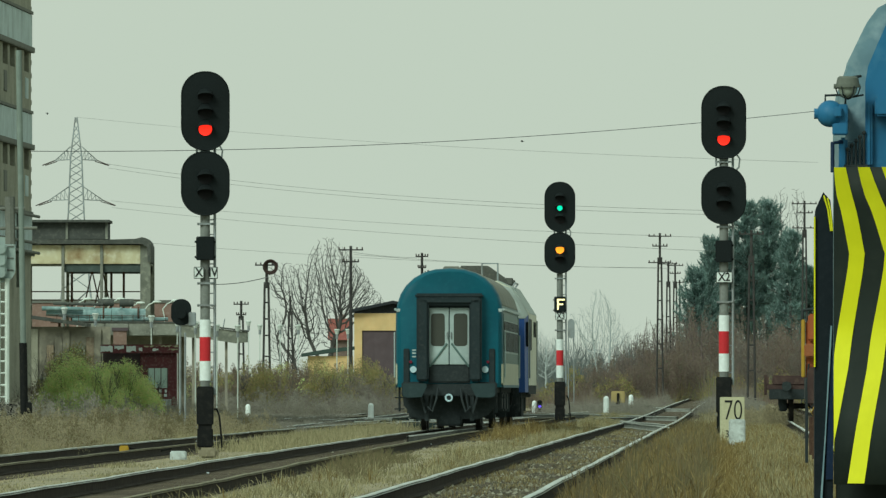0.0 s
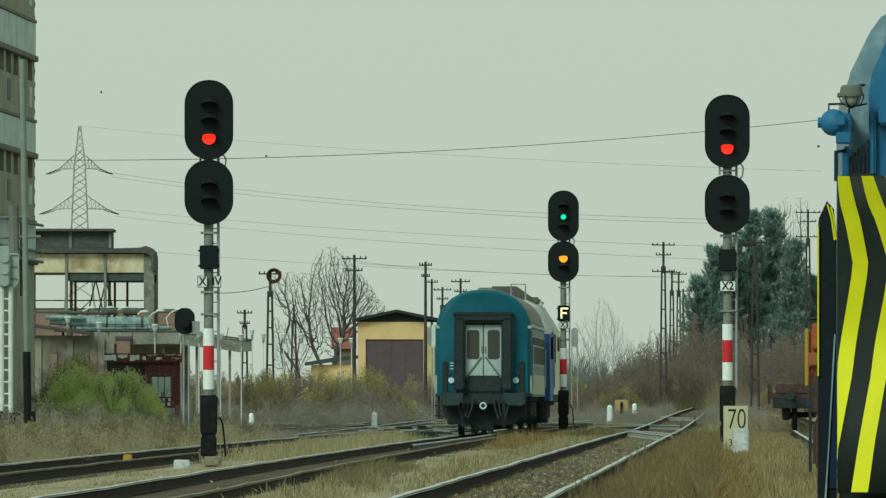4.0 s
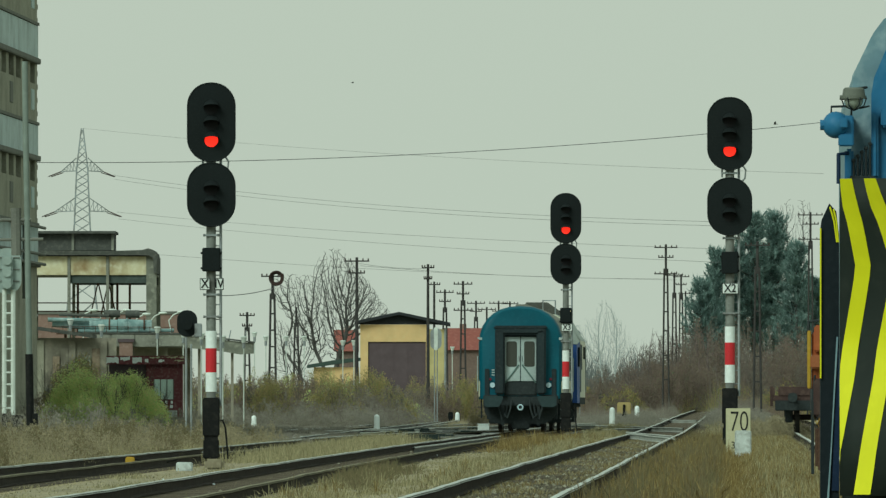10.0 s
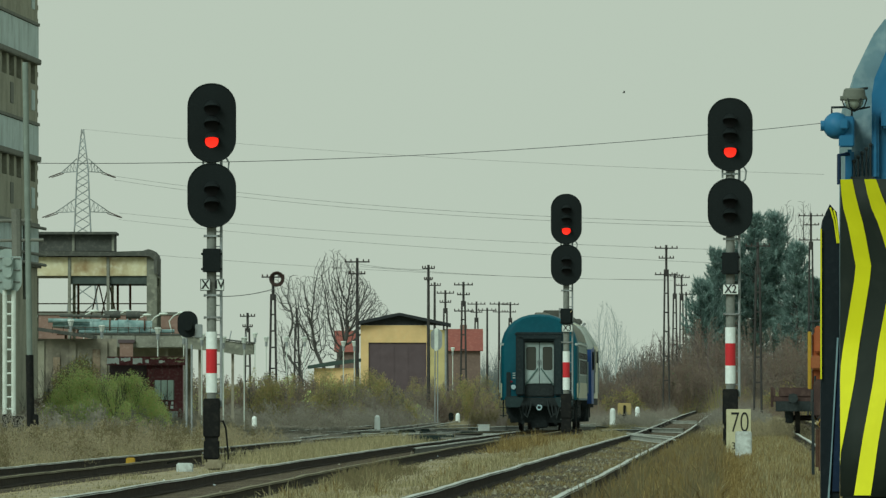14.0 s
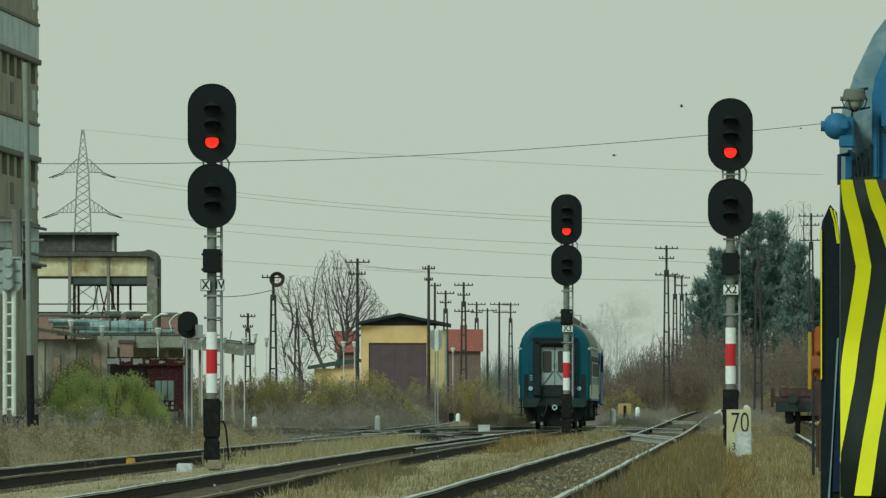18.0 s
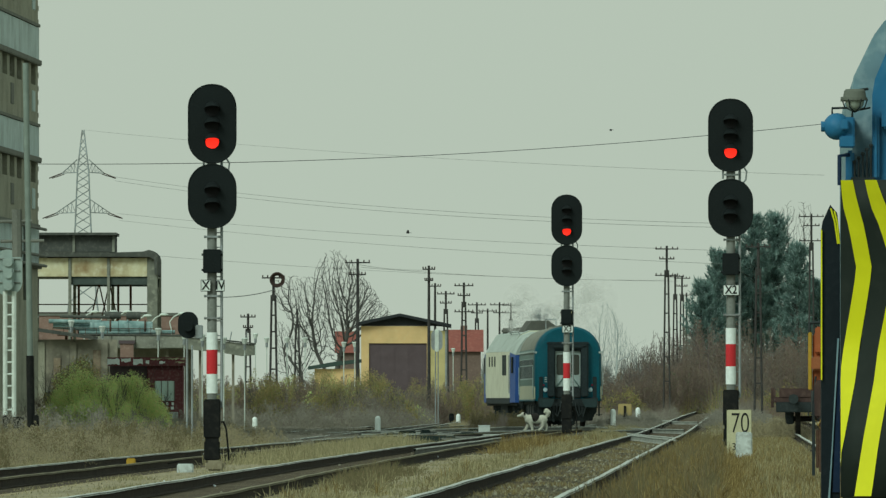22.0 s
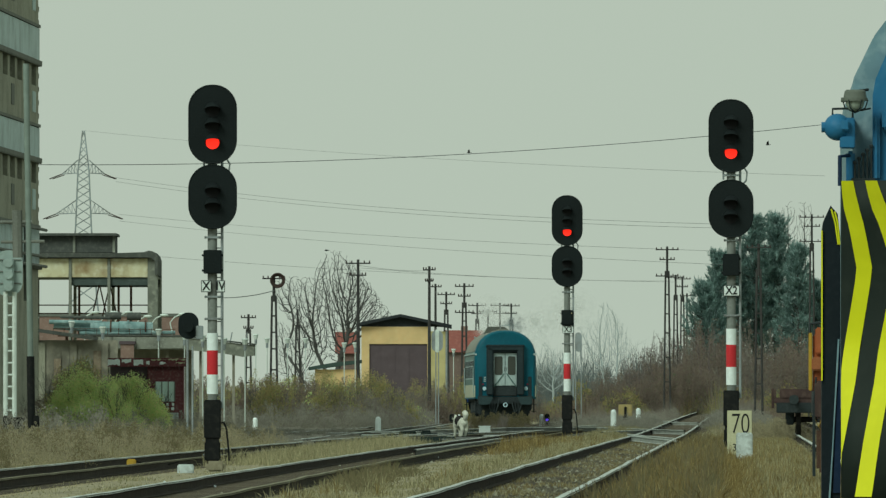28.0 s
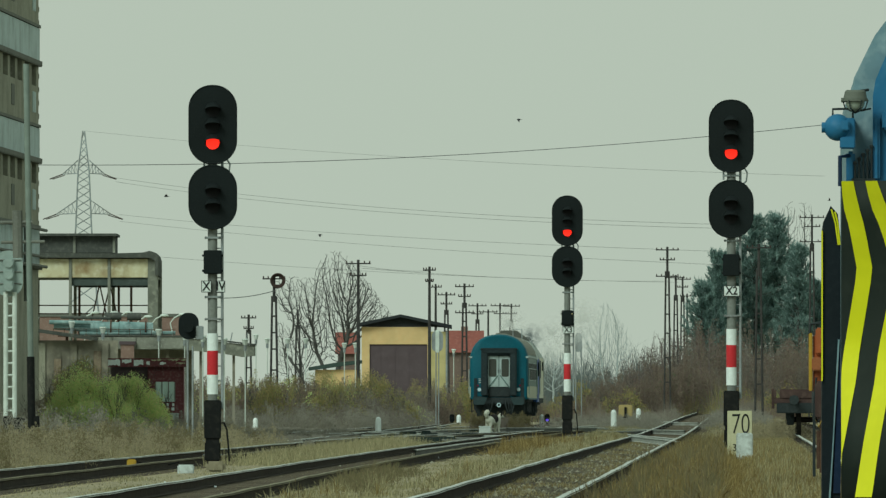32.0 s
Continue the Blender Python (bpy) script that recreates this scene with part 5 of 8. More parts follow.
    x = a + (b - a) * rng.uniform(0, 1, n)
    tuft = np.array([noise.noise((p * 0.8, q * 0.07, 5)) for p, q in zip(x, y)])
    soft = x + rng.normal(0, 0.5, n)
    keep = (tuft + rng.normal(0, 0.12, n) > 0.24) | ((y > 310) & (soft < -0.0038 * y))
    keep &= (y < 310) | (soft < -0.0038 * y)
    h = rng.uniform(0.05, 0.22, n) * np.interp(y, [170, 280, 320, 480], [0.22, 0.4, 1.6, 2.3])
    blade_mesh("straw_grass", x[keep], y[keep], h[keep], 0.011, STRAW, 0.6, "straw-coloured dry grass between rusty tracks", "grass")
    # stubble over the bare earth, a straw fringe along the left track, golden tufts beside the signal
    n = 14000
    y = 165 + 290 * rng.uniform(0, 1, n) ** 1.2
    x = line_five(y) - 1.2 + (line_two(y) - line_five(y) + 0.2) * rng.uniform(0, 1, n)
    clear = (np.abs(np.abs(x - line_four(y)) - 0.75) > 0.12) & (np.abs(np.abs(x - line_five(y)) - 0.75) > 0.12)
    x, y = x[clear], y[clear]
    blade_mesh("stubble", x, y, rng.uniform(0.015, 0.04, len(x)), 0.012, STRAW, 1.5, "short straw stubble on the bare earth", "grass")
    q = rng.uniform(205, 430, 330)
    thicket("straw_grass", list(zip(line_five(q) - 1.05 - 0.9 * rng.uniform(0, 1, 330) ** 1.5, q)), 0.14, (0.1, 0.42), 30, 0.009, STRAW, "straw fringe along the overgrown track", 4.0)
    q = rng.uniform(285, 430, 300)
    thicket("straw_grass", list(zip(line_five(q) + 1.1 + np.clip(line_four(q) - line_five(q) - 2.3, 0.1, 9) * rng.uniform(0, 1, 300), q)), 0.16, (0.12, 0.5), 32, 0.01, STRAW, "golden grass tufts beside the signal", 4.0)
    # weeds left of the tracks and beyond the points, in ragged clumps of several kinds
    def left_side(n, y0, y1, wide, gap=1.4):
        q = y0 + (y1 - y0) * rng.uniform(0, 1, n) ** 1.2
        q2 = line_five(np.minimum(q, 430)) - gap - wide * rng.uniform(0, 1, n) ** 1.25
        return list(zip(q2, q))

    mounds("weeds", left_side(240, 225, 420, 9), (0.25, 0.75), (0.3, 0.95), 800, 0.024, WEEDS, "tangled grey-brown dead weeds")
    mounds("weeds", left_side(190, 222, 420, 9), (0.25, 0.7), (0.3, 1.05), 800, 0.022, DARK_WEEDS, "dark brown dead weeds")
    thicket("weeds", left_side(150, 225, 420, 9), 0.18, (0.2, 0.8), 36, 0.007, WEEDS, "ragged grey-brown weed stalks", 4.0)
    thicket("weeds", left_side(160, 225, 420, 9), 0.16, (0.3, 1.05), 36, 0.007, DARK_WEEDS, "dark upright weed stalks", 4.0)
    thicket("weeds", left_side(380, 215, 420, 8), 0.2, (0.12, 0.6), 32, 0.009, STRAW, "straw-coloured grass in the weeds", 4.0)
    low_mid = lambda x: float(np.interp(x, [-10.5, -8.0], [1.0, 0.22]))
    mounds("weeds", left_side(230, 400, 640, 12, 0.5), (0.4, 1.2), (0.5, 1.45), 900, 0.032, MIST_WEED, "weeds thick before the bushes, toned pale like mist", shape=low_mid)
    thicket("weeds", left_side(200, 400, 640, 12, 0.5), 0.25, (0.4, 1.4), 36, 0.011, WEEDS, "grey-brown weed clumps before the bushes", 4.0, low_mid)

    def middle(n, y0, y1):
        q = rng.uniform(y0, y1, n)
        edge = line_seven(q) - 1.5
        return list(zip(-17 + (edge + 17) * rng.uniform(0, 1, n) ** 0.8, q))

    mounds("weeds", middle(280, 668, 770), (0.4, 1.4), (0.6, 1.6), 900, 0.036, MIST_WEED, "weeds along the yard, toned pale like mist")
    mounds("weeds", middle(140, 672, 780), (0.4, 1.2), (0.8, 2.1), 900, 0.036, TWIG, "brown twiggy scrub along the yard")
    thicket("weeds", middle(100, 670, 780), 0.3, (0.6, 2.0), 40, 0.013, TWIG, "brown stalks along the yard", 3.0)
    q = rng.uniform(560, 720, 260)
    thicket("weeds", list(zip(line_seven(q) + 1.5 + np.clip(line_four(q) - 2.4 - line_seven(q) - 1.5, 0.1, 9) * rng.uniform(0, 1, 260), q)), 0.25, (0.1, 0.55), 30, 0.016, WEEDS, "low grey weeds between the far rails", 3.0)
    def yard(n):
        q = rng.uniform(690, 770, n)
        return list(zip(rng.uniform(-15, -2.2, n), q))

    for material, n, lo, hi, size, label in ((AUTUMN_LEAF, 62, 1.5, 3.4, 0.042, "olive autumn scrub along the yard"), (GREEN_LEAF, 14, 1.4, 3.3, 0.042, "yellow-green scrub along the yard"), (BROWN_LEAF, 50, 1.2, 3.4, 0.045, "brown scrub along the yard"), (TWIG, 36, 1.2, 3.0, 0.045, "grey leafless scrub along the yard")):
        mounds("scrub", yard(int(n * 1.35)), (0.6, 1.7), (lo, hi * 0.94), 2200, size, material, label)
    for material, k, label in ((AUTUMN_LEAF, 20, "olive autumn scrub beyond the points"), (TWIG, 16, "grey leafless scrub beyond the points"), (BROWN_LEAF, 10, "brown scrub beyond the points")):
        mounds("scrub", [(rng.uniform(-2.4, 2.6), rng.uniform(790, 850)) for q in range(k)], (0.6, 1.4), (1.2, 2.9), 2000, 0.045, material, label)
    thicket("scrub", yard(50), 0.42, (0.9, 3.0), 70, 0.011, TWIG, "brown leafless scrub along the yard", 2.0)
    thicket("weeds", [(2.7 + rng.normal(0, 0.42), rng.uniform(590, 600)) for q in range(46)], 0.2, (0.5, 1.05), 110, 0.014, TWIG, "brown twiggy mound beside the curving track", 1.5)

    mounds("weeds", [(1.55 + 0.16 * q, 590 + rng.uniform(0, 8)) for q in range(13)], (0.35, 0.5), (0.75, 1.15), 2600, 0.022, DARK_WEEDS, "brown twiggy mound beside the curving track")

    def right_side(n, y0, y1):
        q = rng.uniform(y0, y1, n)
        far = rng.uniform(0, 1, n)
        q2 = np.where(far < 0.55, line_four(q) + 2.2 + (line_two(q) - 1.5 - line_four(q) - 2.2) * rng.uniform(0, 1, n), line_two(q) + 1.5 + 2.0 * rng.uniform(0, 1, n))
        return list(zip(q2, q))

    mounds("weeds", right_side(210, 560, 900), (0.4, 1.3), (0.25, 0.8), 600, 0.032, MIST_WEED, "low weeds along the far tracks, toned pale like mist")
    mounds("weeds", right_side(90, 440, 640), (0.3, 0.8), (0.1, 0.35), 400, 0.024, STRAW, "low straw grass round the points")
    thicket("weeds", right_side(500, 610, 900), 0.35, (0.2, 1.0), 26, 0.012, MIST_WEED, "weeds along the far tracks, toned pale like mist", 4.0)
    thicket("weeds", right_side(220, 760, 930), 0.35, (0.6, 1.9), 40, 0.013, TWIG, "brown scrub along the far tracks", 4.0)
    thicket("scrub", [(x, 1000 + rng.uniform(0, 60)) for x in np.concatenate([rng.uniform(6, 12, 40), rng.uniform(10, 30, 80)])], 0.8, (1.6, 5.2), 70, 0.018, TWIG, "tall brown twiggy scrub beside the far track", 2.0, lambda x: float(np.interp(x, [6, 9.5, 13, 17, 30], [0.5, 0.55, 0.75, 1.0, 1.0])))
    for material, n, lo, hi, label in ((BROWN_LEAF, 115, 2.4, 6.3, "russet scrub beside the far track"), (TWIG, 80, 2.4, 6.3, "grey-brown scrub beside the far track")):
        mounds("scrub", [(x, 1020 + rng.uniform(0, 50)) for x in rng.uniform(11, 30, n)], (0.9, 2.0), (lo, hi), 2400, 0.065, material, label, shape=lambda x: float(np.interp(x, [8, 11, 13, 15, 17.5, 30], [0.5, 0.6, 0.72, 0.95, 1.2, 1.2])))
    for material, n, label in ((AUTUMN_LEAF, 60, "olive undergrowth in the far scrub"), (BROWN_LEAF, 60, "russet scrub beside the far track")):
        thicket("scrub", [(x, 995 + rng.uniform(0, 50)) for x in rng.uniform(7, 29, n)], 0.7, (1.0, 3.4), 150, 0.022, material, label, 2.0, lambda x: float(np.interp(x, [7, 10, 14, 18], [0.6, 0.7, 1.0, 1.0])))
    mounds("scrub", [(x, 1000 + rng.uniform(0, 15)) for x in rng.uniform(10, 19, 46)], (0.8, 1.6), (2.0, 3.9), 2200, 0.06, BROWN_LEAF, "russet scrub beside the far track", shape=lambda x: float(np.interp(x, [10, 13, 16], [0.7, 0.95, 1.25])))
    thicket("scrub", [(x, 1290 + rng.uniform(0, 120)) for x in rng.uniform(4.0, 20, 200)], 0.8, (3.0, 8.6), 90, 0.045, FAR_WOOD, "leafless woods in the distance, toned grey as by haze", 2.0)
    thicket("scrub", [(x, 1010 + rng.uniform(0, 40)) for x in rng.uniform(7, 28, 60)], 0.7, (0.8, 2.0), 60, 0.02, AUTUMN_LEAF, "yellowish undergrowth below the scrub", 2.0)
    q = rng.uniform(150, 480, 420)
    thicket("straw_grass", list(zip(line_one(q) + rng.uniform(-1.7, 1.4, 420), q)), 0.12, (0.08, 0.3), 24, 0.01, STRAW, "straw grass growing over the siding", 4.0)
    mounds("weeds", [(rng.uniform(9.1, 11.4), rng.uniform(425, 475)) for q in range(34)], (0.3, 0.6), (0.45, 0.95), 600, 0.026, WEEDS, "grey-brown weeds between the siding and the straight track")
    # weeds growing among the stones
    n = 30000
    y = 122 + 300 * rng.uniform(0, 1, n) ** 1.3
    x = line_two(y) + rng.uniform(-0.66, 0.66, n)
    tuft = np.array([noise.noise((p * 1.6, q * 0.16, 11)) for p, q in zip(x, y)])
    keep = tuft + rng.normal(0, 0.12, n) > 0.16
    x, y, tuft = x[keep], y[keep], tuft[keep]
    blade_mesh("track_grass", x[::2], y[::2], rng.uniform(0.03, 0.1, len(x[::2])), 0.008, DRY_GRASS, 0.9, "brown dry tufts among the track stones", "grass")
    x, y, n = x[1::2], y[1::2], len(x[1::2])
    blade_mesh("track_grass", x, y, rng.uniform(0.03, 0.1, n), 0.008, STRAW, 0.9, "small dry tufts among the track stones", "grass")


STONE = leafy("track_stones", [(0.12, 0.1, 0.066), (0.22, 0.19, 0.13), (0.06, 0.05, 0.034), (0.5, 0.45, 0.34), (0.15, 0.125, 0.08)])


def build_stones():
    base = [(-1, -1, 0), (1, -0.8, 0), (0.9, 1, 0), (-0.8, 0.9, 0), (0.1, -0.1, 0.9)]
    faces0 = [(0, 1, 4), (1, 2, 4), (2, 3, 4), (3, 0, 4)]
    for name, line, n, y0, y1, wide, label in (("track_ballast", line_two, 20000, 120, 470, 1.25, "grey-brown track stones"), ("track_ballast", line_four, 500, 125, 420, 1.5, "scattered stones on the sandy track bed"), ("track_ballast", line_one, 5000, 190, 420, 1.6, "pale stones on the siding")):
        y = y0 + (y1 - y0) * rng.uniform(0, 1, n) ** 1.5
        off = rng.uniform(-wide, wide, n)
        ok = np.abs(np.abs(off) - 0.75) > 0.09
        y, off = y[ok], off[ok]
        x = line(y) + off
        z = ground_z(x, y) - 0.02
        s = 0.013 + 0.045 * rng.uniform(0, 1, len(y)) ** 3.0
        verts, faces = [], []
        for i in range(len(y)):
            k = 5 * i
            a = rng.uniform(0.6, 1.3, 3) if i % 7 == 0 else (1, 1, 1)
            for p in base:
                verts.append((x[i] + p[0] * s[i] * a[0], y[i] + p[1] * s[i] * a[1], z[i] + p[2] * s[i] * a[2]))
            faces += [tuple(k + c for c in f) for f in faces0]
        tagged(raw(name, verts, faces, STONE), label, "gravel", kind="stuff")


build_grass()
build_stones()

# bushes on the near left, along the yard, and on the far right
for k, (x, y, w, h, leaf, n) in enumerate((
        (-12.7, 505, 2.8, 2.75, GREEN_LEAF, 6500), (-11.4, 508, 2.6, 2.75, GREEN_LEAF, 6500), (-12.1, 500, 2.6, 2.3, GREEN_LEAF, 5000), (-13.3, 522, 2.6, 3.2, AUTUMN_LEAF, 4600), (-10.9, 514, 1.9, 2.3, AUTUMN_LEAF, 3600),
        (-10.3, 700, 2.6, 2.4, AUTUMN_LEAF, 2600), (-8.6, 690, 2.4, 2.6, AUTUMN_LEAF, 2600), (-6.9, 705, 2.6, 2.5, BROWN_LEAF, 2400), (-5.2, 690, 2.6, 2.7, AUTUMN_LEAF, 3000),
        (-3.6, 700, 2.4, 2.9, AUTUMN_LEAF, 3000), (-2.6, 715, 2.0, 2.6, AUTUMN_LEAF, 2600), (-1.0, 776, 2.4, 2.6, BROWN_LEAF, 2400), (0.9, 800, 2.4, 3.0, AUTUMN_LEAF, 2400),
        (2.6, 860, 3.0, 3.6, AUTUMN_LEAF, 2600), (5.2, 950, 3.4, 3.8, BROWN_LEAF, 2600), (-6.0, 730, 3.2, 3.0, AUTUMN_LEAF, 2600), (-15.5, 560, 3.0, 1.8, BROWN_LEAF, 2200))):
    lab = {"yellowing_green_leaves": "yellowing green bush among dead weeds", "olive_autumn_leaves": "olive and yellow autumn bush in the scrub", "brown_scrub_leaves": "brown half-bare bush in the scrub"}[leaf.name]
    bush(x, y, -0.17, w, w * 1.2, h, leaf, int(n * (6.0 if y < 600 else 4.2)), 40 + k, lab, size=0.034 if y < 600 else 0.038)
for k, (x, y, w, h, leaf, n) in enumerate((
        (9.3, 1005, 3.6, 2.4, AUTUMN_LEAF, 1500), (16.6, 1010, 3.0, 3.3, DEEP_GREEN, 3400), (12.6, 1000, 3.6, 2.0, AUTUMN_LEAF, 1500), (20.6, 1005, 3.8, 2.4, AUTUMN_LEAF, 1500), (24.0, 1005, 4.0, 2.4, AUTUMN_LEAF, 1400), (15.0, 1040, 4.0, 4.0, BROWN_LEAF, 1500), (21.0, 1050, 4.0, 4.6, BROWN_LEAF, 1500))):
    lab = {"deep_green_leaves": "dense dark green bush on the far verge", "olive_autumn_leaves": "olive and yellow scrub beside the far track", "brown_scrub_leaves": "tall brown leafless scrub beside the far track"}[leaf.name]
    bush(x, y, 0, w, w, h * 1.15, leaf, int(n * 2.0), 80 + k, lab, size=0.065)

bare_tree(-7.7, 973, 0, (
    ((0, 0, 0), (0.05, 0, 2.0), (-0.3, 0, 3.2), (-1.0, 0.2, 4.6)), ((0.05, 0, 2.0), (0.5, 0, 3.6), (0.9, -0.2, 5.0)), ((-1.1, 0, 0), (-1.4, 0, 1.8), (-2.4, 0, 3.6), (-3.2, 0.2, 4.6))),
    ((0.3, 0, 7.8), (4.8, 2.8, 3.9)), 8500, 5, "leafless tree with a wide crown of grey twigs behind the shed", step=0.22, fine=0.0125)
bare_tree(-10.6, 985, 0, (((0, 0, 0), (0.1, 0, 1.6)), ((0.5, 0, 0), (0.9, 0, 1.8))), ((0.2, 0, 4.6), (1.9, 1.3, 3.0)), 2400, 9, "thin leafless tree in grey twigs behind the shed", step=0.2, fine=0.0115)
# bark lightened so the far trees look faint, as haze would make them
pale_bark = mat("haze_paled_bark", (0.42, 0.43, 0.42), 0.95, dark=(0.34, 0.34, 0.33), fine=8, amount=0.5)
bare_tree(12.6, 1120, 0, (((0, 0, 0), (0.2, 0, 2.6)), ((0.6, 0, 0), (1.1, 0, 2.6))), ((0.5, 0, 6.3), (2.5, 1.5, 3.0)), 2600, 12, "thin leafless tree far beyond the points, paled as by haze", pale_bark, 0.2, 0.0095)
bare_tree(8.9, 1150, 0, (((0, 0, 0), (0.1, 0, 1.6)),), ((0.0, 0, 4.0), (2.2, 1.4, 2.4)), 1800, 13, "thin leafless tree far beyond the points, paled as by haze", pale_bark, 0.2, 0.0095)
for tx, seed in ((27.1, 15), (28.4, 21)):
    bare_tree(tx, 1110, 0, (((0, 0, 0), (0.1, 0, 8.0), (0.05, 0, 13.0)),), ((0, 0, 14.6), (0.85, 0.7, 2.9)), 700, seed, "slim leafless poplar behind the pines", step=0.22, fine=0.0125)
twig_bark = mat("brown_twig_bark", (0.17, 0.128, 0.115), 0.95, dark=(0.12, 0.09, 0.082), amount=0.5)
for tx, tz, tw, seed in ((15.2, 4.4, 1.3, 31), (16.4, 4.8, 1.3, 32), (18.4, 5.0, 1.5, 34), (13.4, 3.2, 1.2, 35)):
    bare_tree(tx, 1012, 0, (((0, 0, 0), (0.1, 0, 0.8)), ((0.4, 0, 0), (0.6, 0, 0.8))), ((0.2, 0, tz), (tw, 0.9, 2.0)), 1300, seed, "tall bare shrub with upright brown twigs", twig_bark, 0.17, 0.0115)


def needle_tufts(tips, ways, count, length, width, spread):
    """Brushes of needles: each tip carries a fan of thin blades round its own direction."""
    m = len(tips)
    n = m * count
    k = np.repeat(np.arange(m), count)
    w = ways[k] + rng.normal(0, spread, (n, 3))
    w /= np.linalg.norm(w, axis=1)[:, None]
    p = tips[k] - ways[k] * (length * rng.uniform(0, 0.9, n))[:, None]
    q = p + w * (length * rng.uniform(0.35, 0.75, n))[:, None]
    u = np.cross(w, rng.normal(size=(n, 3)))
    u /= np.linalg.norm(u, axis=1)[:, None]
    u *= (width * rng.uniform(0.6, 1.3, n))[:, None]
    return np.stack([p - u, p + u, q], 1).reshape(-1, 3)


def pine(x, y, h, w, seed, low):
    """An open-boughed pine: limbs that lift at the tip and end in upright brushes of needles."""
    t = thing("pine_tree", (x, y, 0), "dark blue-green pine with upswept brushes of needles", "tree", "far pines")
    rnd = random.Random(seed)
    trunk, boughs = bmesh.new(), bmesh.new()
    rod(trunk, (0, 0, 0), (rnd.uniform(-0.3, 0.3), 0, h * 0.9), 0.22, 9, 0.05)
    tips, ways, cs, rs = [], [], [], []
    total = int(30 + 7 * h)
    for k in range(total):
        f = low + (1.0 - low) * (k / (total - 1)) ** 0.9
        reach = w * min(1.0, 1.8 * (1.03 - f)) ** 0.6 * rnd.uniform(0.4, 1.35)
        a = rnd.uniform(0, 2 * math.pi)
        foot = Vector((0, 0, h * f - 0.5))
        tip = Vector((math.cos(a) * reach, math.sin(a) * reach, h * f - 0.1 + reach * rnd.uniform(-0.15, 0.3)))
        rod(boughs, foot, tip, 0.045, 4, 0.015)
        for j in range(6):
            q = foot.lerp(tip, 0.35 + 0.13 * j)
            d = Vector((math.cos(a) * 0.5 + rnd.uniform(-0.45, 0.45), math.sin(a) * 0.5 + rnd.uniform(-0.45, 0.45), rnd.uniform(0.5, 1.1))).normalized()
            q = q + Vector((rnd.uniform(-0.4, 0.4), rnd.uniform(-0.4, 0.4), rnd.uniform(-0.1, 0.25)))
            tips.append(tuple(q + d * 0.35))
            ways.append(tuple(d))
        mid = foot.lerp(tip, 0.5)
        cs.append(tuple(mid))
        rs.append((0.75, 0.75, 0.42))
    part("trunk", trunk, BARK, t)
    tagged(part("bough_tangle", boughs, BARK, t), kind="stuff")
    v = needle_tufts(np.array(tips), np.array(ways), 26, 0.62, 0.03, 0.45)
    raw("crown", v.tolist(), [tuple(c) for c in np.arange(len(v)).reshape(-1, 3).tolist()], PINE_LEAF, t)
    leaf_part("inner_crown", cs, rs, 1100, 0.08, PINE_LEAF, t)


for k, (x, h, w, low) in enumerate(((19.9, 10.2, 1.6, 0.4), (21.1, 12.6, 1.5, 0.4), (23.9, 15.4, 1.9, 0.38), (25.7, 15.5, 1.8, 0.38), (27.1, 13.0, 1.6, 0.36), (28.6, 10.4, 1.6, 0.36), (22.5, 13.0, 1.7, 0.4), (24.8, 12.4, 2.4, 0.36), (20.8, 8.4, 1.6, 0.4))):
    pine(x, 1078 + 4 * (k % 4), h, w, 60 + k, low)
# ---------------------------------------------------------------- the factory tower on the left
PANEL_WHITE = mat("grimy_white_panel", (0.5, 0.55, 0.53), 0.8, dark=(0.26, 0.29, 0.28), light=(0.62, 0.66, 0.64), fine=3, coarse=0.5, amount=0.7)
BRICK_GREY = mat("sooty_brickwork", (0.31, 0.285, 0.215), 0.9, dark=(0.16, 0.145, 0.11), light=(0.42, 0.39, 0.31), fine=5, coarse=0.6, amount=0.7)
LEDGE = mat("dark_ledge_concrete", (0.17, 0.165, 0.14), 0.9, amount=0.6)
# the shade of unlit rooms, put into a near-black colour
ROOM_SHADE = mat("painted_room_shade", (0.05, 0.045, 0.04), 0.95, amount=0.4)


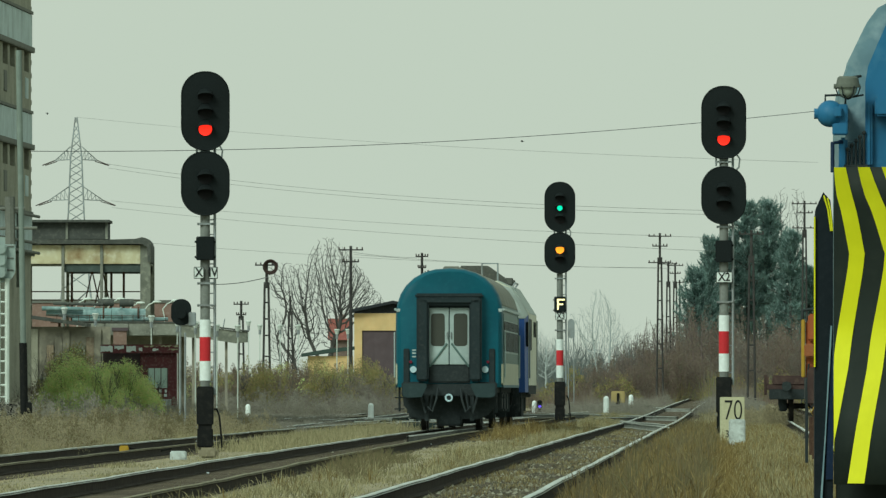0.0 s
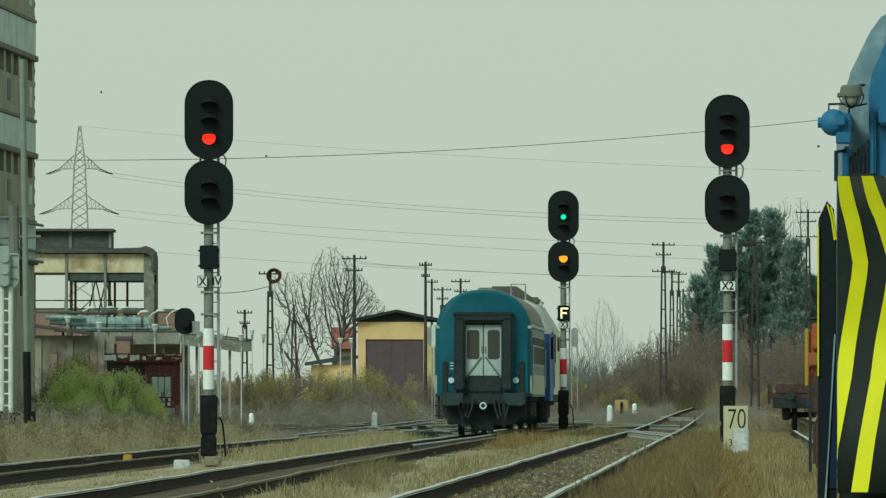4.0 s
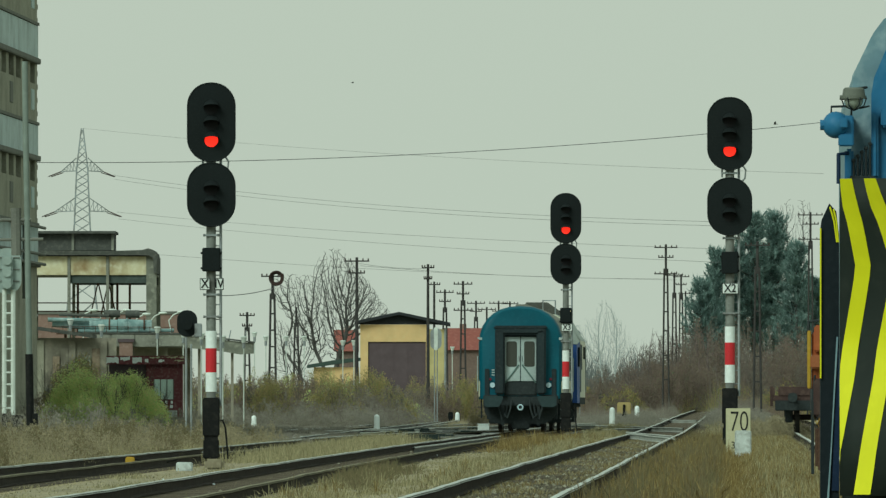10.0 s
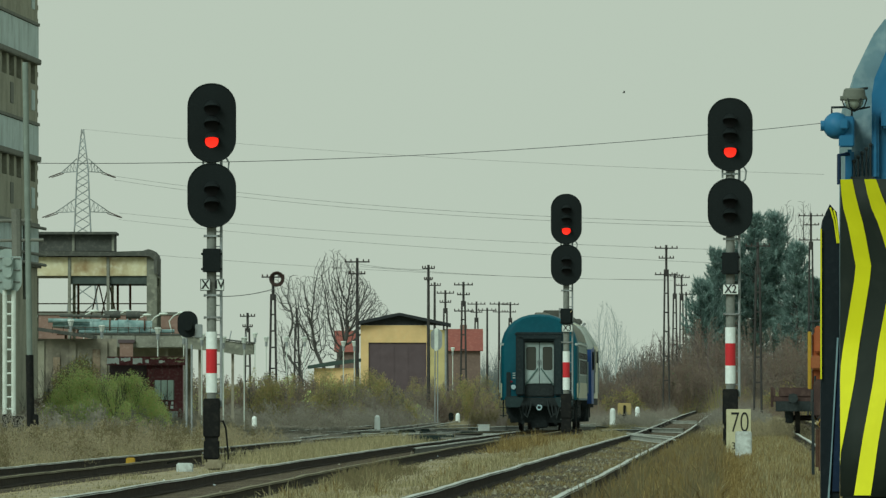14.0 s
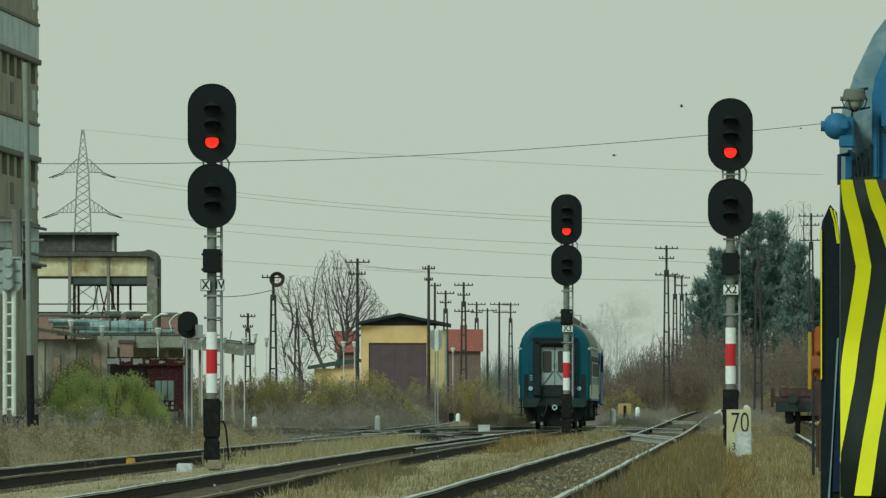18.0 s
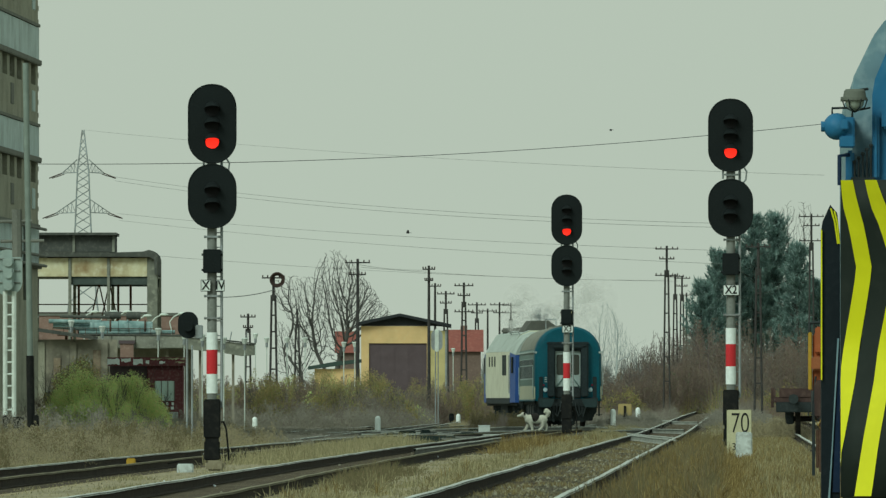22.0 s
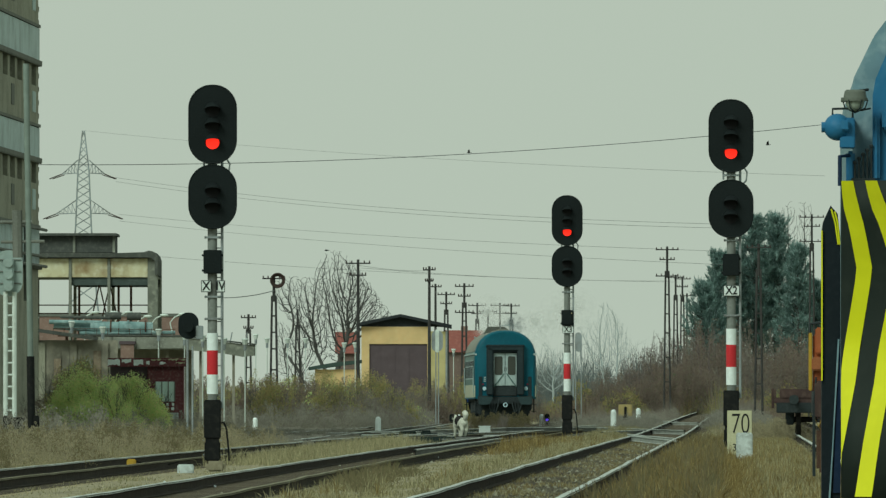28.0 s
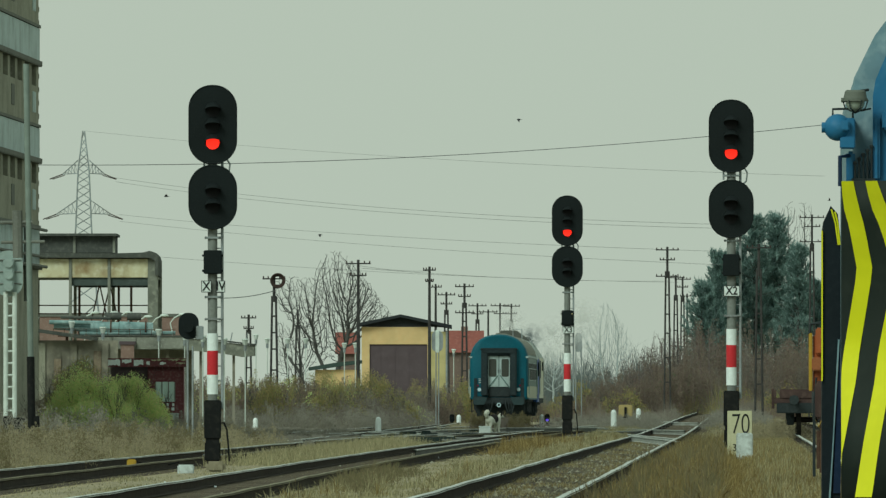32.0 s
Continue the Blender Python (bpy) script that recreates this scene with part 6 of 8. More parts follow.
def build_tower():
    t = thing("factory_building", (-16.651, 581.4, -0.17, 0, 0, -1.72), "grimy multi-storey factory with white panel bands and broken windows", "building")
    long = 120.0
    part("core", boxes((-14, -0.42, -long, -0.3, 0, 26)), ROOM_SHADE, t)
    top = 0
    for z0, z1, kind in ((0, 6.85, "brick"), (6.85, 8.45, "panel"), (8.45, 11.25, "open"), (11.25, 12.6, "panel"), (12.6, 15.25, "open"), (15.25, 16.7, "panel"), (16.7, 19.4, "open"), (19.4, 20.8, "panel"), (20.8, 23.6, "open"), (23.6, 26.2, "panel")):
        if kind == "panel":
            wall = None
            for k in range(20):
                y1 = -k * 6.0
                part("wall_panel", boxes((-0.4, 0.05, y1 - 5.96, y1, z0 + 0.1, z1), bevel=0.01), PANEL_WHITE, t)
            part("ledge", boxes((-0.4, 0.16, -long, 0.05, z0 - 0.08, z0 + 0.1)), LEDGE, t)
        elif kind == "brick":
            part("wall", boxes((-0.4, 0.0, -long, 0, z0, z1)), BRICK_GREY, t, "sooty brick ground floor wall")
        else:
            sill = z1 - 0.95
            part("wall", boxes((-0.4, 0.0, -long, 0, z0 + 0.1, sill)), BRICK_GREY, t, "sooty brick storey wall")
            part("ledge", boxes((-0.4, 0.14, -long, 0.04, z1 - 0.12, z1 + 0.02), (-0.4, 0.1, -long, 0.04, z0 + 0.02, z0 + 0.14)), LEDGE, t)
            for k in range(25):
                y1 = -k * 4.8
                part("pier", boxes((-0.4, 0.0, y1 - 1.6, y1, sill, z1 - 0.12)), BRICK_GREY, t)
                win = part("window", boxes((-0.3, -0.26, y1 - 4.78, y1 - 1.62, sill, z1 - 0.14)), ROOM_SHADE, t)
                part("mullion", boxes((-0.25, -0.2, y1 - 3.3, y1 - 3.1, sill, z1 - 0.14)), BRICK_GREY, win)
                if (k * 7) % 3 == 0:
                    part("patched_opening", boxes((-0.2, 0.03, y1 - 4.2, y1 - 2.2, sill - 1.1, sill - 0.25), bevel=0.02), LEDGE if k % 2 else PANEL_WHITE, t)
    bm = bmesh.new()
    for z in (8.4, 7.3, 6.9):
        rod(bm, (0.3, -40, z), (0.3, 0.4, z), 0.07, 6)
    rod(bm, (0.3, -13, 5.4), (0.3, -13, 8.6), 0.13, 6)
    part("pipes", bm, LEDGE, t, "dark pipes along the wall")
    bm = bmesh.new()
    for k in range(30):
        box(bm, -0.3, 0.02, -0.02, 0.1 + 0.05 * ((k * 5) % 3), 8.6 + k * 0.55, 8.8 + k * 0.55)
    part("broken_edge", bm, BRICK_GREY, t)


build_tower()

# ---------------------------------------------------------------- the concrete loading gantry
FASCIA = mat("stained_cream_concrete", (0.58, 0.5, 0.32), 0.9, dark=(0.26, 0.16, 0.075), light=(0.72, 0.66, 0.5), fine=2.5, coarse=1.1, amount=1.0)
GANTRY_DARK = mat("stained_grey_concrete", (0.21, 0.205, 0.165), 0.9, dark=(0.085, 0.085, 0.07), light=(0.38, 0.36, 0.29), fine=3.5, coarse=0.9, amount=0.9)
ROOF_DARK = mat("dark_tar_roofing", (0.085, 0.085, 0.075), 0.9, light=(0.19, 0.18, 0.15), fine=5, amount=0.6)
BRICK_RED = mat("faded_red_brick", (0.25, 0.155, 0.125), 0.9, dark=(0.17, 0.105, 0.085), light=(0.34, 0.25, 0.21), fine=6, amount=0.6)
TEAL_PIPE = mat("faded_teal_pipe", (0.22, 0.31, 0.3), 0.8, dark=(0.09, 0.14, 0.14), light=(0.4, 0.47, 0.45), fine=2.5, coarse=1.2, amount=0.95)
RED_METAL = mat("dark_red_painted_metal", (0.15, 0.045, 0.05), 0.65, dark=(0.09, 0.03, 0.034), light=(0.34, 0.24, 0.22), fine=9, coarse=1.5, amount=0.5)
OCHRE = mat("ochre_plaster", (0.7, 0.46, 0.22), 0.9, dark=(0.46, 0.33, 0.16), light=(0.68, 0.52, 0.27), fine=3, coarse=0.7, amount=0.6)
MAROON = mat("maroon_steel_door", (0.1, 0.072, 0.078), 0.8, dark=(0.075, 0.05, 0.055), fine=2, amount=0.5)
TILE_RED = mat("red_tile_roof", (0.25, 0.078, 0.062), 0.85, dark=(0.2, 0.065, 0.055), light=(0.36, 0.15, 0.12), fine=4, amount=0.6)
SIGN_CREAM = mat("cream_sign_paint", (0.5, 0.45, 0.29), 0.7, dark=(0.34, 0.3, 0.19), amount=0.5)
WHITEWASH = mat("flaking_whitewash", (0.52, 0.53, 0.5), 0.85, dark=(0.2, 0.19, 0.17), light=(0.66, 0.67, 0.64), fine=14, coarse=5, amount=0.85)
LAMP_POST = mat("pale_lamp_post_paint", (0.62, 0.63, 0.57), 0.6, dark=(0.3, 0.29, 0.24), fine=6, amount=0.5)
POLE_WOOD = mat("tarred_pole_wood", (0.05, 0.045, 0.043), 0.9, light=(0.1, 0.092, 0.085), fine=6, amount=0.6)


def build_gantry():
    g = thing("loading_gantry", (-13.622, 675.7, -0.17), "derelict concrete loading gantry with stained cream parapet", "industrial structure")
    w = 9.5
    part("roof", prism(bmesh.new(), [(-w, 8.5), (-2.0, 8.46), (-0.7, 8.5), (-0.42, 8.58), (-0.2, 8.52), (-0.06, 8.36), (0, 8.1), (-0.02, 7.4), (-0.14, 7.4), (-0.16, 8.1), (-0.4, 8.25), (-w, 8.25)], -0.4, 9.0), ROOF_DARK, g)
    monitor = part("roof_monitor", boxes((-w, -2.1, 1.0, 7.0, 8.5, 9.3)), ROOF_DARK, g)
    for k in range(4):
        part("monitor_post", boxes((-7.9 + 1.9 * k, -7.78 + 1.9 * k, 0.92, 1.0, 8.5, 9.3)), GANTRY_DARK, monitor)
    part("monitor_roof", boxes((-w, -2.0, 0.6, 7.4, 9.3, 9.42)), ROOF_DARK, g)
    for k, (a, b) in enumerate(((-0.5, 0.0), (-2.42, -2.28), (-4.27, -4.13), (-6.07, -5.93), (-7.87, -7.73))):
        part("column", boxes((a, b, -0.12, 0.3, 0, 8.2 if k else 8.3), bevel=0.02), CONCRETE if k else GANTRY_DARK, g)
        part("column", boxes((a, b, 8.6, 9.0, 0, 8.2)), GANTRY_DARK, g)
    for a, b in ((-2.28, -0.5), (-4.13, -2.42), (-5.93, -4.27), (-7.73, -6.07)):
        part("fascia_panel", boxes((a, b, -0.05, 0.2, 7.3, 8.2), bevel=0.01), FASCIA, g, "rust-stained cream parapet panel")
    under_beam = mat("dark_green_grey_beam", (0.07, 0.085, 0.078), 0.9, dark=(0.04, 0.045, 0.04), fine=4, amount=0.7)
    part("beam", boxes((-4.13, -0.5, 0.05, 0.35, 6.92, 7.29)), under_beam, g, "dark beam under the parapet")
    part("beam", boxes((-4.13, -0.1, 8.6, 9.0, 6.9, 7.28)), under_beam, g)
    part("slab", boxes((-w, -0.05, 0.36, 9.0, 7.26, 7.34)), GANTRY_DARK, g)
    bm = bmesh.new()
    for z in (6.0, 5.6):
        rod(bm, (-w, 4, z), (-0.3, 4, z), 0.03, 5)
    for x in (-3.9, -2.0, -1.4):
        rod(bm, (x, 5, 4.5), (x, 5, 7.1), 0.06, 6)
    for x in (-3.4, -2.9):
        rod(bm, (x, 4, 4.8), (x + 0.5, 4, 7.0), 0.035, 5)
        rod(bm, (x + 1.0, 4, 4.8), (x + 0.5, 4, 7.0), 0.035, 5)
    part("railing", bm, RUST, g)


build_gantry()


def build_yard():
    b = thing("brick_store", (-12.611, 704.2, -0.17), "faded red brick store with a flat roof", "building")
    part("wall", boxes((-9.0, 0, 0, 8, 0, 5.6)), BRICK_RED, b)
    part("parapet", boxes((-9.05, 0.05, -0.05, 8.05, 5.6, 5.75)), LEDGE, b)
    # long sheds with dark eaves
    # board colour lightened to stand in for haze over the far sheds
    murk = mat("hazed_sooty_boards", (0.24, 0.21, 0.165), 0.95, dark=(0.12, 0.105, 0.08), light=(0.38, 0.33, 0.25), fine=2.2, coarse=1.2, amount=0.9)
    s = thing("goods_shed", (-15.220, 609.8, -0.17), "dark open goods shed under a low sheet roof", "building")
    part("roof", prism(bmesh.new(), [(-6.5, 4.95), (-6.5, 5.1), (0.2, 4.15), (0.2, 4.0)], -1.5, 6), ROOF_DARK, s)
    rusty = mat("rust_streaked_sheet", (0.27, 0.2, 0.14), 0.9, dark=(0.13, 0.095, 0.07), light=(0.36, 0.3, 0.22), fine=5, coarse=2, amount=0.8)
    part("wall", boxes((-6.4, 1.2, -0.7, -0.4, 0, 4.0)), murk, s, "sooty brown board wall")
    for k in range(22):
        tall = 3.9 - 0.35 * ((k * 7) % 4) - (1.0 if k % 9 == 4 else 0)
        part("board", boxes((-6.3 + 0.34 * k, -6.0 + 0.34 * k + 0.03 * (k % 2), -0.78 - 0.02 * (k % 3), -0.7, 0, tall), bevel=0.01), (murk, BRICK_GREY, rusty, murk, GANTRY_DARK)[(k * 3) % 5], s)
    c = thing("platform_canopy", (-8.564, 641.0, -0.17), "stained concrete platform canopy on slim posts", "canopy")
    part("roof_slab", prism(bmesh.new(), [(-7.5, 4.32), (-3.2, 4.28), (0, 3.9), (0, 3.45), (-0.6, 3.4), (-1.5, 3.55), (-3.2, 3.72), (-7.5, 3.72)], 0, 4), GANTRY_DARK, c, "stained grey canopy slab")
    for k in range(4):
        part("fascia", boxes((-7.5 + k * 1.08, -6.45 + k * 1.08, -0.06, 0.0, 3.74 + 0.02 * (k % 2), 4.3), bevel=0.01), CONCRETE, c, "stained concrete fascia")
    part("edge_strip", prism(bmesh.new(), [(-7.6, 4.34), (-3.2, 4.3), (0.05, 3.92), (0.05, 3.98), (-3.2, 4.37), (-7.6, 4.4)], -0.1, 4), ROOF_DARK, c)
    for k in range(5):
        part("post", boxes((-7.0 + 1.5 * k, -6.88 + 1.5 * k, 0.5, 0.62, 0, 3.7)), murk, c)
    part("back_wall", boxes((-7.6, -2.9, 3.0, 3.2, 0, 3.8)), murk, c, "dark back wall under the canopy")
    for k in range(3):
        part("strut", rods(((-1.8 + 0.7 * k, 0.2, 4.0), (-1.7 + 0.7 * k, 0.2, 4.5), 0.025)), STEEL, c)
    pier = part("brick_pier", boxes((-6.05, -5.45, -0.3, 0.0, 3.3, 3.95)), BRICK_RED, c, "short brick pier on the canopy edge")
    part("pier_cap", boxes((-6.12, -5.38, -0.36, 0.02, 3.95, 4.1)), MAROON, pier)
    p = thing("teal_pipeline", (-17.896, 649.4, -0.17), "faded teal pipeline with valves on a rack", "pipeline")
    part("duct", rods(((1.7, 0, 4.75), (3.0, 0, 4.72), 0.3), ((3.0, 0, 4.72), (4.55, 0.1, 4.66), 0.34), n=16), TEAL_PIPE, p, "thick faded teal duct", True)
    part("pipe", rods(((0, 0.2, 4.85), (1.75, 0.2, 4.72), 0.17), n=12), TEAL_PIPE, p, smooth=True)
    part("pipe", rods(((0.3, 0.6, 5.25), (2.6, 0.6, 5.2), 0.07), n=8), ROOF_DARK, p, smooth=True)
    part("tank", rods(((2.35, 0.8, 5.3), (3.1, 0.8, 5.3), 0.17), n=14), ROOF_DARK, p, "dark tank behind the duct", True)
    part("tank", rods(((3.35, 0.9, 5.28), (4.0, 0.9, 5.28), 0.18), n=14), ROOF_DARK, p, "dark tank behind the duct", True)
    part("pipe", rods(((-0.2, -0.1, 5.02), (2.2, -0.1, 4.98), 0.1), n=10), TEAL_PIPE, p, smooth=True)
    part("pipe", rods(((1.2, -0.2, 4.5), (5.6, -0.2, 4.52), 0.09), n=10), TEAL_PIPE, p, smooth=True)
    for k in range(4):
        part("collar", rods(((1.8 + 0.8 * k, 0.02, 4.73), (1.86 + 0.8 * k, 0.02, 4.73), 0.365), n=16), RUST if k % 2 else TEAL_PIPE, p)
    part("walkway", boxes((0.2, 5.8, -0.4, 0.4, 4.34, 4.4)), RUST, p)
    for k in range(3):
        part("rack_post", rods(((0.6 + 2.2 * k, 0.2, 0), (0.6 + 2.2 * k, 0.2, 4.36), 0.06)), RUST, p)
    bm = bmesh.new()
    for k in range(12):
        rod(bm, (0.5 * k, -0.4, 4.4), (0.5 * k, -0.4, 4.72), 0.014, 5)
    rod(bm, (0, -0.4, 4.72), (5.6, -0.4, 4.66), 0.014, 5)
    part("railing", bm, RUST, p)
    k = thing("red_kiosk", (-10.432, 568.2, -0.17), "dark red metal kiosk with peeling white fascia", "kiosk")
    part("wall", boxes((-1.45, 0, 0.1, 2.5, 0, 2.75)), RED_METAL, k)
    part("side_wall", boxes((-2.95, -1.45, 0.3, 2.5, 0, 2.75)), MAROON, k)
    part("fascia", boxes((-3.05, 0.1, -0.15, 0.1, 2.75, 3.1), bevel=0.01), RED_METAL, k, "red fascia with peeling white paint")
    rnd = random.Random(3)
    for a, b, lo, hi, pale in ((-3.04, -2.55, 2.77, 3.06, 1), (-2.48, -2.1, 2.88, 3.08, 1), (-2.0, -1.62, 2.78, 3.07, 1), (-1.5, -1.36, 2.8, 3.0, 1), (-1.3, 0.08, 2.98, 3.09, 0), (-0.95, -0.72, 2.8, 2.96, 1), (-0.3, 0.06, 2.84, 2.96, 0)):
        n = max(4, int((b - a) / 0.07))
        top = [(a + (b - a) * q / n, hi - rnd.uniform(0, 0.05)) for q in range(n + 1)]
        low = [(a + (b - a) * q / n, lo + rnd.uniform(0, 0.08)) for q in range(n, -1, -1)]
        part("peeling_patch", prism(bmesh.new(), top + low, -0.156, -0.145), WHITE_PAINT if pale else SIGN_CREAM, k)
    part("door", boxes((-1.4, -0.1, 0.02, 0.1, 0.3, 2.6)), RED_METAL, k, "dark red door")
    win = part("window", boxes((-1.15, -0.35, -0.02, 0.03, 1.35, 2.15)), mat("milky_green_glass", (0.55, 0.64, 0.57), 0.3, amount=0.4, bump=0), k, "milky window with dark bars")
    for q in range(4):
        part("window_bar", boxes((-1.15 + q * 0.26, -1.11 + q * 0.26, -0.04, -0.02, 1.35, 2.15)), LEDGE, win)
    part("lower_panel", boxes((-1.2, -0.2, -0.03, 0.02, 0.62, 0.9)), WHITEWASH, k)
    for q in range(8):
        part("writing_bar", boxes((-1.15 + (q % 4) * 0.22 + 0.03 * (q // 4), -1.03 + (q % 4) * 0.22, -0.05, -0.03, 1.0 + 0.17 * (q // 4), 1.12 + 0.17 * (q // 4))), WHITE_PAINT, k)
    part("bench", boxes((-1.0, -0.1, -0.5, -0.2, 0.35, 0.62), bevel=0.03), CONCRETE, k)


build_yard()


def lamp_post(x, y, h, kind):
    l = thing("platform_lamp", (x, y, -0.17), "slim pale lamp post with a glass lantern" if kind else "curved street lamp with a white head", "street lamp", "platform lamps")
    part("post", rods(((0, 0, 0), (0, 0, h), 0.027), n=8), LAMP_POST, l, smooth=True)
    if kind:
        bm = bmesh.new()
        rod(bm, (0, 0, h), (0, 0, h + 0.22), 0.08, 8, 0.14)
        rod(bm, (0, 0, h + 0.22), (0, 0, h + 0.28), 0.16, 8, 0.12)
        part("lantern", bm, LAMP_POST, l, "pale square lantern")
        part("collar", rods(((0, 0, h - 0.25), (0, 0, h), 0.07), n=8), STEEL, l)
    else:
        part("arm", tube(bmesh.new(), [(0, 0, h - 0.1), (-0.1, 0, h + 0.35), (0.1, 0, h + 0.6), (0.35, 0, h + 0.72)], 0.03), LAMP_POST, l)
        part("lamp_head", ball(bmesh.new(), (0.5, 0, h + 0.75), 0.21, 12, (1, 0.5, 0.32)), LAMP_POST, l, smooth=True)


for x, h in ((63, 552), (127, 560), (182, 570), (281, 574), (327, 582), (359, 585), (397, 590), (434, 591)):
    lamp_post((x - 784) / 41, 609.8, 1.1 + (714 - h) / 41 - 0.3, True)
for x, h in ((150, 575), (183, 575), (208, 575), (243, 582), (272, 580), (305, 578)):
    lamp_post((x - 784) / 38, 657.9, 1.1 + (714 - h) / 38, False)
for x, h in ((453, 585), (473, 592), (509, 592), (541, 592), (609.5, 600), (629, 600)):
    lamp_post((x - 784) / 33, 757.6, 1.1 + (714 - h) / 33 - 0.3, True)
lamp_post(0.73, 961.5, 4.7, True)

# ---------------------------------------------------------------- the ochre shed, red-roofed houses


def build_shed():
    s = thing("ochre_shed", (-5.143, 892.9, -0.1), "ochre plastered garage with a big maroon door", "building")
    w, d = -0.786 - -5.143, 9.0
    bm = bmesh.new()
    for a, b in ((0, 0.5), (w - 0.2, w)):
        box(bm, a, b, 0, 0.3, 0, 4.948)
    box(bm, 0, w, 0, 0.3, 4.95, 6.04)
    part("wall", bm, OCHRE, s, "ochre gable wall")
    part("wall", boxes((w - 0.3, w, 0.3, d, 0, 6.0)), OCHRE, s)
    part("wall", boxes((0, 0.3, 0.3, d, 0, 6.0), (0, w, d - 0.3, d, 0, 6.0)), OCHRE, s)
    door = part("door", boxes((0.5, w - 0.2, 0.1, 0.2, 0.0, 4.95)), MAROON, s, "maroon sliding steel door")
    for k in range(3):
        part("door_rib", boxes((1.2 + k * 0.9, 1.23 + k * 0.9, 0.085, 0.1, 0.1, 4.85)), MAROON, door)
    bm = bmesh.new()
    prism(bm, [(-0.35, 6.06), (2.46, 6.66), (w + 1.35, 5.95), (w + 1.35, 6.16), (2.46, 6.84), (-0.35, 6.26)], -0.5, d + 0.4)
    prism(bm, [(0.0, 6.045), (0.0, 6.13), (2.46, 6.65), (w + 0.95, 6.04), (w + 0.95, 6.0), (w + 0.2, 6.045)], 0.02, 0.3)
    part("roof", bm, mat("black_tar_felt", (0.03, 0.032, 0.035), 0.9, light=(0.07, 0.07, 0.07), amount=0.5), s, "dark tar roof with deep eaves")
    # added box for the shed's side wall, side light put into its tone
    part("side_wall_stand_in", boxes((w, w + 0.95, 0.05, d, 0, 5.75)), mat("side_lit_plaster", (0.52, 0.42, 0.2), 0.9, amount=0.5), s)
    part("downpipe", rods(((w + 1.02, 0.0, 0), (w + 1.02, 0.0, 5.8), 0.07)), STEEL, s)
    low = thing("lean_to_shed", (-8.140, 877.2, -0.1), "low lean-to shed with a dark mossy roof", "shed")
    part("wall", boxes((0.2, 3.0, 0.1, 4, 0, 3.3)), OCHRE, low)
    part("roof", prism(bmesh.new(), [(-0.2, 3.25), (3.1, 3.7), (3.1, 3.9), (1.5, 3.75), (-0.2, 3.45)], -0.3, 4.3), mat("mossy_roof", (0.05, 0.07, 0.06), 0.9, amount=0.6), low)
    MURKY_BRICK = mat("dark_weathered_brick", (0.17, 0.115, 0.095), 0.9, dark=(0.11, 0.075, 0.065), light=(0.25, 0.18, 0.15), fine=6, amount=0.6)
    for x0, x1, y0, y1, sc in ((598, 632, 588, 640, 24), (792, 852, 585, 640, 24.5)):
        h = thing("red_roofed_house", ((x0 - 784) / sc, 25000 / sc, 0), "small house with a bright red tiled roof", "house")
        wd = (x1 - x0) / sc
        zt = 1.12 + (714 - y0) / sc
        part("wall", boxes((0, wd, 0, 7, 0, zt - 1.5)), MURKY_BRICK, h)
        part("roof", prism(bmesh.new(), [(-0.3, zt - 1.6), (3.2, zt), (3.8, zt), (7.3, zt - 1.6)], -0.2, wd + 0.2, "x"), TILE_RED, h, "red tiled roof")
        part("chimney", boxes((wd * 0.4, wd * 0.4 + 0.5, 3, 3.5, zt - 0.6, zt + 0.3)), BRICK_RED, h)


build_shed()

# ---------------------------------------------------------------- poles, pylon, wires
INSULATOR = mat("brown_insulator", (0.05, 0.03, 0.025), 0.4, amount=0.3)


def line_pole(x, y, h, arms, double=False, coil=False, wide=1.3):
    p = thing("telegraph_pole", (x, y, 0), "paired dark timber line pole with cross-arms" if double else "dark tarred telegraph pole with cross-arms", "utility pole", "line poles")
    if double:
        for s in (-0.16, 0.16):
            part("pole", rods(((s * 1.3, 0, -0.2), (s * 0.6, 0, h * 0.86), 0.06), n=8), POLE_WOOD, p)
        part("pole_top", rods(((0, 0, h * 0.82), (0, 0, h), 0.075), n=9), POLE_WOOD, p)
        part("spacer", boxes(*[(-0.16, 0.16, -0.05, 0.05, h * f, h * f + 0.08) for f in (0.22, 0.36, 0.5, 0.61, 0.72)]), POLE_WOOD, p)
    else:
        bm = bmesh.new()
        rod(bm, (0, 0, -0.2), (0, 0, h), 0.11, 9, 0.07)
        part("pole", bm, POLE_WOOD, p)
    for k in range(arms):
        z = h - 0.2 - (0.62 * k if k < 2 else 0.55 + 1.1 * (k - 1))
        half = wide / 2 * (0.66 if k == 1 else 1.0)
        a = part("cross_arm", boxes((-half, half, -0.16, -0.08, z - 0.035, z + 0.035)), POLE_WOOD, p)
        for q in (-0.92, -0.5, 0.5, 0.92):
            part("insulator", rods(((q * half, -0.12, z + 0.03), (q * half, -0.12, z + 0.14), 0.035), n=6), INSULATOR, a)
    if coil:
        for k, r in enumerate((0.26, 0.32, 0.36)):
            ring = [(0.2 + r * math.cos(2 * math.pi * i / 18), -0.2 - 0.05 * k, h - 0.3 + r * math.sin(2 * math.pi * i / 18)) for i in range(19)]
            part("cable_coil", tube(bmesh.new(), ring, 0.045), INSULATOR, p, "turn of black cable")
    return p


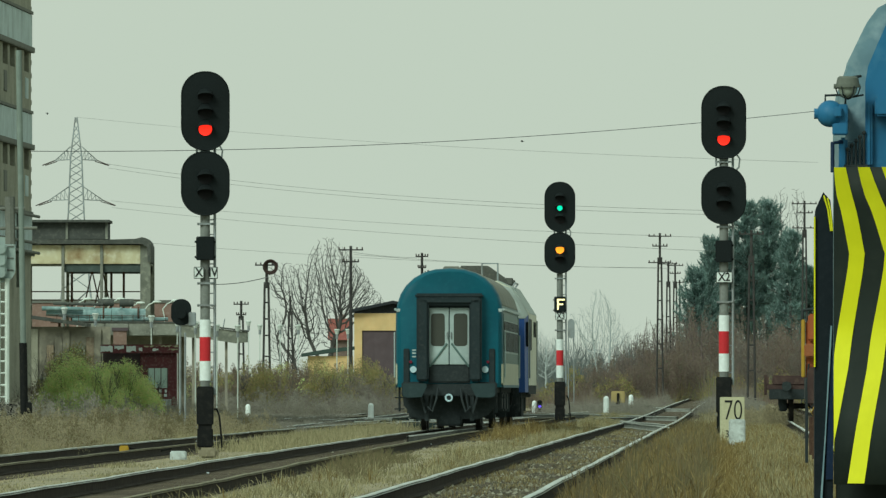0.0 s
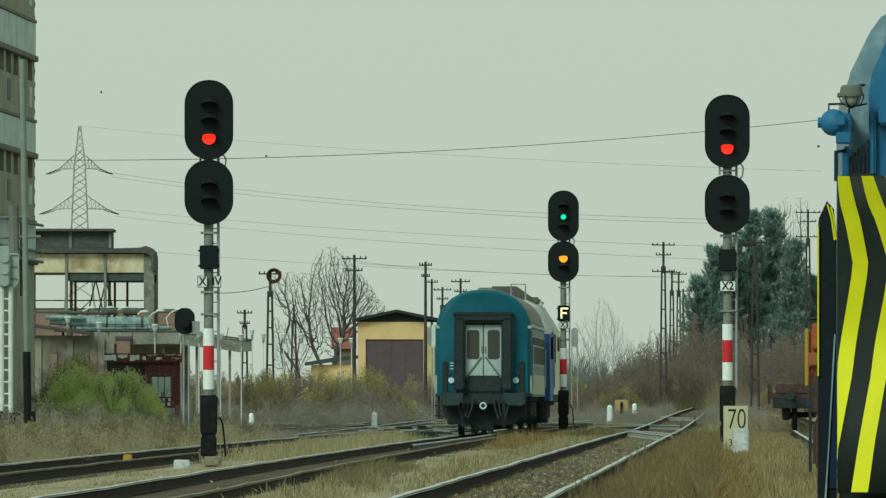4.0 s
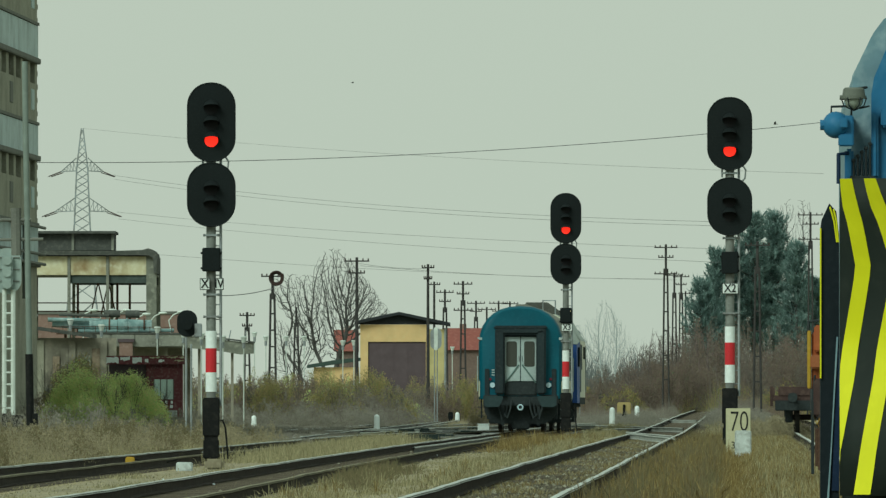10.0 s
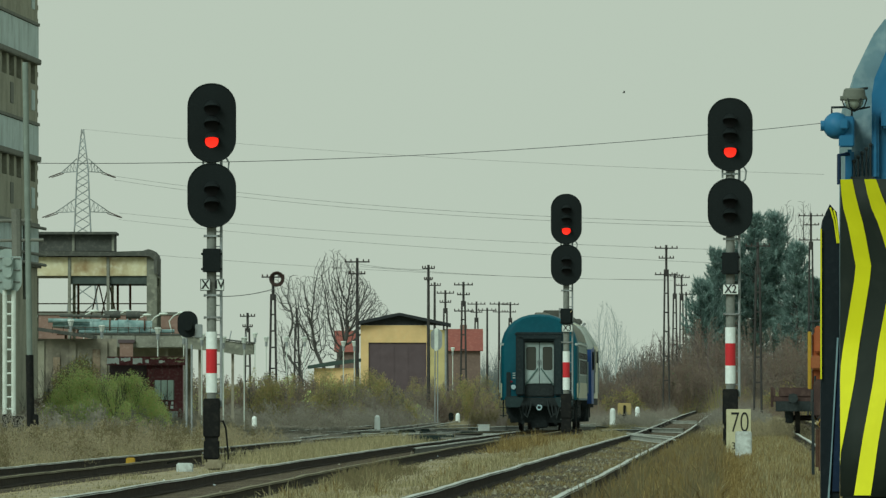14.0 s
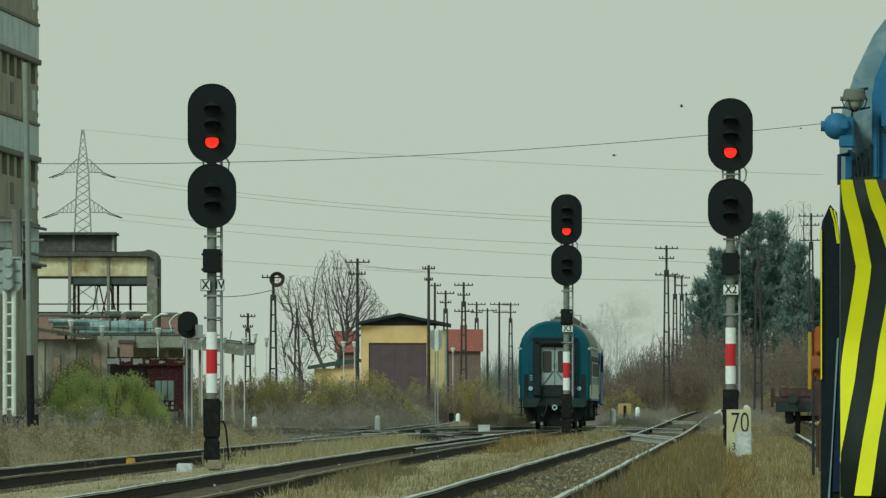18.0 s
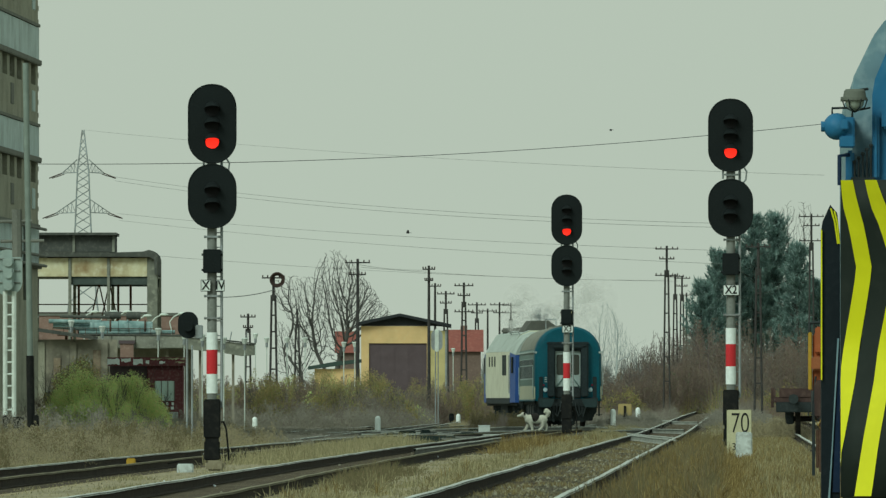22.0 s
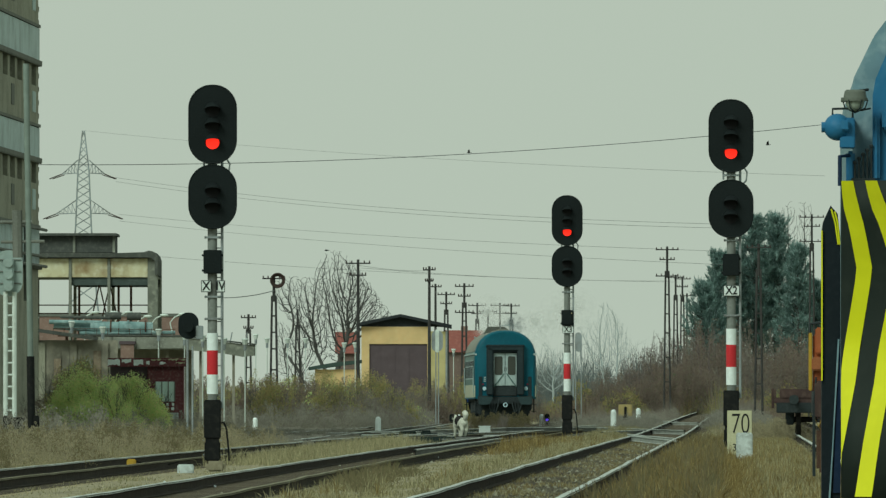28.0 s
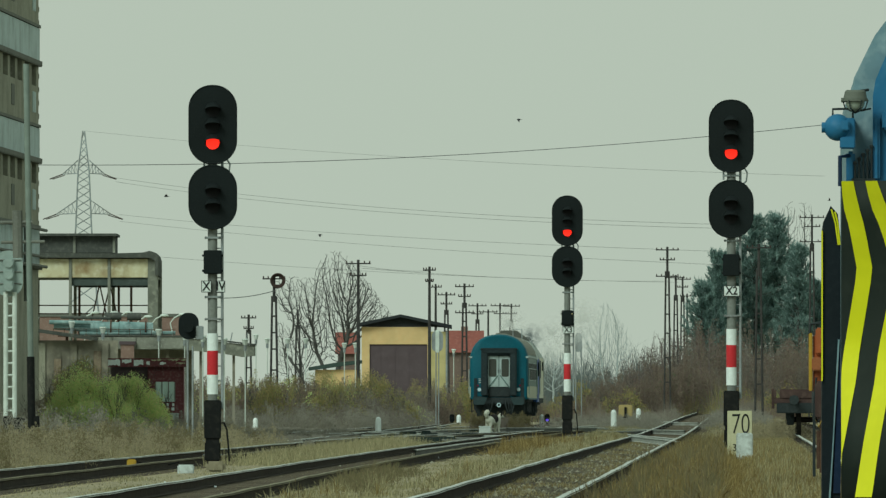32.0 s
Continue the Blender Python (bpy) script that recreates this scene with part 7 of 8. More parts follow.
for px, py, sc, arms, double, coil, wide in (
        (485, 487, 34, 1, True, True, 1.2), (634, 460, 34, 2, False, False, 1.3), (760, 472, 32, 2, False, False, 0.7), (771, 503, 27, 1, False, False, 0.8), (790, 517, 26, 2, True, False, 1.2), (822, 502, 28, 3, True, False, 1.2),
        (845, 537, 23, 2, True, False, 1.4), (864, 548, 22, 1, False, False, 1.5), (885, 537, 22.5, 2, False, False, 1.5), (905, 538, 21.5, 2, True, False, 1.4), (440, 557, 30, 3, True, False, 0.9), (527, 548, 27, 0, True, False, 0.5),
        (1181, 437, 28.3, 3, True, False, 1.45), (1196, 487, 24, 1, True, False, 1.3), (1208, 490, 22.5, 2, True, False, 1.3), (1216, 520, 21, 1, False, False, 1.2), (1343, 432, 34, 1, True, False, 1.3), (1437, 380, 26, 3, True, False, 1.7)):
    line_pole((px - 784) / sc, 25000 / sc, 1.12 + (714 - py) / sc, arms, double, coil, wide)


def build_pylon():
    p = thing("transmission_pylon", (-39.018, 1533.7, 0), "grey lattice power pylon with two drooping cross-arms", "pylon")
    h = 30.691
    legs, braces = bmesh.new(), bmesh.new()

    def half(z):
        return float(np.interp(z, [0, 12, 20, 26.4, h], [3.0, 1.5, 0.86, 0.6, 0.1]))
    zs = [0, 5, 9, 12, 14, 15.6, 17.0, 18.2, 19.3, 20.4, 21.4, 22.4, 23.3, 24.2, 25.0, 25.8, 26.6, 27.4, 28.2, 29.0, 29.8, h]
    zs = [z for z in zs if z <= h]
    for z0, z1 in zip(zs, zs[1:]):
        a, b = half(z0), half(z1)
        for sx in (-1, 1):
            for sy in (-1, 1):
                rod(legs, (sx * a, sy * a, z0), (sx * b, sy * b, z1), 0.09, 4)
        for sy in (-1, 1):
            rod(braces, (-a, sy * a, z0), (b, sy * b, z1), 0.05, 4)
            rod(braces, (a, sy * a, z0), (-b, sy * b, z1), 0.05, 4)
    part("lattice_leg", legs, STEEL, p)
    part("lattice_brace", braces, STEEL, p)
    for z, reach, rise in ((21.427, 3.0, 1.7), (25.783, 2.3, 1.7)):
        for s in (-1, 1):
            bm = bmesh.new()
            tip = (s * reach, 0, z + 0.2)
            a = half(z)
            for sy in (-1, 1):
                rod(bm, (s * a, sy * a, z + rise), tip, 0.06, 4)
                rod(bm, (s * a, sy * a, z + 0.3), tip, 0.06, 4)
            for k in range(4):
                f = 0.2 + 0.2 * k
                rod(bm, (s * (a + (reach - a) * f), 0, z + 0.25), (s * (a + (reach - a) * f), 0, z + 0.25 + (rise - 0.3) * (1 - f)), 0.04, 4)
                rod(bm, (s * (a + (reach - a) * (f - 0.2)), 0, z + 0.25), (s * (a + (reach - a) * f), 0, z + 0.25 + (rise - 0.3) * (1 - f)), 0.035, 4)
            arm = part("cross_arm", bm, STEEL, p)
            part("insulator_string", rods((tip, (s * (reach + 1.3), -2, z - 0.35), 0.06), ((s * reach * 0.9, 0, z + 0.1), (s * (reach + 1.1), 2, z - 0.3), 0.05), n=6), INSULATOR, arm)


build_pylon()
WIRE = mat("overhead_wire", (0.1, 0.1, 0.1), 0.6, 0.3, amount=0.3, bump=0)


def wire(a, b, sag, r, label="overhead wire against the sky"):
    bm = bmesh.new()
    a, b = Vector(a), Vector(b)
    pts = []
    for i in range(25):
        f = i / 24
        q = a.lerp(b, f)
        q.z -= 4 * sag * f * (1 - f)
        pts.append(q)
    tube(bm, pts, r * 0.8, 4)
    return tagged(part("overhead_wire", bm, WIRE), label, "cable", "overhead lines")


wire((-17.302, 581.4, 10.934), (19.907, 581.4, 13.073), 0.62, 0.022, "heavy overhead wire across the yard")
for x0, y0, s0, x1, y1, s1, sag, r in (
        (192, 313, 16.3, 1300, 398, 24, 0.9, 0.022), (205, 322, 16.3, 1300, 405, 24, 0.9, 0.022), (210, 380, 16.3, 1300, 446, 24, 0.5, 0.02), (212, 392, 16.3, 1300, 470, 24, 0.5, 0.02), (150, 232, 16.3, 1460, 312, 24, 0.6, 0.016),
        (280, 455, 26, 1200, 500, 24, 0.3, 0.014), (640, 475, 33, 1185, 498, 28, 0.2, 0.014), (390, 528, 37, 486, 515, 34, 0.1, 0.03), (634, 470, 34, 760, 480, 32, 0.1, 0.014)):
    wire(((x0 - 784) / s0, 25000 / s0, 1.12 + (714 - y0) / s0), ((x1 - 784) / s1, 25000 / s1, 1.12 + (714 - y1) / s1), sag, r, "thin overhead wire far off")

# ---------------------------------------------------------------- masts and small trackside things
LAMP_BLACK = BASE_BLACK


def build_side_masts():
    m = thing("concrete_mast", (-10.386, 357.1, -0.2, 0, -0.9, 0), "tall pale concrete mast with a black painted foot", "mast")
    part("shaft", rods(((0, 0, 2.5), (0, 0, 9.9), 0.075), n=10), mat("grey_green_mast_concrete", (0.2, 0.225, 0.195), 0.85, dark=(0.15, 0.16, 0.14), fine=4, amount=0.6), m, smooth=True)
    part("foot", rods(((0, 0, 0), (0, 0, 2.5), 0.1), n=10), BASE_BLACK, m, "black painted mast foot", True)
    part("cable_box", boxes((0.05, 0.2, -0.15, 0.1, 0.7, 1.0), bevel=0.02), BASE_BLACK, m)
    part("bracket", rods(((-1.4, 0, 5.9), (0.1, 0, 5.9), 0.045), ((-0.7, 0, 5.4), (0.4, 0, 5.4), 0.04), ((-0.28, 0, 5.0), (-0.28, 0, 6.2), 0.13)), LEDGE, m)
    s = thing("light_signal", (-12.767, 416.7, -0.2), "grey lattice signal mast seen from behind with round screen", "railway signal")
    screen_back = mat("pale_grey_green_screen", (0.3, 0.34, 0.31), 0.7, dark=(0.2, 0.22, 0.2), fine=6, amount=0.6)
    for x in (-0.13, 0.13):
        part("mast_leg", rods(((x, 0, 0.9), (x, 0, 4.6), 0.07), n=8), LAMP_POST, s, smooth=True)
    for k in range(10):
        part("rung", rods(((-0.13, 0, 1.1 + 0.35 * k), (0.13, 0, 1.1 + 0.35 * k), 0.03)), LAMP_POST, s)
    part("foot", boxes((-0.2, 0.05, -0.15, 0.15, 0.0, 0.95), (0.08, 0.45, -0.2, 0.2, 0.0, 0.9), bevel=0.03), BASE_BLACK, s)
    part("signal_head", prism(bmesh.new(), [(a - 0.05, b + 5.15) for a, b in stadium(0.85, 1.35, 0.4)], 0.0, 0.05), screen_back, s, "back of a grey signal screen")
    part("lamp_housing", boxes((-0.2, 0.12, -0.2, 0.0, 4.6, 5.6), bevel=0.05), screen_back, s)
    for z in (4.75, 5.1, 5.45):
        part("housing_lid", rods(((-0.04, -0.26, z), (-0.04, -0.2, z), 0.13), n=14), screen_back, s)
        part("bracket", rods(((-0.42, -0.03, z + 0.1), (0.32, -0.03, z + 0.1), 0.018)), MAST_GREY, s)
    d = thing("round_signal", (-7.483, 416.7, -0.2), "small round black signal disc on a grey post", "railway signal")
    part("post", rods(((-0.05, 0, 0), (-0.05, 0, 3.4), 0.035), ((0.1, 0, 0), (0.1, 0, 3.0), 0.03)), STEEL, d)
    part("screen", prism(bmesh.new(), [(a - 0.02, b + 3.6) for a, b in stadium(0.6, 0.78, 0.28)], -0.05, 0.0), SIGNAL_BLACK, d)
    part("hood", rods(((-0.02, -0.3, 3.55), (-0.02, -0.05, 3.55), 0.14), n=14), SIGNAL_BLACK, d)
    part("fitting", boxes((0.2, 0.42, -0.1, 0.1, 3.2, 3.6), bevel=0.02), STEEL, d)
    w = thing("warning_board", (-0.294, 735.3, 0), "grey round-topped warning board on a white post", "sign")
    part("post", rods(((-0.07, 0, 0), (-0.07, 0, 3.9), 0.03), ((0.07, 0, 0), (0.07, 0, 3.9), 0.03)), STEEL, w)
    part("board", prism(bmesh.new(), [(a, b + 4.35) for a, b in stadium(0.6, 1.1, 0.28)], -0.06, 0.0), STEEL, w)
    part("board_frame", prism(bmesh.new(), [(a, b + 4.35) for a, b in stadium(0.2, 1.2, 0.08, 4)], -0.08, -0.06), LAMP_POST, w)
    f = thing("light_signal", (7.742, 806.5, 0), "pale far signal mast seen from behind", "railway signal")
    for x in (-0.16, 0.16):
        part("mast_leg", rods(((x, 0, 0), (x, 0, 4.4), 0.03)), STEEL, f)
    part("signal_head", prism(bmesh.new(), [(a, b + 4.6) for a, b in stadium(0.4, 1.1, 0.19)], 0.0, 0.06), STEEL, f)


build_side_masts()


def build_speed_board():
    s = thing("speed_board", (5.899, 280.9, -0.1), "cream board with black number seventy before the signal", "sign")
    board = part("board", boxes((-0.245, 0.245, -0.015, 0.015, 0.2, 1.07), bevel=0.006), SIGN_CREAM, s, "cream painted board")
    writing("70", 0.02, -0.02, 0.79, 0.58, INK, board, bold=-0.006, wide=0.66)
    writing("3", -0.1, -0.02, 0.33, 0.2, INK, board)
    part("board_leg", rods(((-0.1, 0.03, 0), (-0.1, 0.03, 0.3), 0.02), ((0.1, 0.03, 0), (0.1, 0.03, 0.3), 0.02)), STEEL, s)
    p = thing("marker_post", (5.895, 276.2, -0.2), "squat whitewashed concrete marker post in the grass", "marker post")
    part("post", boxes((-0.16, 0.16, -0.12, 0.12, 0.0, 0.74), bevel=0.02), WHITEWASH, p)


build_speed_board()


def stub(x, y, h=0.6, r=0.11, base=False):
    p = thing("marker_post", (x, y, float(ground_z(x, y)) - 0.03), "small rounded whitewashed marker stone by the rails", "marker post", "marker stones")
    bm = bmesh.new()
    rod(bm, (0, 0, 0), (0, 0, h - r * 0.6), r, 10, r * 0.95)
    ball(bm, (0, 0, h - r * 0.6), r * 0.95, 10)
    part("stone", bm, WHITE_PAINT, p, smooth=True)
    if base:
        part("plinth", boxes((-0.22, 0.22, -0.2, 0.2, 0, 0.22), bevel=0.02), SIGN_CREAM, p)


for px, sc, h, base in ((452, 38, 0.6, False), (669.5, 43, 0.72, False), (812, 34, 0.68, False), (959, 36, 0.7, False), (1086, 42, 0.88, True), (1130, 36, 0.86, False)):
    stub((px - 784) / sc, 25000 / sc, h, 0.125, base)


def dwarf(x, y, lamp, label):
    d = thing("dwarf_signal", (x, y, float(ground_z(x, y)) - 0.03), label, "railway signal", "dwarf signals")
    part("housing", prism(bmesh.new(), [(a, b + 0.55) for a, b in stadium(0.26, 0.42, 0.12, 5)], -0.12, 0.1), SIGNAL_BLACK, d)
    part("foot", rods(((0, 0, 0), (0, 0, 0.4), 0.08), n=8), BASE_BLACK, d)
    for z in (0.46, 0.64):
        part("lamp_lens", disc(bmesh.new(), 0, z, -0.14, -0.12, 0.07, 12), lamp if lamp and z < 0.5 else LENS_DARK, d)
        part("lamp_hood", rods(((-0.08, -0.16, z + 0.08), (0.08, -0.16, z + 0.08), 0.03)), SIGNAL_BLACK, d)


dwarf(0.464, 724.6, None, "black dwarf shunting signal beside a marker stone")
dwarf(5.125, 694.4, BLUE_LAMP, "black dwarf signal with a small blue light")
dwarf(-5.611, 694.4, None, "black dwarf shunting signal among weeds")


def build_point_gear():
    b = thing("point_machine", (1.609, 543.5, -0.12), "white painted point machine box beside the rails", "point machine")
    part("box", boxes((-0.22, 0.22, -0.2, 0.2, 0, 0.32), bevel=0.02), WHITE_PAINT, b)
    part("lid", boxes((-0.24, 0.24, -0.22, 0.22, 0.32, 0.36), bevel=0.01), WHITE_PAINT, b)
    part("rod", rods(((0.2, 0, 0.1), (1.6, 0.6, 0.1), 0.03)), RUST, b)
    y = thing("cable_box", (8.500, 657.9, 0), "yellow cable box on a black stump", "junction box")
    part("box", boxes((-0.32, 0.32, -0.15, 0.15, 0.5, 1.05), bevel=0.03), mat("yellow_ochre_box", (0.38, 0.28, 0.12), 0.6, amount=0.5), y)
    part("stump", boxes((-0.06, 0.06, -0.22, -0.15, 0.1, 0.95), bevel=0.02), BASE_BLACK, y)
    part("leg", boxes((-0.1, 0.1, -0.1, 0.1, 0, 0.5)), BASE_BLACK, y)
    w = thing("concrete_block", (7.744, 581.4, -0.03), "low white concrete block by the points", "block")
    part("block", boxes((-0.18, 0.18, -0.2, 0.2, 0, 0.2), bevel=0.03), WHITEWASH, w)
    c = thing("concrete_block", (-4.691, 257.7, -0.24), "pale concrete cable cover beside the signal", "block")
    part("block", boxes((-0.15, 0.15, -0.15, 0.15, 0, 0.24), bevel=0.02), WHITEWASH, c)
    pl = thing("signal_plinth", (-4.33, 268.5, -0.2), "low concrete plinth under the signal mast", "plinth")
    part("slab", boxes((-0.17, 0.2, -0.3, 0.3, 0, 0.215), bevel=0.05), mat("earth_stained_concrete", (0.3, 0.25, 0.17), 0.95, dark=(0.16, 0.13, 0.08), fine=7, amount=0.8), pl)
    yb = thing("rail_clamp", (-6.055, 274.7, -0.13), "small yellow rail contact box with a black cable", "junction box")
    part("box", boxes((-0.09, 0.09, -0.1, 0.1, 0.03, 0.16), bevel=0.02), AMBER, yb)
    part("cable", tube(bmesh.new(), [(0.08, 0, 0.12), (0.3, 0.3, 0.06), (0.6, 0.8, 0.03), (0.9, 1.0, 0.1)], 0.014), BASE_BLACK, yb)
    for k, (px, py, sc) in enumerate(((735, 778, 52), (760, 772, 50), (783, 770, 48), (722, 766, 47), (800, 762, 45), (845, 762, 44), (700, 771, 49), (748, 764, 45.5), (818, 768, 48), (832, 771, 50), (790, 776, 53), (762, 781, 56), (1092, 764, 47), (1128, 768, 50), (1208, 766, 46))):
        d = thing("point_rodding", ((px - 784) / sc, 25000 / sc, -0.17), "dark oily point rodding and cover plates", "point gear", "point gear")
        part("cover", boxes((-0.32, 0.32, -0.5, 0.5, 0.02, 0.17 + 0.06 * (k % 2)), bevel=0.03), mat("oily_green_steel", (0.02, 0.032, 0.03), 0.5, 0.2, amount=0.5) if k == 0 else bpy.data.materials["oily_green_steel"], d)
        part("rod", rods(((-1.2, -1.2, 0.12), (1.3, 1.6, 0.12), 0.04), ((-1.0, 1.0, 0.1), (1.5, -1.0, 0.1), 0.035)), RAIL_HEAD if k % 3 == 0 else GREY_RAIL, d)
    LITTER = mat("white_paper_litter", (0.75, 0.75, 0.75), 0.8, amount=0.3)
    for k, (px, sc) in enumerate(((291, 113), (634, 114), (773, 80), (381, 120), (250, 72), (485, 128), (610, 50), (1100, 62), (815, 41), (1208, 28), (1120, 44), (970, 43))):
        x, yy = (px - 784) / sc, 25000 / sc
        s = 0.028 + 0.02 * (k % 3)
        l = thing("litter", (x, yy, float(ground_z(x, yy)) - 0.02, 0, 20, 30 * k), "crumpled white scrap lying on the ground", "litter", "litter")
        bm = bmesh.new()
        bmesh.ops.create_icosphere(bm, subdivisions=2, radius=s)
        for v in bm.verts:
            v.co *= 0.7 + 0.6 * noise.noise(v.co * 40 + Vector((k, 0, 0)))
            v.co.z = max(v.co.z * 0.8, -0.01) + 0.03
        part("scrap", bm, LITTER, l)


build_point_gear()

# ---------------------------------------------------------------- the dog and the birds
DOG_WHITE = mat("white_dog_fur", (0.62, 0.58, 0.48), 0.95, dark=(0.45, 0.4, 0.32), fine=30, coarse=8, amount=0.6, bump=0.6)
DOG_BLACK = mat("black_dog_fur", (0.03, 0.026, 0.024), 0.95, fine=30, coarse=8, amount=0.5, bump=0.6)
FEATHER = mat("dark_feathers", (0.03, 0.03, 0.032), 0.8, amount=0.4)


def limb(points, radii, n=10):
    bm = bmesh.new()
    for (p, q), (r, s) in zip(zip(points, points[1:]), zip(radii, radii[1:])):
        rod(bm, p, q, r, n, s)
        ball(bm, q, s, 8)
    return bm


def build_dog():
    """Looks along +x, stands on z 0."""
    d = thing("dog", (0, 0, 0), "shaggy white dog with black saddle and curled bushy tail", "dog")
    bm = ball(bmesh.new(), (0.2, 0, 0.45), 0.19, 16, (1.2, 0.85, 1.0))
    ball(bm, (-0.02, 0, 0.45), 0.175, 16, (1.4, 0.85, 0.97))
    ball(bm, (-0.25, 0, 0.45), 0.18, 16, (1.15, 0.85, 1.0))
    part("body", bm, DOG_WHITE, d, "shaggy white body", True)
    part("saddle", ball(bmesh.new(), (0.03, 0, 0.51), 0.2, 14, (1.0, 0.98, 0.95)), DOG_BLACK, d, "black saddle patch", True)
    part("rump_patch", ball(bmesh.new(), (-0.27, 0, 0.53), 0.11, 12, (0.8, 1.1, 0.8)), DOG_BLACK, d, "black rump patch", True)
    bm = limb([(0.3, 0, 0.5), (0.45, 0, 0.62)], [0.11, 0.08])
    part("neck", bm, DOG_WHITE, d, smooth=True)
    bm = ball(bmesh.new(), (0.49, 0, 0.64), 0.095, 14, (1.1, 0.9, 0.9))
    rod(bm, (0.52, 0, 0.62), (0.68, 0, 0.585), 0.06, 10, 0.04)
    ball(bm, (0.68, 0, 0.585), 0.04, 8)
    head = part("head", bm, DOG_WHITE, d, "pale head with dark ears", True)
    for s in (-1, 1):
        bm = bmesh.new()
        rod(bm, (0.45, s * 0.07, 0.7), (0.41, s * 0.1, 0.62), 0.04, 8, 0.02)
        part("ear", bm, DOG_BLACK, head, smooth=True)
    pts = [(-0.38, 0, 0.52), (-0.46, 0, 0.62), (-0.48, 0, 0.72), (-0.42, 0, 0.78), (-0.36, 0, 0.74)]
    part("tail", limb(pts, [0.05, 0.08, 0.1, 0.1, 0.06]), DOG_WHITE, d, "bushy curled white tail", True)
    legs = []
    for x, s in ((0.26, -1), (0.26, 1), (-0.28, -1), (-0.28, 1)):
        bm = limb([(0, 0, 0), (-0.02 if x > 0 else -0.06, 0, -0.2), (0.0, 0, -0.37), (0.04, 0, -0.385)], [0.085, 0.06, 0.042, 0.042], 8)
        leg = part("leg", bm, DOG_WHITE, d, smooth=True)
        leg.location = (x, s * 0.08, 0.4)
        legs.append(leg)
    return d, legs


dog, dog_legs = build_dog()


def build_bird(span):
    b = thing("bird", (0, 0, 0), "small dark bird flying over the yard", "bird", "flying birds")
    part("body", ball(bmesh.new(), (0, 0, 0), 0.09 * span, 10, (2.2, 0.8, 0.7)), FEATHER, b, smooth=True)
    wings = []
    for s in (-1, 1):
        bm = prism(bmesh.new(), [(0.12 * span, 0.0), (0.1 * span, s * 0.28 * span), (-0.06 * span, s * 0.52 * span), (-0.1 * span, s * 0.25 * span), (-0.12 * span, 0.0)], -0.008, 0.008, "z")
        w = part("wing", bm, FEATHER, b)
        w.location = (0, s * 0.03, 0.02)
        wings.append(w)
    part("tail", prism(bmesh.new(), [(-0.12 * span, 0.03), (-0.32 * span, 0.08), (-0.32 * span, -0.08), (-0.12 * span, -0.03)], -0.006, 0.006, "z"), FEATHER, b)
    return b, wings


BIRDS = [build_bird(s) for s in (0.3, 0.32, 0.3, 0.34, 0.28)]


# ---------------------------------------------------------------- exhaust smoke over the locomotive


def smoke_material(name, colour, thick):
    """Thin smoke: thickest in the middle of each puff, torn by a slow noise."""
    m = bpy.data.materials.new(name)
    m.use_nodes = True
    n, k = m.node_tree.nodes, m.node_tree.links
    b = n["Principled BSDF"]
    b.inputs["Base Color"].default_value = (*colour, 1)
    b.inputs["Roughness"].default_value = 1.0
    b.inputs["Specular IOR Level"].default_value = 0.0
    co, ball_fade, tear = n.new("ShaderNodeTexCoord"), n.new("ShaderNodeTexGradient"), n.new("ShaderNodeTexNoise")
    ball_fade.gradient_type = "SPHERICAL"
    tear.inputs["Scale"].default_value, tear.inputs["Detail"].default_value = 2.2, 5
    ragged = n.new("ShaderNodeMapRange")
    ragged.inputs["From Min"].default_value, ragged.inputs["From Max"].default_value = 0.35, 0.7
    ragged.inputs["To Max"].default_value = thick
    times = n.new("ShaderNodeMath")
    times.operation = "MULTIPLY"
    k.new(co.outputs["Object"], ball_fade.inputs[0])
    k.new(co.outputs["Object"], tear.inputs["Vector"])
    k.new(tear.outputs["Fac"], ragged.inputs["Value"])
    k.new(ball_fade.outputs["Fac"], times.inputs[0])
    k.new(ragged.outputs[0], times.inputs[1])
    k.new(times.outputs[0], b.inputs["Alpha"])
    return m


SMOKE_PALE = smoke_material("thin_pale_smoke", (0.6, 0.63, 0.62), 0.9)
SMOKE_GREY = smoke_material("thin_grey_smoke", (0.2, 0.23, 0.24), 1.1)


def build_smoke():
    t = thing("exhaust_smoke", (0, 0, 0), "thin grey diesel smoke drifting above the train", "smoke")
    for k, (x, y, z, size, material) in enumerate(((0.0, 0.0, 0.1, 0.8, SMOKE_PALE), (0.3, -0.8, 0.9, 1.0, SMOKE_PALE), (1.2, 1.0, 0.2, 0.75, SMOKE_GREY), (2.1, 3.0, 0.2, 1.2, SMOKE_PALE), (3.4, 5.0, 0.9, 1.6, SMOKE_PALE))):
        bm = bmesh.new()
        for j in range(2):
            a = 0.5 * j - 0.25
            ring = [bm.verts.new((math.cos(q * math.pi / 8) * math.cos(a), math.cos(q * math.pi / 8) * math.sin(a), math.sin(q * math.pi / 8))) for q in range(16)]
            bm.faces.new(ring)
        puff = part("smoke_puff", bm, material, t)
        puff.location, puff.scale = (x, y, z), (size, size, size * 0.85)
        puff.rotation_euler = (0, 0.7 * k, 0)
    return t


smoke = build_smoke()

# ---------------------------------------------------------------- what moves


def train_tail(t):
    """How far away the coach's end is at t seconds."""
    return 25000 * (0.01493 + 0.00043 * t - 0.0000013 * t * t)


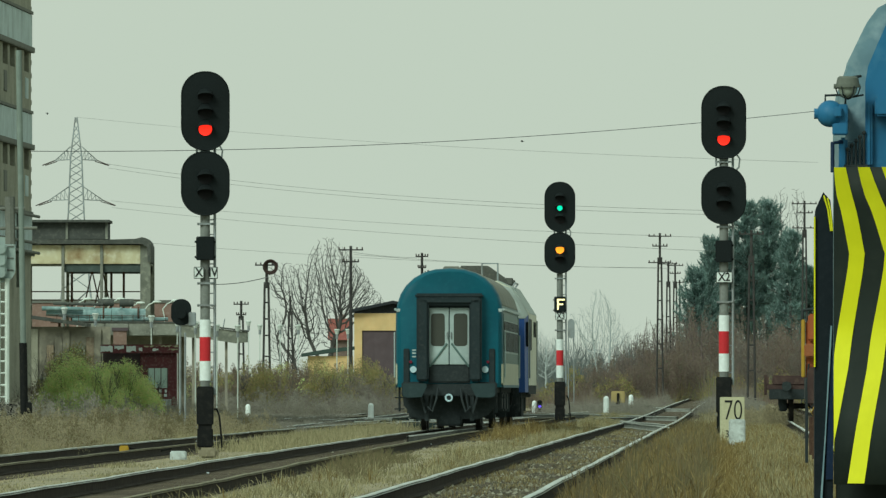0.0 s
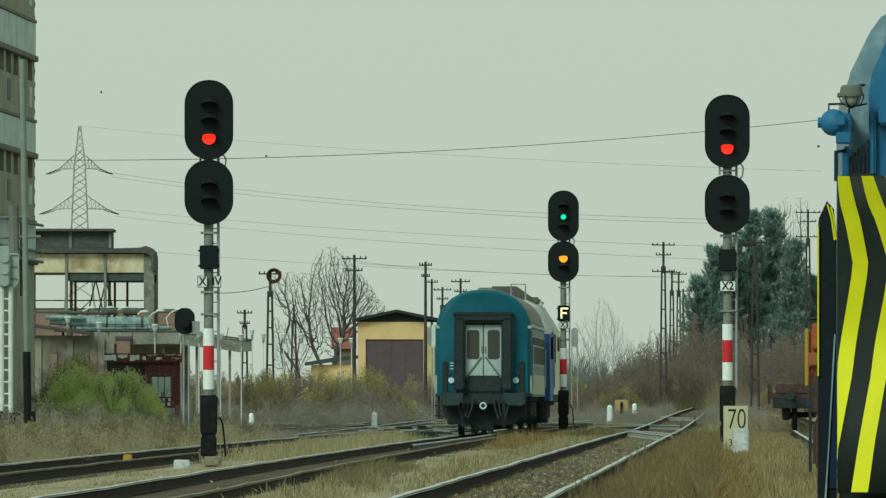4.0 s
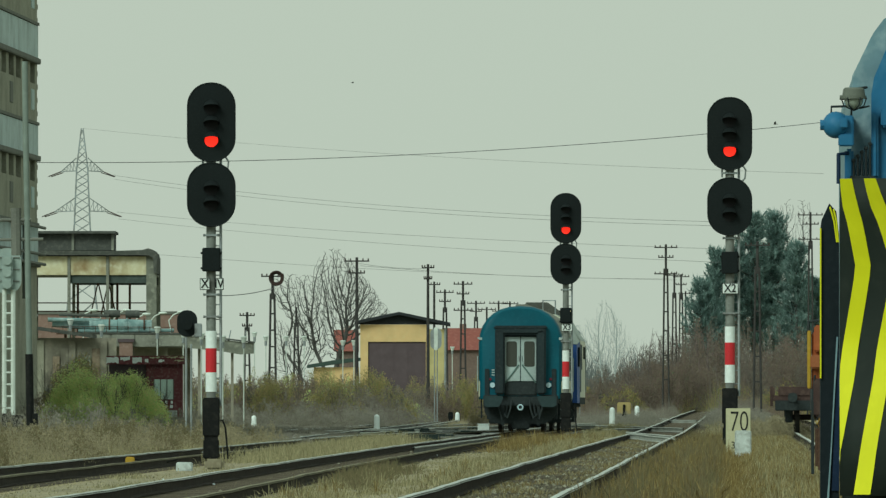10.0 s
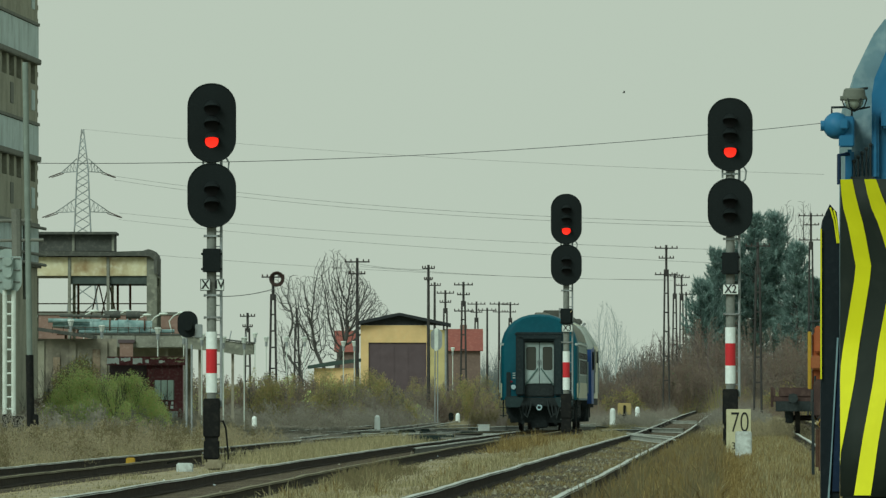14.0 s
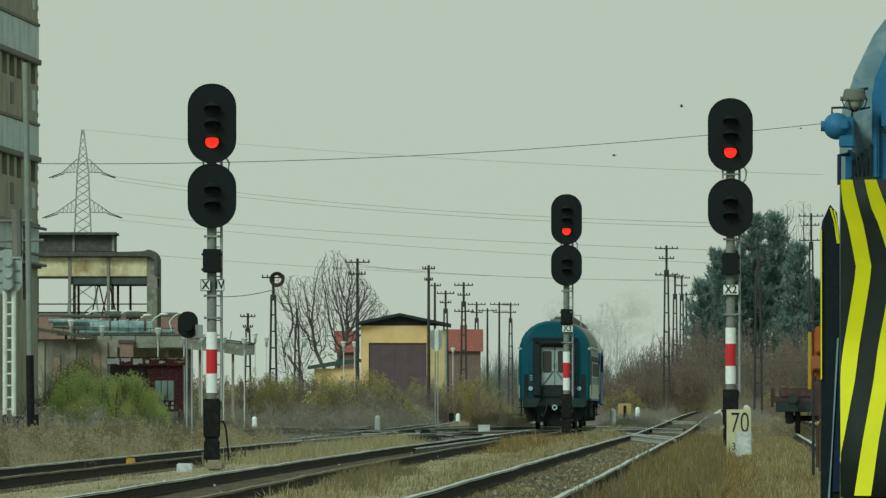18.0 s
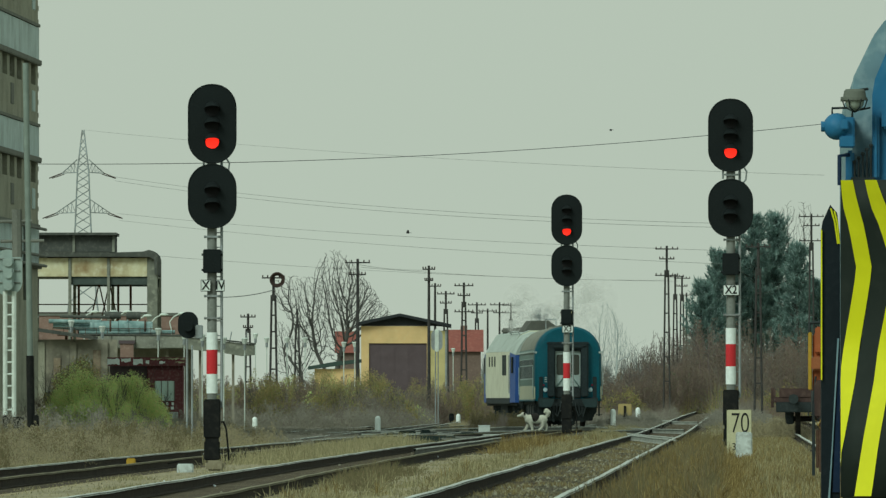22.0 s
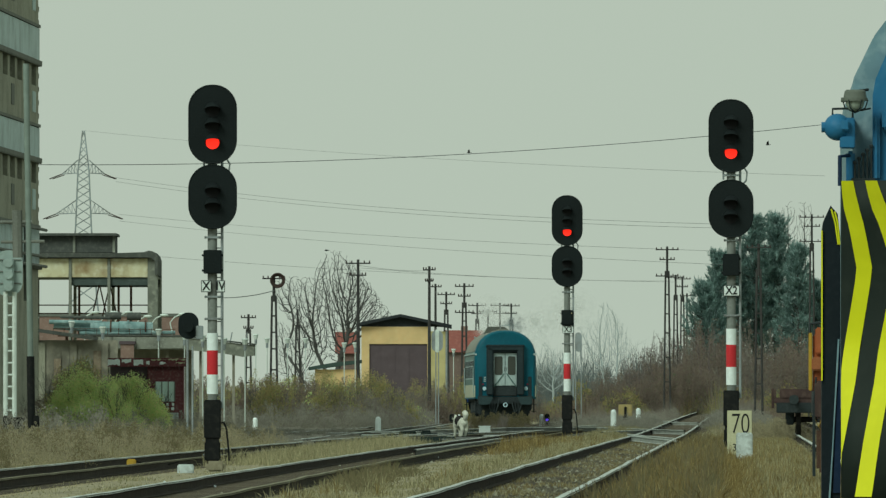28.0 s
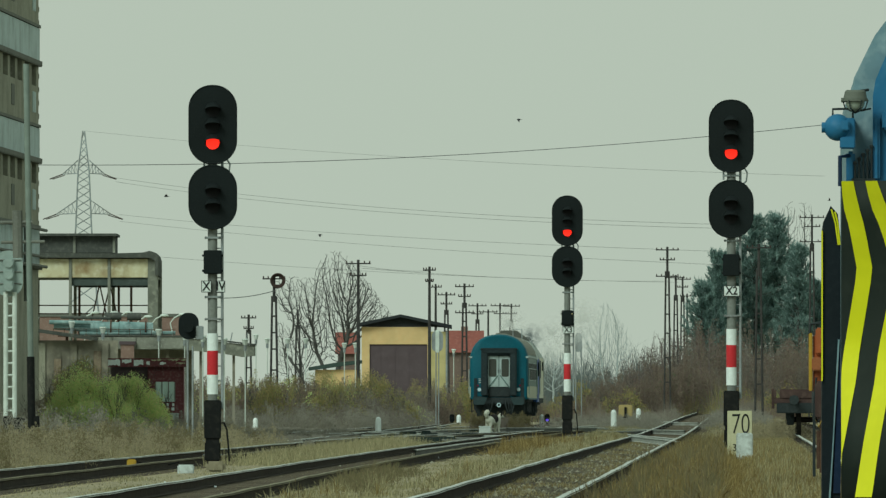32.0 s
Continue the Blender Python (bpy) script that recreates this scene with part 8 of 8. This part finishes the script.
def on_track(y_rear, bogie_a, bogie_b):
    """The pose of a vehicle whose rear end lies at y_rear, with both bogies on the curving track."""
    ya, yb = y_rear + bogie_a, y_rear + bogie_b
    xa, xb = float(line_four(ya)), float(line_four(yb))
    turn = math.atan2(-(xb - xa), yb - ya)
    x = xa - bogie_a * (xb - xa) / (yb - ya)
    z = float(ground_z(x, min(y_rear, 596))) + RAIL_H + float(np.interp(y_rear, [600, 645], [0, 0.15]))
    return pose(x, y_rear, z, 0, 0, math.degrees(turn))


DOG_WAY = ((0, 1490, 50, 180), (15.4, 1490, 50, 180), (16.5, 1425, 50, 180), (17.1, 1376, 50, 180), (17.8, 1320, 50, 178), (18.3, 1275, 50, 176), (18.8, 1241, 49, 180), (19.3, 1208, 47, 182), (20.0, 1144, 46, 180), (20.8, 1068, 46, 180),
           (21.6, 991, 46, 180), (22.4, 909, 46, 184), (22.8, 875, 47, 186), (23.2, 842, 49, 190), (23.6, 825, 51, 170), (24.0, 817, 52, 125), (24.6, 813, 52, 104), (25.4, 815, 52, 97), (26.5, 814, 52, 112), (27.5, 812, 52, 128), (28.0, 815, 52, 112),
           (28.5, 819, 51, 80), (29.0, 824, 49, 20), (29.5, 831, 48, 0), (30.0, 845, 47, -10), (30.5, 852, 46.5, -15), (31.0, 864, 46, 35), (31.4, 868, 45.5, 58), (32.0, 873, 45, 55))
BIRD_WAYS = (
    ((0, 1900, 330, 60), (24.5, 1800, 320, 60), (28, 1359, 257, 60), (30.8, 1039, 217, 60), (32, 918, 212, 60)),
    ((0, 1500, 300, 50), (20, 1150, 190, 50), (23, 1040, 253, 50), (28, 830, 271, 50), (30.8, 751, 447, 50), (32, 566, 416, 50)),
    ((0, 937, 275, 45), (2, 700, 240, 45), (6, 222, 330, 45), (9, -200, 300, 45), (32, -900, 200, 45)),
    ((0, 1800, 260, 55), (16, 1600, 240, 55), (19, 857, 313, 55), (23, 717, 430, 55), (28, 578, 444, 55), (32, 294, 348, 55)),
    ((0, 97, 225, 40), (8, 420, 150, 40), (19, 1435, 256, 40), (24, 1262, 380, 40), (28, 1300, 330, 40), (32, 1468, 355, 40)))


def motions():
    steps = [i * 0.5 for i in range(65)]
    walk(coach, [(t, on_track(train_tail(t), 3.7, COACH_L - 3.7)) for t in steps])
    walk(train_loco, [(t, pose(float(np.interp(t, [0, 14, 20], [0.15, 0.15, 0.0])), 0, 0) @ on_track(train_tail(t) + COACH_L + 1.1, 3.6, LOCO_L - 3.6)) for t in steps])
    rows = []
    for t in steps:
        m = on_track(train_tail(t) + COACH_L + 1.1, 3.6, LOCO_L - 3.6)
        rows.append((t, m @ pose(float(np.interp(t, [0, 15, 20, 24, 32], [0.0, 0.0, -0.8, -0.9, -0.2])), 7.1, float(np.interp(t, [0, 14, 19, 24, 32], [1.3, 1.5, 4.3, 4.75, 4.2])) + 0.06 * math.sin(3.7 * t), 0, 0, float(np.interp(t, [0, 14, 19], [34, 34, 0])) + 5 * math.sin(1.3 * t))))
    walk(smoke, rows)
    for ws in coach_wheels[:2]:
        y = ws.location.y
        rows = []
        for i in range(481):
            t = min(i / 15, 32.0)
            rows.append((t, pose(0, y, 0.46, -math.degrees((train_tail(t) - train_tail(0)) / 0.46))))
        walk(ws, rows)
    # the dog trots across the tracks, noses about, turns back
    way = [(t, (x - 784) / s, 25000 / s, turn) for t, x, s, turn in DOG_WAY]
    walk(dog, [(t, pose(x, y, float(ground_z(x, y)) + 0.01 + (0.12 if 17.5 < t < 32.5 else 0.0), 0, 0, turn)) for t, x, y, turn in way])
    for i, leg in enumerate(dog_legs):
        at = leg.location.copy()
        rows = [(0, pose(*at))]
        for k in range(0, 130):
            t = 15.4 + k * 0.125
            if t > 31.9:
                break
            swing = 26 if t < 23.6 else (6 if t < 28.4 else (14 if t < 31 else 4))
            phase = (0, math.pi, math.pi, 0)[i]
            rows.append((t, pose(at.x, at.y, at.z, 0, swing * math.sin(t * 2 * math.pi * 1.9 + phase), 0)))
        rows.append((32, pose(*at)))
        walk(leg, rows)
    for (bird, wings), line in zip(BIRDS, BIRD_WAYS):
        rows = []
        for (t, x, y, s), nxt in zip(line, line[1:] + line[-2:-1]):
            rows.append((t, pose((x - 784) / s, 25000 / s, 1.12 + (714 - y) / s, 0, 0, 180 if line[-1][1] < line[0][1] else 0)))
        walk(bird, rows)
        for w, sgn in zip(wings, (-1, 1)):
            at = w.location.copy()
            walk(w, [(k * 0.16, pose(at.x, at.y, at.z, sgn * 38 * math.sin(k * 1.9 + bird.location.x))) for k in range(201)])
    # the middle signal falls to red behind the train
    for flap, z, state in SHUTTERS:
        away, before = pose(0, -0.14, z), pose(0, -0.2165, z)
        a, b = (away, before) if state == "open" else (before, away)
        change = 6.18 if z < 5.5 else 6.1
        walk(flap, [(0, a), (change, a), (change + 0.04, b), (32, b)])
    away, before = pose(0, -0.12, 3.475), pose(0, -0.213, 3.475)
    walk(cover_plate, [(0, away), (6.32, away), (6.36, before), (32, before)])


motions()
